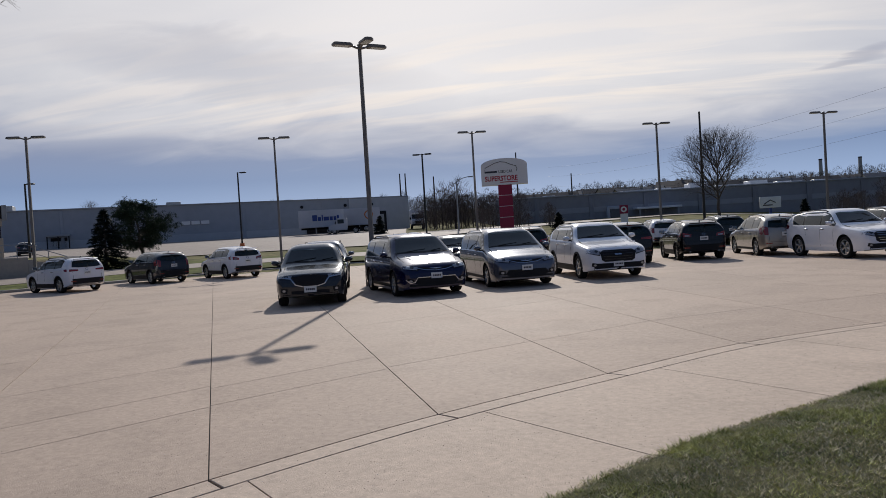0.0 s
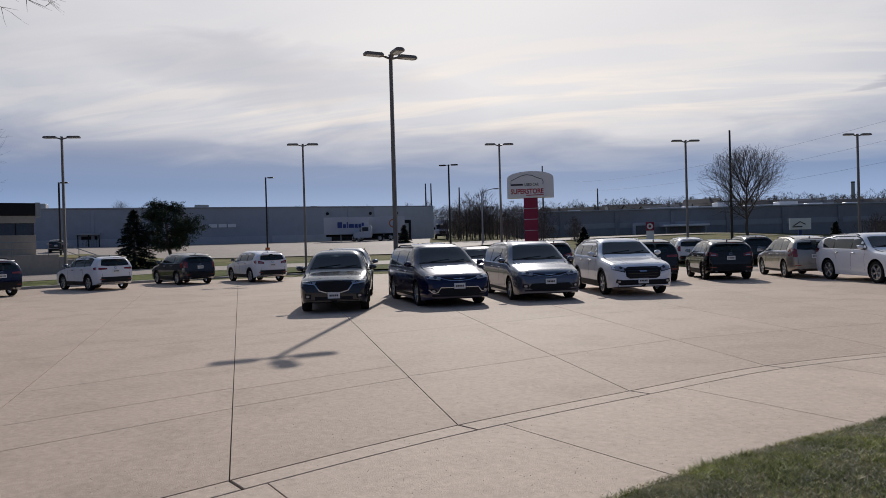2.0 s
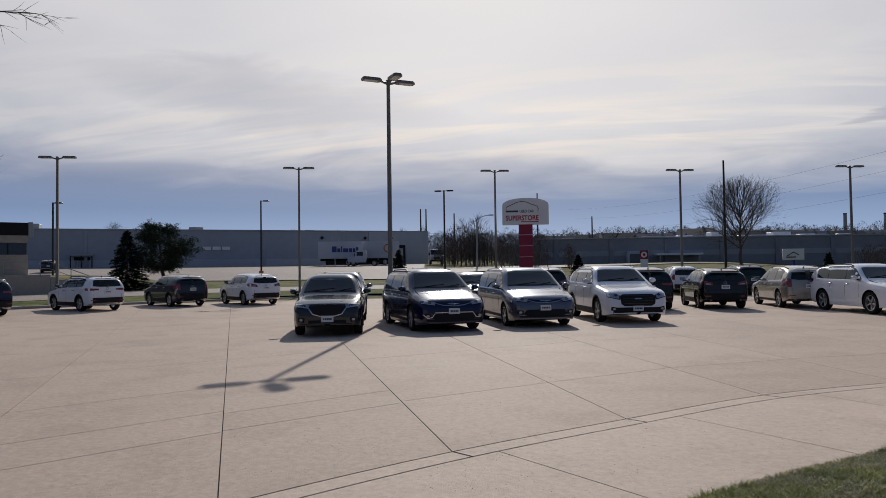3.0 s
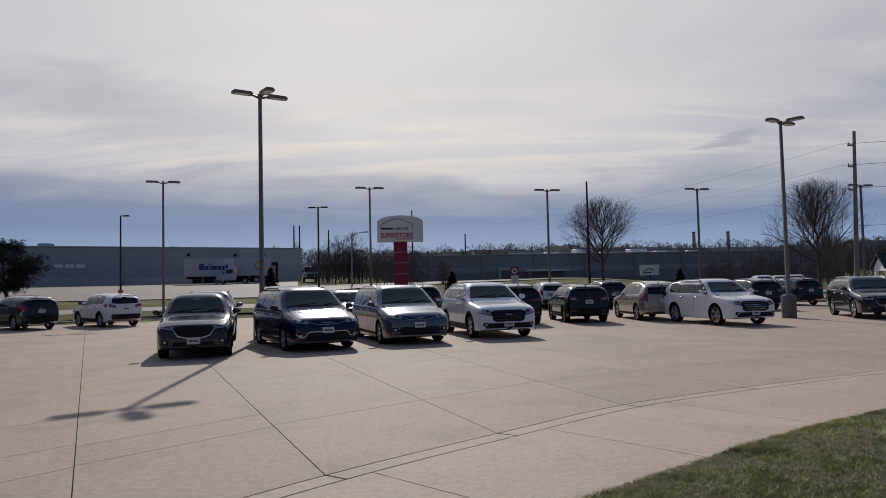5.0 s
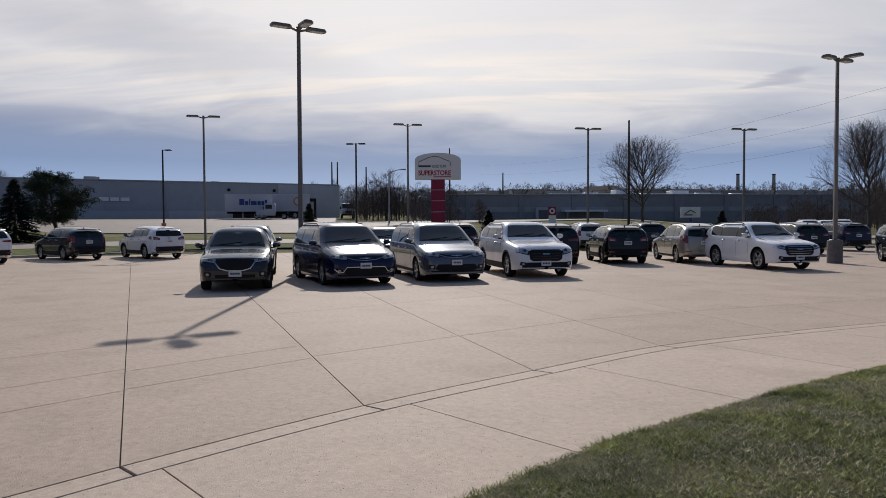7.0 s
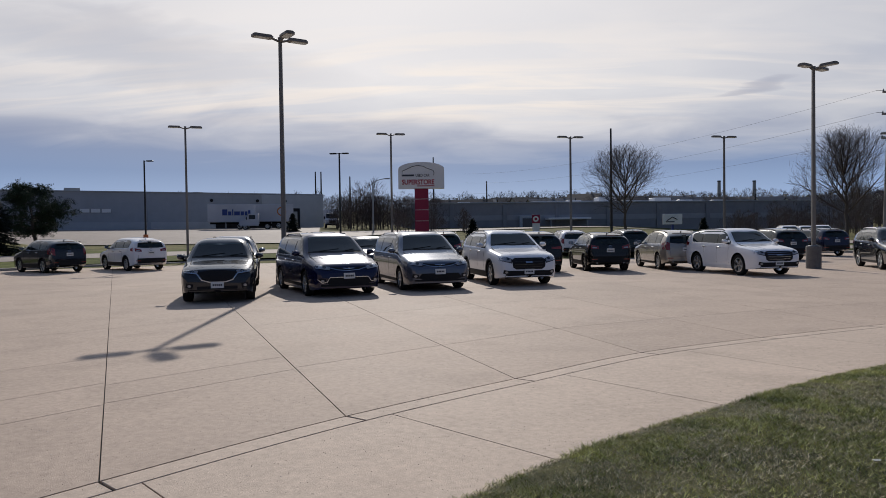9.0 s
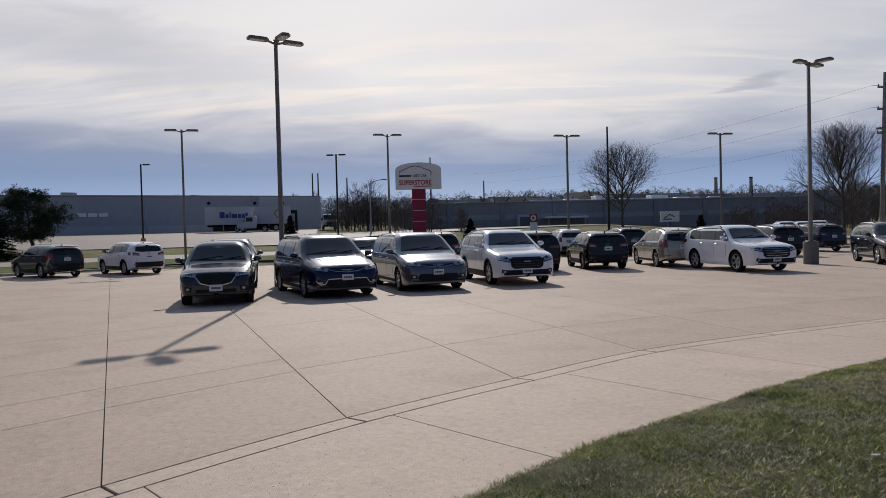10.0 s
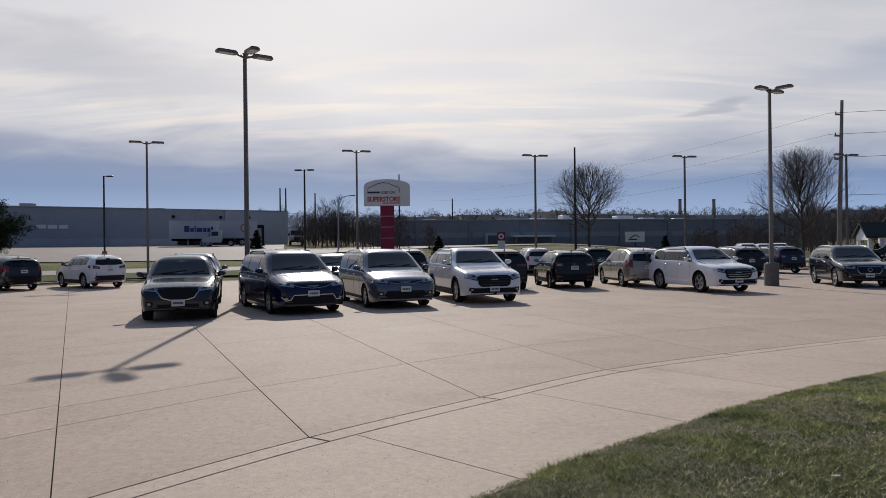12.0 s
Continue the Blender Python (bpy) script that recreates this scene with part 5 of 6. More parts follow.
def cable(p, q, sag, radius=0.014):
    pts = [tuple(Vector(p).lerp(Vector(q), k / 14) - Vector((0, 0, sag * 4 * (k / 14) * (1 - k / 14)))) for k in range(15)]
    ob = mesh_object("power_cable", tube(pts, radius, 5), CABLE)
    tagged(ob, "thin dark overhead power cable", "cable", "overhead cables")


for z in (11.0, 9.5, 7.85):
    cable((26.8, 50.8, z), (95.0, 38.0, z + 2.6), .6)
    cable((26.8, 50.8, z), (-4.0, 120.0, z + .5), 1.4, 0.007)
cable((27.4, 50.8, 5.2), (95.0, 38.0, 6.3), .3)
cable((-42, 146, 9.8), (62, 165, 9.5), .9, 0.02)


def yard_lamp(x, y, height, side, label):
    g = land(x, y)
    t = thing("yard_lamp", pose(x, y, g), label, "street lamp", "yard lamps")
    part("mast", tube([(0, 0, 0), (0, 0, height)], [.11, .085], 8), DARKPOLE, t)
    part("base", tube([(0, 0, 0), (0, 0, .75)], .26, 12), ORANGE if side == 2 else KERB, t)
    for s in ((1, -1) if side == 0 else (1,)):
        part("arm", tube([(0, 0, height - .08), (s * .35, 0, height - .05)], .035, 6), DARKPOLE, t)
        part("lamp_head", box(min(s * .3, s * 1.0), max(s * .3, s * 1.0), -.2, .2, height - .13, height, bevel=.03), DARKPOLE, t)


yard_lamp(-51.4, 59.7, 7.9, 1, "black yard lamp with one side head")
yard_lamp(-37.6, 76.1, 8.9, 2, "black yard lamp with orange painted base")
yard_lamp(-15.3, 73.6, 9.5, 0, "black yard lamp with two heads")


def arm_light(x, y):
    g = land(x, y)
    t = thing("street_lamp", pose(x, y, g), "grey street lamp with a curved arm", "street lamp")
    part("mast", tube([(0, 0, 0), (0, 0, 6.4)], [.12, .08], 8), STEEL, t)
    part("arm", tube([(0, 0, 6.3), (.25, 0, 6.7), (.9, 0, 7.0), (1.7, 0, 7.15)], .05, 6), STEEL, t)
    part("lamp_head", box(1.6, 2.3, -.15, .15, 7.05, 7.2, bevel=.04), STEEL, t)


arm_light(-15.2, 93.8)


def litter():
    bm = bmesh.new()
    n = [bm.verts.new((.035 * math.cos(k), .02 * math.sin(k), .006 * math.sin(3 * k))) for k in (0, .9, 1.9, 3.0, 4.1, 5.2)]
    f = bm.faces.new(n)
    bmesh.ops.solidify(bm, geom=[f], thickness=.003)
    ob = mesh_object("paper_scrap", bm, PLATE, smooth=0)
    ob.location = (3.134, 5.238, .085)
    tagged(ob, "small white paper scrap lying on the lawn", "litter")


litter()


# ---- trees ----
class Sticks:
    """Collects tapered twigs as plain lists for one mesh."""

    def __init__(self):
        self.v, self.f = [], []

    def twig(self, p, q, r0, r1, sides=4):
        d = (q - p)
        if d.length < 1e-5:
            return
        d.normalize()
        a = d.cross(Vector((0, 0, 1)) if abs(d.z) < .9 else Vector((1, 0, 0))).normalized()
        b = d.cross(a)
        n = len(self.v)
        for c, r in ((p, r0), (q, r1)):
            for k in range(sides):
                t = 2 * math.pi * k / sides
                self.v.append(tuple(c + r * (math.cos(t) * a + math.sin(t) * b)))
        for k in range(sides):
            j = (k + 1) % sides
            self.f.append((n + k, n + j, n + sides + j, n + sides + k))

    def blade(self, p, q, w, side):
        n = len(self.v)
        self.v += [tuple(p - side * w), tuple(p + side * w), tuple(q)]
        self.f.append((n, n + 1, n + 2))

    def build(self, name, mat, parent=None, label=""):
        me = bpy.data.meshes.new(name)
        me.from_pydata(self.v, [], self.f)
        me.materials.append(mat)
        ob = new(name, me)
        ob.parent = parent
        if label:
            tagged(ob, label=label)
        return ob


def grow(wood, twigs, rnd, p, way, length, radius, level, spread, up):
    """A limb with its side branches; the last two orders go into the twig mesh."""
    steps = 5 if level > 1 else 3
    q = p
    for i in range(steps):
        way = (way + Vector((rnd.gauss(0, .055), rnd.gauss(0, .055), rnd.gauss(0, .04) + up * .05))).normalized()
        r0, r1 = radius * (1 - .75 * i / steps), radius * (1 - .75 * (i + 1) / steps)
        n = q + way * (length / steps)
        (wood if level > 2 else twigs).twig(q, n, r0, r1, 6 if level > 2 else 3)
        q = n
        if level > 0 and (i > 0 or level < 3):
            for _ in range(rnd.choice((1, 2)) if level > 1 else rnd.choice((1, 2, 2))):
                side = Vector((rnd.gauss(0, 1), rnd.gauss(0, 1), rnd.gauss(0, .5))).normalized()
                side = (side - way * side.dot(way)).normalized()
                w = (way * (1 - spread) + side * spread + Vector((0, 0, up * .26))).normalized()
                grow(wood, twigs, rnd, q, w, length * rnd.uniform(.48, .72), r1 * .72 + .0022, level - 1, spread, up)


def bare_tree(x, y, height, width, label, seed, trunk=.14, fork=.25, z=None, limbs=9, twiggy=1.0):
    """A leafless tree: ascending limbs that fill an oval crown, each with finer and finer side twigs."""
    rnd = random.Random(seed)
    g = land(x, y) if z is None else z
    t = thing("bare_tree", pose(x, y, g), label, "tree", "bare trees")
    wood, twigs = Sticks(), Sticks()
    mid, rad = Vector((0, 0, height * (fork + 1) / 2 + .03 * height)), Vector((width / 2, width / 2, height * (1.0 - fork) / 2))

    def inside(p):
        q = p - mid
        k = 1.0 + .16 * noise.noise(q.normalized() * 2.2 + Vector((seed, 0, 0)))
        return (q.x / rad.x) ** 2 + (q.y / rad.y) ** 2 + (q.z / rad.z) ** 2 < k * rnd.uniform(.72, 1.30)

    def shoot(p, way, length, radius, level):
        steps = (5, 4, 3, 2)[3 - level]
        for i in range(steps):
            way = (way + Vector((rnd.gauss(0, .07), rnd.gauss(0, .07), rnd.gauss(.05, .05)))).normalized()
            q = p + way * (length / steps)
            if level < 3 and q.z > mid.z * .7 and not inside(q):
                return
            r0, r1 = radius * (1 - .62 * i / steps), radius * (1 - .62 * (i + 1) / steps)
            (wood if level >= 2 else twigs).twig(p, q, r0, r1, 6 if level > 2 else 3)
            p = q
            if level == 0:
                continue
            for _ in range(2 if rnd.random() < (.75 if level < 3 else .9) * twiggy else 1):
                out = Vector((rnd.gauss(0, 1), rnd.gauss(0, 1), rnd.gauss(.1, .6)))
                out = (out - way * out.dot(way)).normalized()
                shoot(p, (way * .74 + out * .62 + Vector((0, 0, .14))).normalized(), length * rnd.uniform(.42, .66), max(.0055, r1 * .62), level - 1)

    p = Vector((0, 0, -.1))
    n = 8
    for i in range(n):
        q = Vector((rnd.gauss(0, .02) * i, rnd.gauss(0, .02) * i, height * .62 * (i + 1) / n))
        wood.twig(p, q, trunk * (1 - .085 * i) * (1.3 if i == 0 else 1), trunk * (1 - .085 * (i + 1)), 8)
        if q.z > height * fork:
            for j in range(max(2, limbs // 3)):
                a = (i * 3 + j) * 2.4 + rnd.gauss(0, .25)
                k = (q.z / height - fork) / (.62 - fork)
                w = Vector((math.cos(a), math.sin(a), .55 + .9 * k)).normalized()
                shoot(q, w, width * rnd.uniform(.40, .52) * (1 - .22 * k), trunk * .40 * (1 - .3 * k), 3)
        p = q
    for a in (0.3, 2.4, 4.5):
        shoot(p, Vector((.28 * math.cos(a), .28 * math.sin(a), 1)).normalized(), height * .34, trunk * .36, 3)
    wood.build("trunk", BARK, t)
    twigs.build("crown", TWIG, t, "leafless fine grey-brown twigs")
    return t


bare_tree(13.0, 67.8, 8.9, 9.2, "round bare deciduous tree beyond the street", 11, trunk=.17)
bare_tree(25.2, 51.4, 8.4, 7.6, "large bare deciduous tree on the verge", 12, trunk=.17, limbs=10)
bare_tree(33.9, 45.6, 6.9, 7.4, "bare young tree on the planted island", 13, trunk=.13, fork=.30, twiggy=.8)
bare_tree(-35.2, 32.2, 10.5, 7.6, "bare tree beside the low office", 14, trunk=.16)
bare_tree(43.5, 86.0, 6.5, 4.0, "slender bare tree near the church", 15, trunk=.10, limbs=6)


def roadside_branch_tree():
    """A tree of which only one hanging branch is seen."""
    t = thing("bare_tree", pose(-14.6, 6.6, 0), "bare tree with a long hanging branch", "tree", "bare trees")
    wood, twigs = Sticks(), Sticks()
    rnd = random.Random(3)
    wood.twig(Vector((0, 0, -.1)), Vector((.1, 0, 3.2)), .17, .13, 8)
    wood.twig(Vector((.1, 0, 3.2)), Vector((.2, .1, 6.5)), .13, .06, 8)
    pts = [Vector(p) for p in ((.1, 0, 3.2), (1.9, .6, 4.7), (3.9, 1.3, 5.35), (5.6, 1.9, 5.62), (6.9, 2.35, 5.60))]
    for p, q, r0, r1 in zip(pts, pts[1:], (.07, .05, .032, .018), (.05, .032, .018, .007)):
        wood.twig(p, q, r0, r1, 6)
    for k in range(9):
        b = pts[3].lerp(pts[4], k / 8)
        w = Vector((.6, .25 + rnd.gauss(0, .25), rnd.gauss(.05, .3))).normalized()
        grow(wood, twigs, rnd, b, w, rnd.uniform(.35, .6), .007, 1, .5, .2)
    for a in range(5):
        w = Vector((math.cos(a * 1.3 + 2), math.sin(a * 1.3 + 2), .8)).normalized()
        grow(wood, twigs, rnd, Vector((.15, .05, 3.6 + .5 * a)), w, 1.6, .05, 2, .5, .8)
    wood.build("trunk", BARK, t)
    twigs.build("crown", TWIG, t)


roadside_branch_tree()


def pine(x, y, height, width, label, seed):
    rnd = random.Random(seed)
    t = thing("pine_tree", pose(x, y, land(x, y)), label, "tree")
    wood, crown = Sticks(), Sticks()
    p = Vector((0, 0, -.1))
    axis = []
    for i in range(5):
        q = Vector((-.12 * i + rnd.gauss(0, .05), rnd.gauss(0, .05), height * .78 * (i + 1) / 5))
        wood.twig(p, q, .17 * (1 - i / 6), .17 * (1 - (i + 1) / 6), 8)
        axis.append(q)
        p = q
    for k in range(64):
        a, h = rnd.uniform(0, 6.283), rnd.uniform(.30, 1.0)
        base = axis[min(4, int(h * .75 * 5))].copy()
        base.z = height * h * .8
        bulge = math.sin(math.pi * min(1, max(0.08, (h - .18) / .86))) ** .6
        reach = width / 2 * bulge * rnd.uniform(.55, 1.08)
        tip = base + Vector((math.cos(a) * reach, math.sin(a) * reach, rnd.uniform(.05, .55)))
        wood.twig(base, tip, .035, .010, 4)
        for _ in range(20):
            c = base.lerp(tip, rnd.uniform(.35, 1.05)) + Vector((rnd.gauss(0, .22), rnd.gauss(0, .22), rnd.gauss(.06, .16)))
            for _ in range(30):
                d = Vector((rnd.gauss(0, 1), rnd.gauss(0, 1), rnd.gauss(.45, .8))).normalized()
                s = d.cross(Vector((rnd.gauss(0, 1), rnd.gauss(0, 1), rnd.gauss(0, 1)))).normalized()
                st = c + Vector((rnd.gauss(0, .10), rnd.gauss(0, .10), rnd.gauss(0, .07)))
                crown.blade(st, st + d * rnd.uniform(.08, .17), .024, s)
    wood.build("trunk", BARK, t)
    crown.build("crown", NEEDLE, t, "dense dark green needle clumps")


def spruce(x, y, height, width, label, seed, group="spruces"):
    rnd = random.Random(seed)
    t = thing("spruce_tree", pose(x, y, land(x, y)), label, "tree", group)
    wood, crown = Sticks(), Sticks()
    wood.twig(Vector((0, 0, -.1)), Vector((0, 0, height * .97)), .12, .02, 8)
    n = int(130 * min(1, height / 4.5)) + 20
    for k in range(n):
        h = (k / n) ** 1.15
        a = k * 2.4 + rnd.gauss(0, .3)
        reach = width / 2 * (1 - h) ** .85 * rnd.uniform(.78, 1.12) + .06
        base = Vector((0, 0, height * (.06 + .92 * h)))
        tip = base + Vector((math.cos(a) * reach, math.sin(a) * reach, -.18 * reach + rnd.gauss(0, .04)))
        wood.twig(base, tip, .018, .006, 3)
        m = int(34 + 70 * reach)
        for _ in range(m):
            u = rnd.uniform(.15, 1.05)
            c = base.lerp(tip, u)
            d = Vector((math.cos(a + rnd.gauss(0, .9)), math.sin(a + rnd.gauss(0, .9)), rnd.gauss(-.25, .4))).normalized()
            s = d.cross(Vector((0, 0, 1)) + Vector((rnd.gauss(0, .5), rnd.gauss(0, .5), 0))).normalized()
            crown.blade(c, c + d * rnd.uniform(.12, .30), .042, s)
    wood.build("trunk", BARK, t)
    crown.build("crown", SPRUCE, t, "near-black spruce foliage")


pine(-34.0, 51.6, 6.0, 5.6, "spreading dark pine by the street", 21)
spruce(-34.2, 47.4, 4.7, 3.7, "dense dark spruce beside the pine", 22)
spruce(-1.5, 75.0, 2.5, 1.8, "small dark spruce beyond the street", 23)
spruce(25.6, 86.4, 2.6, 1.6, "small cone-shaped evergreen by the drive", 24)
spruce(-27.0, 97.0, 2.7, 2.3, "dark evergreen in the store yard", 25)
for x, y, h, s in ((42.5, 72.0, 1.7, 26), (44.0, 71.2, 1.9, 27), (46.4, 70.3, 2.0, 28)):
    spruce(x, y, h, 1.1, "clipped evergreen shrub by the church porch", s, "porch shrubs")
for a, h, w, k in ((-37.0, 10.5, 9.5, 51), (-35.0, 8.5, 6.0, 52), (-31.9, 8.2, 6.5, 53), (-22.9, 8.4, 6.0, 54), (-20.6, 7.4, 5.0, 55)):
    bare_tree(*polar(200, a), h, w, "round bare tree behind the store", k, trunk=.2, limbs=6, twiggy=.35)
bare_tree(-36.5, 150.0, 8.0, 3.0, "spindly tree behind the store", 29, trunk=.12, limbs=5, twiggy=.5)


def brushwood(name, spots, label, seed, slivers=70, mat=None):
    """Far leafless scrub and woods as one mass of thin twigs."""
    rnd = random.Random(seed)
    s = Sticks()
    for x, y, h in spots:
        g = land(x, y)
        base = Vector((x, y, g - .2))
        s.twig(base, base + Vector((0, 0, h * .8)), .05 + h * .008, .02, 3)
        far = math.hypot(x, y) / 140
        for _ in range(slivers):
            u = rnd.random() ** .8
            r = h * .42 * math.sin(math.pi * min(1, .15 + u * .85)) ** .7 * rnd.random() ** .5
            a = rnd.uniform(0, 6.283)
            c = base + Vector((math.cos(a) * r, math.sin(a) * r, h * (.12 + .85 * u)))
            d = Vector((math.cos(a) * .5 + rnd.gauss(0, .4), math.sin(a) * .5 + rnd.gauss(0, .4), 1)).normalized()
            sd = d.cross(Vector((rnd.gauss(0, 1), rnd.gauss(0, 1), 0))).normalized()
            s.blade(c, c + d * h * rnd.uniform(.06, .17), .010 * (1 + far) + .0012 * h * far, sd)
    ob = s.build(name, mat or BRUSH)
    return tagged(ob, label, "woods", kind="stuff")


def woods():
    rnd = random.Random(8)
    spots = []
    def scatter(n, a0, a1, r0, r1, h0, h1):
        for _ in range(n):
            x, y = polar(rnd.uniform(r0, r1), rnd.uniform(a0, a1))
            spots.append((x, y, rnd.uniform(h0, h1)))
    scatter(95, -12.2, -4.0, 108, 140, 2.5, 5.6)
    scatter(16, -7.5, -1.5, 88, 98, 1.6, 4.0)
    scatter(14, -12.0, -8, 104, 114, 4.0, 8.0)
    scatter(50, 17.5, 27, 100, 125, 2.0, 4.2)
    scatter(9, 20, 27, 100, 120, 4.5, 7.5)
    scatter(60, 27, 33, 130, 170, 3, 7)
    scatter(16, -44, -14, 175, 210, 6.5, 9.5)
    brushwood("scrub_woods", spots, "leafless brown scrub beyond the street", 41, 330)
    spots.clear()
    scatter(520, -24, 60, 300, 430, 5, 9)
    scatter(420, -24, 60, 430, 560, 7, 12)
    scatter(90, -8, 30, 180, 290, 4, 7)
    brushwood("hill_woods", spots, "far leafless woods along the hill", 42, 130)


woods()


# ---- buildings ----
EYE = Vector((0.45, 0.05))


def wall_point(a, b, bearing):
    """Where a bearing from the viewer's stand meets the wall line a-b: distance along it from a."""
    d = Vector((math.sin(radians(bearing)), math.cos(radians(bearing))))
    w = (b - a).normalized()
    den = d.x * w.y - d.y * w.x
    r = a - EYE
    return (r.y * d.x - r.x * d.y) * -1 / den if abs(den) > 1e-6 else 0.0


def store_building():
    a, b = Vector((-31.0, 131.3)), Vector((-86.5, 94.6))
    w = (b - a).normalized()
    yaw = math.degrees(math.atan2(w.y, w.x))
    g = 2.6
    t = thing("store_building", pose(a.x, a.y, g, 0, 0, yaw), "long low grey painted block warehouse store", "building")
    # local x runs along the front to the left, local +y is behind or before it
    n = -1 if Vector((-w.y, w.x)).dot(-a) > 0 else 1     # sign of the side away from the viewer
    def span(y0, y1):
        return (min(n * y0, n * y1), max(n * y0, n * y1))
    top = 6.35
    wall = part("wall", box(0, 130, *span(0, 70), -1.5, top), WALLGREY, t, "grey painted block wall", smooth=0)
    part("coping", box(-.15, 130.1, *span(-.15, .5), top, top + .22, bevel=.03), COPING, t, smooth=0)
    part("roof", box(.3, 129.8, *span(.5, 69.8), top, top + .05), WALLPALE, t, smooth=0)
    part("corner_bay", box(-.12, 11.5, *span(-.25, -.004), -1.4, top - .02, bevel=.02), WALLPALE, t, "paler end bay", smooth=0)
    for x in (16, 30, 44, 58, 72, 86):
        part("pilaster", box(x, x + .5, *span(-.14, -.003), -1.4, top - .25, bevel=.02), WALLGREY, t, smooth=0)
    part("base_band", box(11.6, 130, *span(-.06, -.003), -1.4, 1.5, bevel=.02), WALLPALE, t, "slightly paler lower band", smooth=0)
    u = [wall_point(a, b, k) for k in (-16.4, -18.5, -21.9)]
    for x in u:
        bm = lathe([(.001, 0), (.28, 0), (.28, .12), (.20, .16), (.001, .16)], 16)
        for v in bm.verts:
            v.co = Vector((v.co.x + x, -n * (v.co.y + .26), v.co.z + 5.2))
        part("vent", bm, PLASTIC, t)
    x0, x1 = sorted(wall_point(a, b, k) for k in (-15.3, -16.8))
    door = part("dock_door", box(x0, x1, *span(-.5, -.26), -.2, 3.9, bevel=.05), PLASTIC, t, "dark dock shelter")
    part("dock_panel", box(x0 + .5, x1 - .5, *span(-.56, -.5), -.1, 3.3, bevel=.02), COPING, door)
    xa, xb = sorted(wall_point(a, b, k) for k in (-17.0, -21.5))
    part("canopy", box(xa, xb, *span(-1.6, -.02), 3.9, 4.15, bevel=.03), PLASTIC, t, "thin dark dock canopy")
    for k in range(5):
        x = xa + (xb - xa) * (k + .5) / 5
        dk = part("dock_door", box(x - 1.3, x + 1.3, *span(-.3, -.02), .3, 3.3, bevel=.04), PLASTIC, t)
    for k in (-30.6, -29.9, -29.2):
        x = wall_point(a, b, k)
        wd = part("window", box(x - .75, x + .75, *span(-.10, -.01), 3.0, 3.75, bevel=.02), COPING, t)
        part("pane", box(x - .66, x + .66, *span(-.13, -.10), 3.08, 3.67), SIGNWHITE, wd)
    xa, xb = sorted(wall_point(a, b, k) for k in (-39.9, -38.4))
    part("porch", box(xa, xb, *span(-1.4, -.02), 2.2, 2.5, bevel=.03), COPING, t)
    for x in (xa + .15, xb - .15, (xa + xb) / 2):
        part("porch_post", box(x - .08, x + .08, *span(-1.35, -1.2), -.6, 2.2), PLASTIC, t)
    part("service_door", box(xa + .5, xb - .5, *span(-.06, -.005), -.6, 2.0, bevel=.02), PLASTIC, t)
    for x, s in ((40, 1.2), (66, 1.6), (82, .9), (20, .8)):
        part("roof_unit", box(x, x + 2 * s, *span(8, 8 + 2 * s), top + .05, top + .05 + s * .9, bevel=.05), COPING, t)


store_building()


def trailer(x, y, length, yaw, label, lettered):
    g = land(x, y) + .08
    t = thing("semi_trailer", pose(x, y, g, 0, 0, yaw), label, "trailer", "semi trailers")
    h = length / 2
    part("box_body", box(-h, h, -1.28, 1.28, 1.15, 3.95, bevel=.04), TRAILER, t, "white trailer box")
    part("chassis", box(-h + .3, h - .5, -.5, .5, .85, 1.14), UNDER, t)
    for k in range(int(length / 1.2)):
        xx = -h + .6 + k * 1.2
        part("side_post", box(xx, xx + .05, -1.295, -1.279, 1.2, 3.9), TRAILER, t)
    for xx in (h - 1.2, h - 2.4):
        for s in (-1, 1):
            me = wheel_meshes(.5, False, 7)
            wobj = new("wheel", me[0])
            wobj.parent = t
            wobj.matrix_local = Matrix.Translation((xx, s * 1.12, .5)) @ Matrix.Rotation(0 if s > 0 else math.pi, 4, "Z")
            r = new("rim", me[1])
            r.parent = wobj
    for s in (-.8, .8):
        part("landing_leg", box(-h + 2.6, -h + 2.75, s - .07, s + .07, .05, 1.1), STEEL, t)
    if lettered:
        for k, (w, hh) in enumerate(((.75, .95), (.5, .62), (.18, .95), (.85, .62), (.5, .62), (.4, .62), (.35, .8))):
            xx = -1.4 + sum((.75, .5, .18, .85, .5, .4, .35)[:k]) + .12 * k
            part("brand_bar", box(xx, xx + w, -1.31, -1.281, 2.2, 2.2 + hh), BLUEINK, t, smooth=0)
    else:
        bm = lathe([(.55, 0), (.75, 0), (.75, .02), (.55, .02)], 20)
        for v in bm.verts:
            v.co = Vector((v.co.x + 1.2, -1.285 - v.co.y, v.co.z + 2.8))
        part("brand_ring", bm, AMBER, t)


trailer(-40.6, 110.4, 7.2, 19, "white box trailer with blue lettering at the dock", True)
trailer(-35.3, 115.2, 6.2, 19, "white box trailer with a round emblem", False)


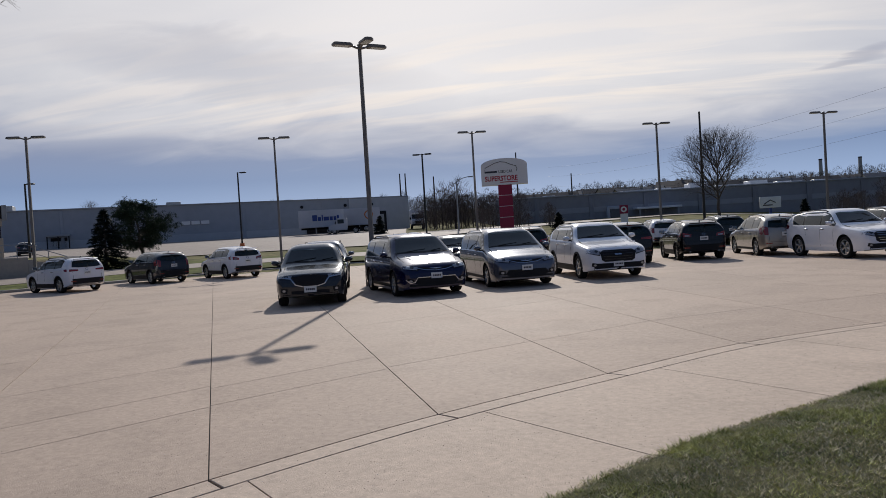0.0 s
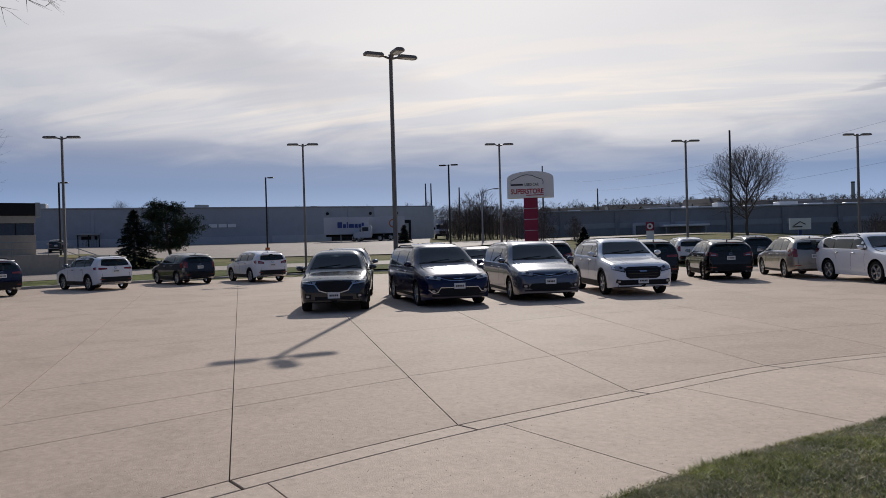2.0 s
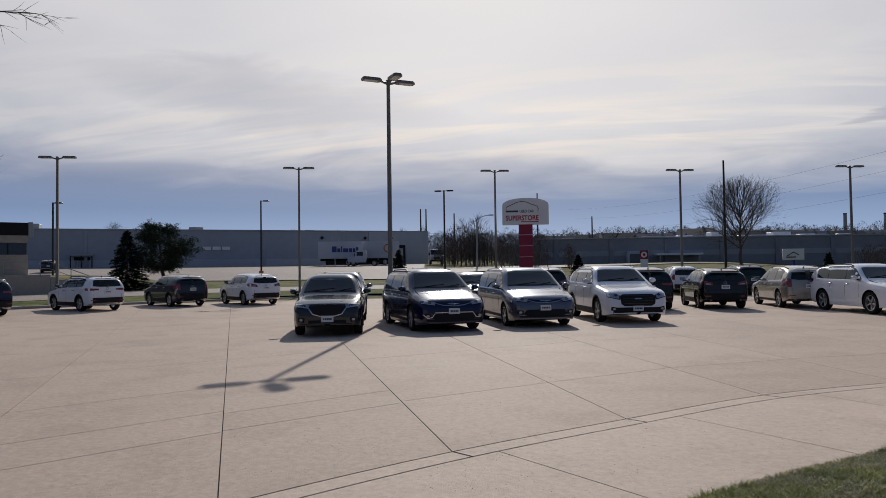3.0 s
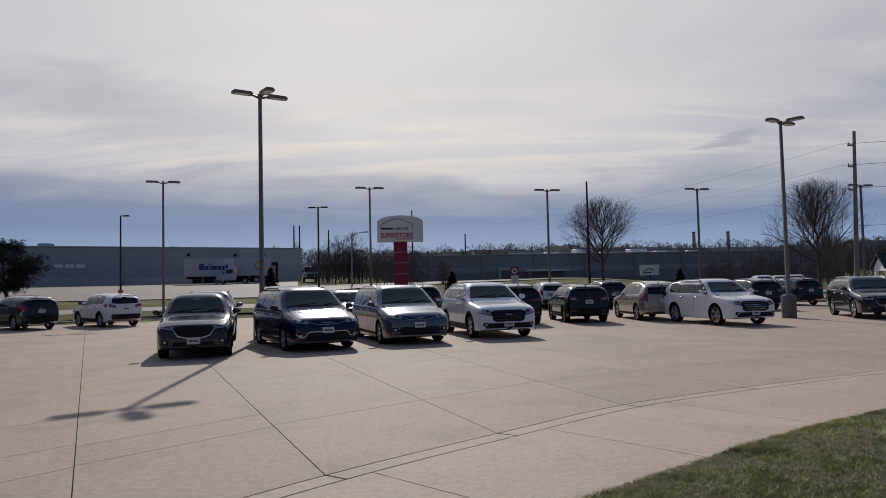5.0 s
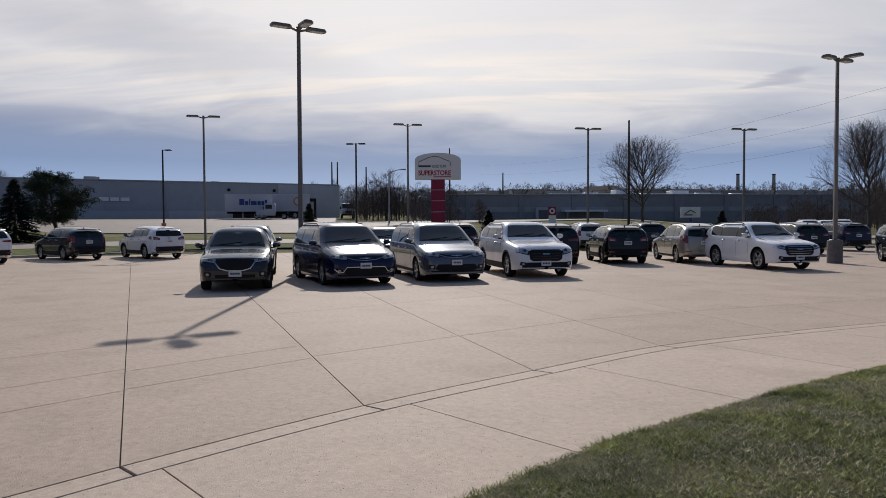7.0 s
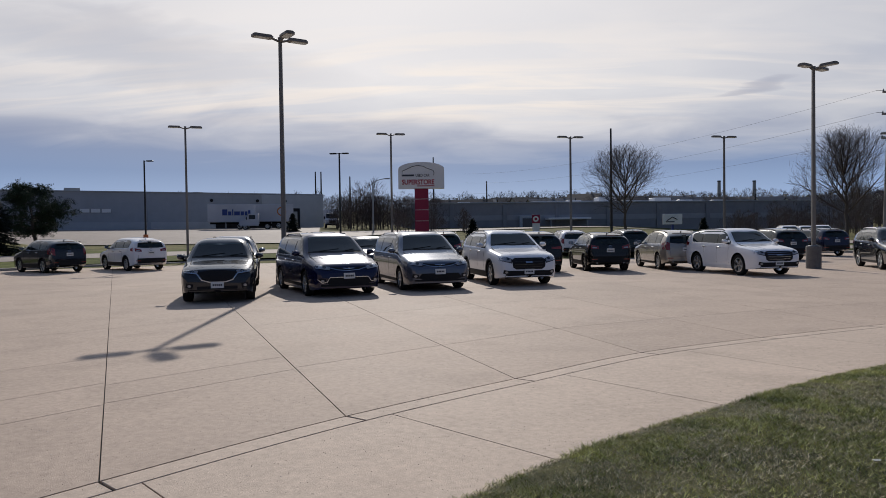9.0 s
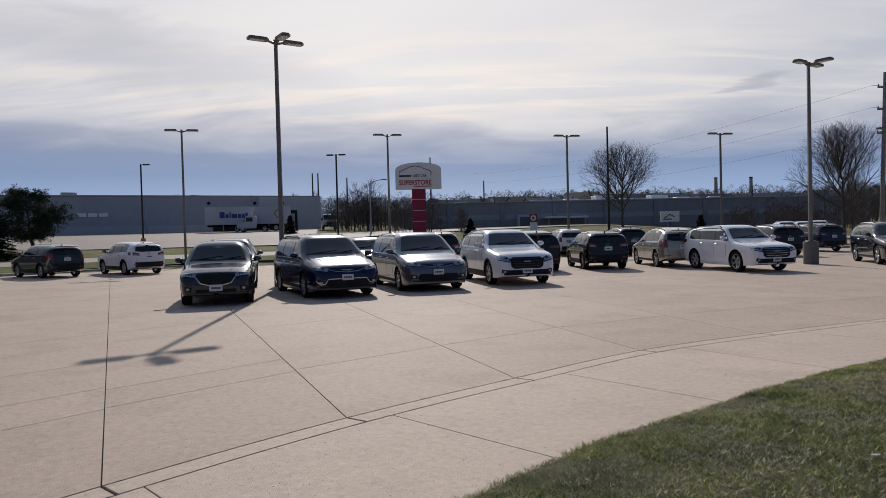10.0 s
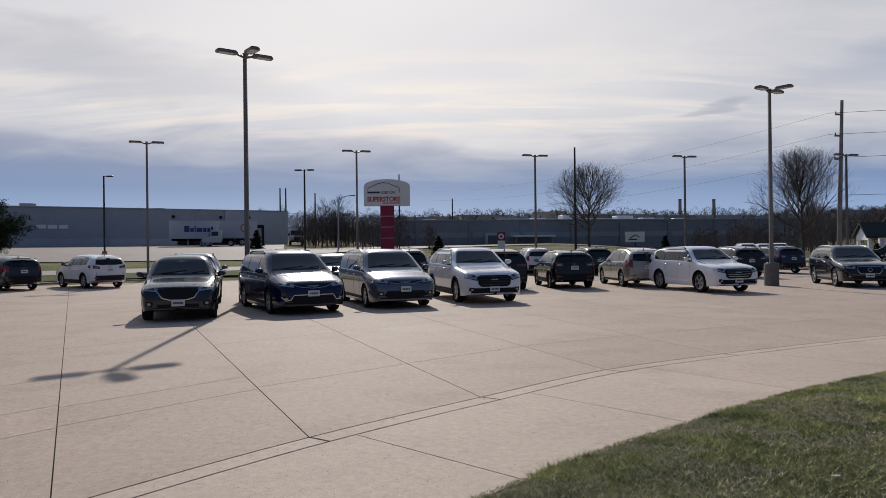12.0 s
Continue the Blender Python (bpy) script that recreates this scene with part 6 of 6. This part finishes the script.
def box_truck(x, y, yaw, label, cargo):
    g = land(x, y) + .08
    t = thing("truck", pose(x, y, g, 0, 0, yaw), label, "truck", "trucks")
    cab = bmesh.new()
    prof = [(-1.0, .55), (1.9, .55), (1.95, 1.35), (1.0, 1.55), (.55, 2.45), (-.8, 2.55), (-1.0, 2.4)]
    l = [cab.verts.new((px, -1.1, pz)) for px, pz in prof]
    r = [cab.verts.new((px, 1.1, pz)) for px, pz in prof]
    cab.faces.new(l)
    cab.faces.new(r[::-1])
    for i in range(len(l)):
        j = (i + 1) % len(l)
        cab.faces.new((l[j], l[i], r[i], r[j]))
    bmesh.ops.recalc_face_normals(cab, faces=cab.faces)
    bmesh.ops.bevel(cab, geom=cab.edges[:], offset=.06, segments=2, affect="EDGES")
    part("cab", cab, TRAILER, t)
    for s in (-1, 1):
        part("side_window", box(-.5, .5, s * 1.105 - .01, s * 1.105 + .01, 1.6, 2.25, bevel=.008), GLASS, t)
        part("mirror", box(.75, .85, s * 1.25 - .1, s * 1.25 + .1, 1.5, 1.95, bevel=.02), PLASTIC, t)
        part("headlight", box(1.9, 1.98, s * .75 - .2, s * .75 + .2, .8, 1.05, bevel=.02), LAMPGLASS, t)
    part("windshield", box(-.02, .02, -.95, .95, -.42, .42, bevel=.01), GLASS, t).matrix_local = Matrix.Translation((.79, 0, 2.02)) @ Matrix.Rotation(radians(-27), 4, "Y")
    part("bumper", box(1.9, 2.08, -1.1, 1.1, .45, .75, bevel=.04), PLASTIC, t)
    part("grille", box(1.93, 1.99, -.5, .5, .8, 1.25, bevel=.01), PLASTIC, t)
    if cargo:
        part("cargo_box", box(-6.0, -1.1, -1.2, 1.2, .9, 3.2, bevel=.04), TRAILER, t)
    part("chassis", box(-6.0 if cargo else -3.0, 1.6, -.45, .45, .55, .88), UNDER, t)
    for xx in (1.1, -4.2 if cargo else -2.3):
        for s in (-1, 1):
            me = wheel_meshes(.45, False, 7)
            wobj = new("wheel", me[0])
            wobj.parent = t
            wobj.matrix_local = Matrix.Translation((xx, s * .98, .45)) @ Matrix.Rotation(0 if s > 0 else math.pi, 4, "Z")
            rr = new("rim", me[1])
            rr.parent = wobj


box_truck(-37.0, 109.6, 195, "white tractor truck standing beside the trailers", False)
box_truck(-25.9, 116.5, -75, "white box truck at the store corner", True)


def mall_building():
    """The low store across the street, with its rooftop plant."""
    a, b = Vector((-12.0, 111.0)), Vector((66.0, 127.0))
    w = (b - a).normalized()
    yaw = math.degrees(math.atan2(w.y, w.x))
    L = (b - a).length
    g = 2.3
    t = thing("mall_building", pose(a.x, a.y, g, 0, 0, yaw), "wide low grey department store behind bare trees", "building")
    part("wall", box(0, L, 0, 60, -1.5, 3.9), MALLGREY, t, smooth=0)
    part("coping", box(-.1, L + .1, -.15, .4, 3.9, 4.1, bevel=.03), COPING, t, smooth=0)
    part("roof", box(.2, L - .2, .4, 59.8, 3.9, 3.96), WALLPALE, t, smooth=0)
    part("wall_band", box(.1, L - .1, -.05, -.003, 1.2, 2.0, bevel=.01), MALLBAND, t, "paler horizontal band", smooth=0)
    for k in range(9):
        x = 6 + k * 8.6
        part("pilaster", box(x, x + .7, -.2, -.06, -1.4, 3.7, bevel=.02), MALLGREY, t, smooth=0)
    ent = part("entrance", box(17.2, 20.4, -1.0, -.02, -1.2, 1.9, bevel=.05), WALLPALE, t, "pale framed entrance")
    part("glass_door", box(17.6, 20.0, -1.06, -1.0, -1.1, 1.5), DARKWIN, ent)
    part("tall_wall", box(26, 60, 22, 50, 3.95, 5.2), WALLPALE, t, "raised rear block", smooth=0)
    for x, d, s in ((30, 14, 1.0), (35, 12, 1.4), (41, 15, .9), (46, 13, 1.3), (52, 15, 1.0), (57, 12, .8), (10, 16, .9)):
        part("roof_unit", box(x, x + 2.4 * s, d, d + 2 * s, 3.95, 3.95 + 1.0 * s, bevel=.05), SIGNWHITE, t)
    part("canopy", box(21.5, 28.5, -2.2, -.02, 1.2, 1.5, bevel=.03), SIGNWHITE, t)
    for x in (22, 28):
        part("canopy_post", box(x - .1, x + .1, -2.0, -1.8, -1.5, 1.2), COPING, t)


mall_building()


def gable_prism(x0, x1, y0, y1, z0, z1, along_x, over=.35, thick=.18):
    """A pitched roof slab pair over a plan rectangle."""
    bm = bmesh.new()
    if along_x:
        ym = (y0 + y1) / 2
        sec = [(y0 - over, z0 - over * .6), (ym, z1), (y1 + over, z0 - over * .6), (y1 + over, z0 - over * .6 + thick), (ym, z1 + thick), (y0 - over, z0 - over * .6 + thick)]
        ends = [[bm.verts.new((x, y, z)) for y, z in sec] for x in (x0 - over, x1 + over)]
    else:
        xm = (x0 + x1) / 2
        sec = [(x0 - over, z0 - over * .6), (xm, z1), (x1 + over, z0 - over * .6), (x1 + over, z0 - over * .6 + thick), (xm, z1 + thick), (x0 - over, z0 - over * .6 + thick)]
        ends = [[bm.verts.new((x, y, z)) for x, z in sec] for y in (y0 - over, y1 + over)]
    for i in range(6):
        j = (i + 1) % 6
        bm.faces.new((ends[0][i], ends[0][j], ends[1][j], ends[1][i]))
    for e in ends:
        bm.faces.new((e[0], e[1], e[4], e[5]))
        bm.faces.new((e[1], e[2], e[3], e[4]))
    bmesh.ops.recalc_face_normals(bm, faces=bm.faces)
    return bm


def gable_wall(x0, x1, y0, y1, z0, z1, peak, along_x):
    bm = box(x0, x1, y0, y1, z0, z1)
    if along_x:
        for x in (x0, x1):
            bm.faces.new([bm.verts.new(p) for p in ((x, y0, z1), (x, y1, z1), (x, (y0 + y1) / 2, peak))])
    else:
        for y in (y0, y1):
            bm.faces.new([bm.verts.new(p) for p in ((x0, y, z1), (x1, y, z1), ((x0 + x1) / 2, y, peak))])
    return bm


def window_on(parent, x, y, w, z0, z1, facing="y", mat=None):
    d = .06
    if facing == "y":
        fr = part("window", box(x - w / 2, x + w / 2, y - d, y + .02, z0, z1, bevel=.015), SIGNWHITE, parent)
        part("pane", box(x - w / 2 + .07, x + w / 2 - .07, y - d - .012, y - d, z0 + .07, z1 - .07), mat or DARKWIN, fr)
    else:
        fr = part("window", box(x - d, x + .02, y - w / 2, y + w / 2, z0, z1, bevel=.015), SIGNWHITE, parent)
        part("pane", box(x - d - .012, x - d, y - w / 2 + .07, y + w / 2 - .07, z0 + .07, z1 - .07), mat or DARKWIN, fr)


GREYSHINGLE = material("grey_weathered_shingle", (.20, .20, .21), .9, vary=.2, scale=.8, fine=8, bump=.4, bump_scale=12)


def church():
    """White gabled chapel with a dark roof, a porch to the west and a steeple."""
    g = land(49, 76)
    t = thing("church", pose(47.9, 77.5, g, 0, 0, -7), "white lap-sided chapel with dark roof and steeple", "building")
    # local x along the ridge, to the right of the west gable; local y away from the viewer
    part("wall", gable_wall(0, 34, -4.6, 4.6, -.6, 2.75, 5.6, True), SIDING, t, "white lap siding", smooth=0)
    part("roof", gable_prism(0, 34, -4.6, 4.6, 2.75, 5.6, True), SHINGLE, t, "dark green shingle roof", smooth=0)
    for k in range(14):
        part("siding_board", box(-.02, 34, -4.63, -4.6, -.5 + k * .23, -.5 + k * .23 + .03), SIDING, t, smooth=0)
    part("cross_wing", gable_wall(1.1, 15.0, -8.0, -4.65, -.6, 2.9, 5.1, False), SIDING, t, "gabled side wing", smooth=0)
    part("wing_roof", gable_prism(1.1, 15.0, -8.0, -1.0, 2.9, 5.1, False), GREYSHINGLE, t, smooth=0)
    window_on(t, 4.4, -8.0, .8, .2, 1.7)
    for x in (7.0, 9.3, 12.0):
        for s in (-.42, .42):
            window_on(t, x + s, -8.0, .8, .5, 1.5)
    for x in (18, 24, 28, 31):
        window_on(t, x, -4.63, .85, .2, 1.9)
    # porch at the west end
    part("porch_wall", gable_wall(-2.2, -.05, -3.9, -1.0, -.6, 2.4, 3.7, True), SIDING, t, smooth=0)
    part("porch_roof", gable_prism(-4.6, -.35, -3.9, -1.0, 2.4, 3.7, True, over=.3), SHINGLE, t, smooth=0)
    part("porch_gable", gable_wall(-4.6, -4.4, -3.9, -1.0, 2.0, 2.4, 3.6, True), SIDING, t, smooth=0)
    for x, y in ((-4.4, -3.75), (-4.4, -1.15), (-3.2, -3.75)):
        part("porch_post", box(x - .16, x + .16, y - .14, y + .14, -.5, 2.1, bevel=.02), SIDING, t)
    part("porch_door", box(-1.7, -.8, -3.94, -3.88, -.4, 1.7, bevel=.02), DARKWIN, t)
    st = part("steeple_base", box(3.5, 4.4, -.45, .45, 5.0, 6.5, bevel=.03), SIDING, t, "white steeple base")
    part("steeple_tier", box(3.7, 4.2, -.25, .25, 6.5, 7.0, bevel=.02), SIDING, st)
    bm = bmesh.new()
    bmesh.ops.create_cone(bm, cap_ends=True, segments=8, radius1=.24, radius2=.02, depth=1.7)
    bmesh.ops.translate(bm, verts=bm.verts, vec=(3.95, 0, 7.85))
    part("spire", bm, COPING, st)
    part("chimney_pipe", tube([(2.2, -1.2, 4.6), (2.2, -1.2, 6.0), (2.6, -1.2, 6.0)], .08, 8), PLASTIC, t)


church()


def office():
    """Low tan office with a dark window band, its steps and rail."""
    t = thing("office_building", pose(-37.0, 40.9, 2.0, 0, 0, 47), "low tan office with dark ribbon windows", "building")
    # local -x runs to the far left from the seen corner, local -y faces the viewer
    part("wall", box(-26, 0, 0, 14, -1.6, 1.15, bevel=.02), TAN, t, "tan masonry wall", smooth=0)
    rib = part("window_band", box(-25.9, -.08, .10, 13.9, 1.15, 1.95), DARKWIN, t, "dark ribbon glazing", smooth=0)
    for k in range(9):
        part("mullion", box(-1.2 - k * 2.8, -1.13 - k * 2.8, .02, .10, 1.15, 1.95), PLASTIC, rib)
    part("spandrel", box(-26, 0, -.05, 14, 1.95, 2.45, bevel=.02), TAN, t, smooth=0)
    part("fascia", box(-26.05, .06, -.10, 14.1, 2.45, 3.30, bevel=.03), PLASTIC, t, "dark metal fascia", smooth=0)
    part("corner_trim", box(.0, .30, -.12, .4, 2.35, 3.34, bevel=.02), COPING, t, smooth=0)
    part("plinth", box(-26, 1.2, -1.4, -.02, -1.7, -.2, bevel=.03), TAN, t, smooth=0)
    for k in range(7):
        part("step", box(1.2 + k * .45, 1.2 + (k + 1) * .45, -1.4, .6, -2.0, -.38 - k * .19, bevel=.01), KERB, t)
    rail = [(-6, -1.45, .65), (1.1, -1.45, .65), (4.3, -1.45, -.65)]
    part("hand_rail", tube(rail, .03, 6), STEEL, t)
    part("hand_rail", tube([(x, y, z - .45) for x, y, z in rail], .02, 6), STEEL, t)
    for x, z in ((-5.5, .65), (-3.5, .65), (-1.5, .65), (.6, .65), (2.4, .1), (4.2, -.62)):
        part("rail_post", tube([(x, -1.45, z - 1.0), (x, -1.45, z)], .025, 6), STEEL, t)


office()


def retaining_wall():
    pts = [(-36.0, 46.5), (-41.0, 50.0), (-46.0, 52.0), (-52.0, 52.5)]
    bm = bmesh.new()
    for (x0, y0), (x1, y1) in zip(pts, pts[1:]):
        d = Vector((x1 - x0, y1 - y0)).normalized()
        nrm = Vector((-d.y, d.x)) * .2
        prism([(x0 - nrm.x, y0 - nrm.y), (x1 - nrm.x, y1 - nrm.y), (x1 + nrm.x, y1 + nrm.y), (x0 + nrm.x, y0 + nrm.y)][::1], land(x0, y0) - .6, land((x0 + x1) / 2, (y0 + y1) / 2) + .35, bm)
    bmesh.ops.recalc_face_normals(bm, faces=bm.faces)
    tagged(mesh_object("retaining_wall", bm, TAN, smooth=0), "low tan retaining wall along the bank", "wall", kind="structure")


retaining_wall()


# ---- the far hill: houses, chimneys ----
def house(x, y, w, d, h, yaw, wall_mat, roof_mat, label):
    g = land(x, y)
    t = thing("house", pose(x, y, g, 0, 0, yaw), label, "house", "hillside houses")
    part("wall", gable_wall(-w / 2, w / 2, -d / 2, d / 2, -1, h, h + d * .28, True), wall_mat, t, smooth=0)
    part("roof", gable_prism(-w / 2, w / 2, -d / 2, d / 2, h, h + d * .28, True), roof_mat, t, smooth=0)
    for k in (-.3, 0, .3):
        window_on(t, k * w, -d / 2, 1.1, h - 1.7, h - .5)
    part("chimney", box(w * .2, w * .2 + .7, -.4, .4, h, h + d * .28 + .9), TAN, t, smooth=0)


def hillside():
    rnd = random.Random(77)
    roofs = [material("brown_shingle", (.10, .085, .075), .9, vary=.2), material("grey_shingle", (.14, .14, .145), .9, vary=.2)]
    walls = [material("beige_siding", (.36, .33, .28), .8, vary=.1), material("cream_siding", (.50, .48, .44), .8, vary=.1), TAN]
    for k in range(34):
        a = -4 + 36 * (k + rnd.uniform(-.3, .3)) / 34
        r = rnd.uniform(235, 330)
        x, y = polar(r, a)
        house(x, y, rnd.uniform(10, 17), rnd.uniform(8, 10), rnd.uniform(3.0, 4.5), rnd.uniform(-25, 25), rnd.choice(walls), rnd.choice(roofs), "small pitched-roof house on the hill")
    for x, y, h in ((149.7, 477.3, 17.5), (169.7, 470.5, 17.0)):
        g = land(x, y)
        t = thing("chimney_stack", pose(x, y, g), "tall pale industrial chimney on the skyline", "chimney", "far chimneys")
        part("shaft", tube([(0, 0, -1), (0, 0, h)], [1.3, 1.0], 16), COPING, t)
        part("rim", tube([(0, 0, h - .2), (0, 0, h + .5)], 1.12, 16), PLASTIC, t)


hillside()


# ---- small things ----
def post_sign(x, y, w, h, z, label, face, post_mat, ring=False, post_h=None):
    g = land(x, y)
    t = thing("post_sign", pose(x, y, g, 0, 0, -8), label, "sign", "small signs")
    k = .42 if ring else .12
    part("post", box(-k, k, -.08, .08, -.1, z, bevel=.01), post_mat, t)
    fc = part("sign_face", box(-w / 2, w / 2, -.12, .12, z, z + h, bevel=.02), face, t)
    if ring:
        bm = lathe([(.16 * h, 0), (.34 * h, 0), (.34 * h, .02), (.16 * h, .02)], 18)
        for v in bm.verts:
            v.co = Vector((v.co.x, -.125 - v.co.y, v.co.z + z + h / 2))
        part("ring", bm, SIGNWHITE, fc)
    else:
        part("motif", tube([(-.3 * w, -.13, z + h * .35), (0, -.13, z + h * .7), (.25 * w, -.13, z + h * .45)], .05, 6), INK, fc)
        part("bar", box(-.35 * w, .1 * w, -.135, -.12, z + h * .2, z + h * .3), INK, fc)


post_sign(18.6, 72.8, 1.85, 1.05, 1.85, "white board sign on a blue post", SIGNWHITE, BLUEPOST)
post_sign(5.75, 84.9, .95, 1.0, 1.45, "square red sign with a pale ring on a pale post", SIGNRED, SIGNWHITE, ring=True)


def boulder(x, y, s, seed, label):
    rnd = random.Random(seed)
    bm = bmesh.new()
    bmesh.ops.create_icosphere(bm, subdivisions=3, radius=1)
    off = Vector((rnd.uniform(0, 50), rnd.uniform(0, 50), 0))
    for v in bm.verts:
        k = 1 + .28 * noise.noise(v.co * 1.3 + off) + .10 * noise.noise(v.co * 3.4 + off)
        v.co = Vector((v.co.x * s * 1.3 * k, v.co.y * s * k, max(-.1, v.co.z * s * .62 * k)))
    ob = mesh_object("boulder", bm, ROCK, smooth=30)
    ob.location = (x, y, land(x, y) + .12 + .1 * s)
    tagged(ob, label, "rock", "boulders")


boulder(35.0, 45.0, .42, 1, "grey landscape boulder on the verge")
boulder(35.9, 44.6, .50, 2, "large grey landscape boulder on the verge")
boulder(36.7, 44.1, .33, 3, "small grey landscape boulder on the verge")


def far_cars():
    src = [o for o in scene.objects if o.parent is None and o.get("category") == "car"]
    pale = [o for o in src if "white" in o["label"] or "beige" in o["label"]]
    dark = [o for o in src if "slate" in o["label"] or "dark" in o["label"]]
    for k, (a, r, yaw) in enumerate(((22.3, 85, -100), (23.4, 86, -96), (24.4, 85.5, -104), (31.5, 76, 150))):
        x, y = polar(r, a)
        c = copy_thing((pale if k != 3 else dark)[k % 2], pose(x, y, land(x, y) + .07, 0, 0, yaw))
        tagged(c, "car parked in the strip before the church", "car", "church cars")
    x, y = polar(100, -41)
    c = copy_thing(dark[0], pose(x, y, land(x, y), 0, 0, 128))
    tagged(c, "dark car standing beyond the grass bank", "car", "church cars")


far_cars()


lay_slabs()
lawn_near()
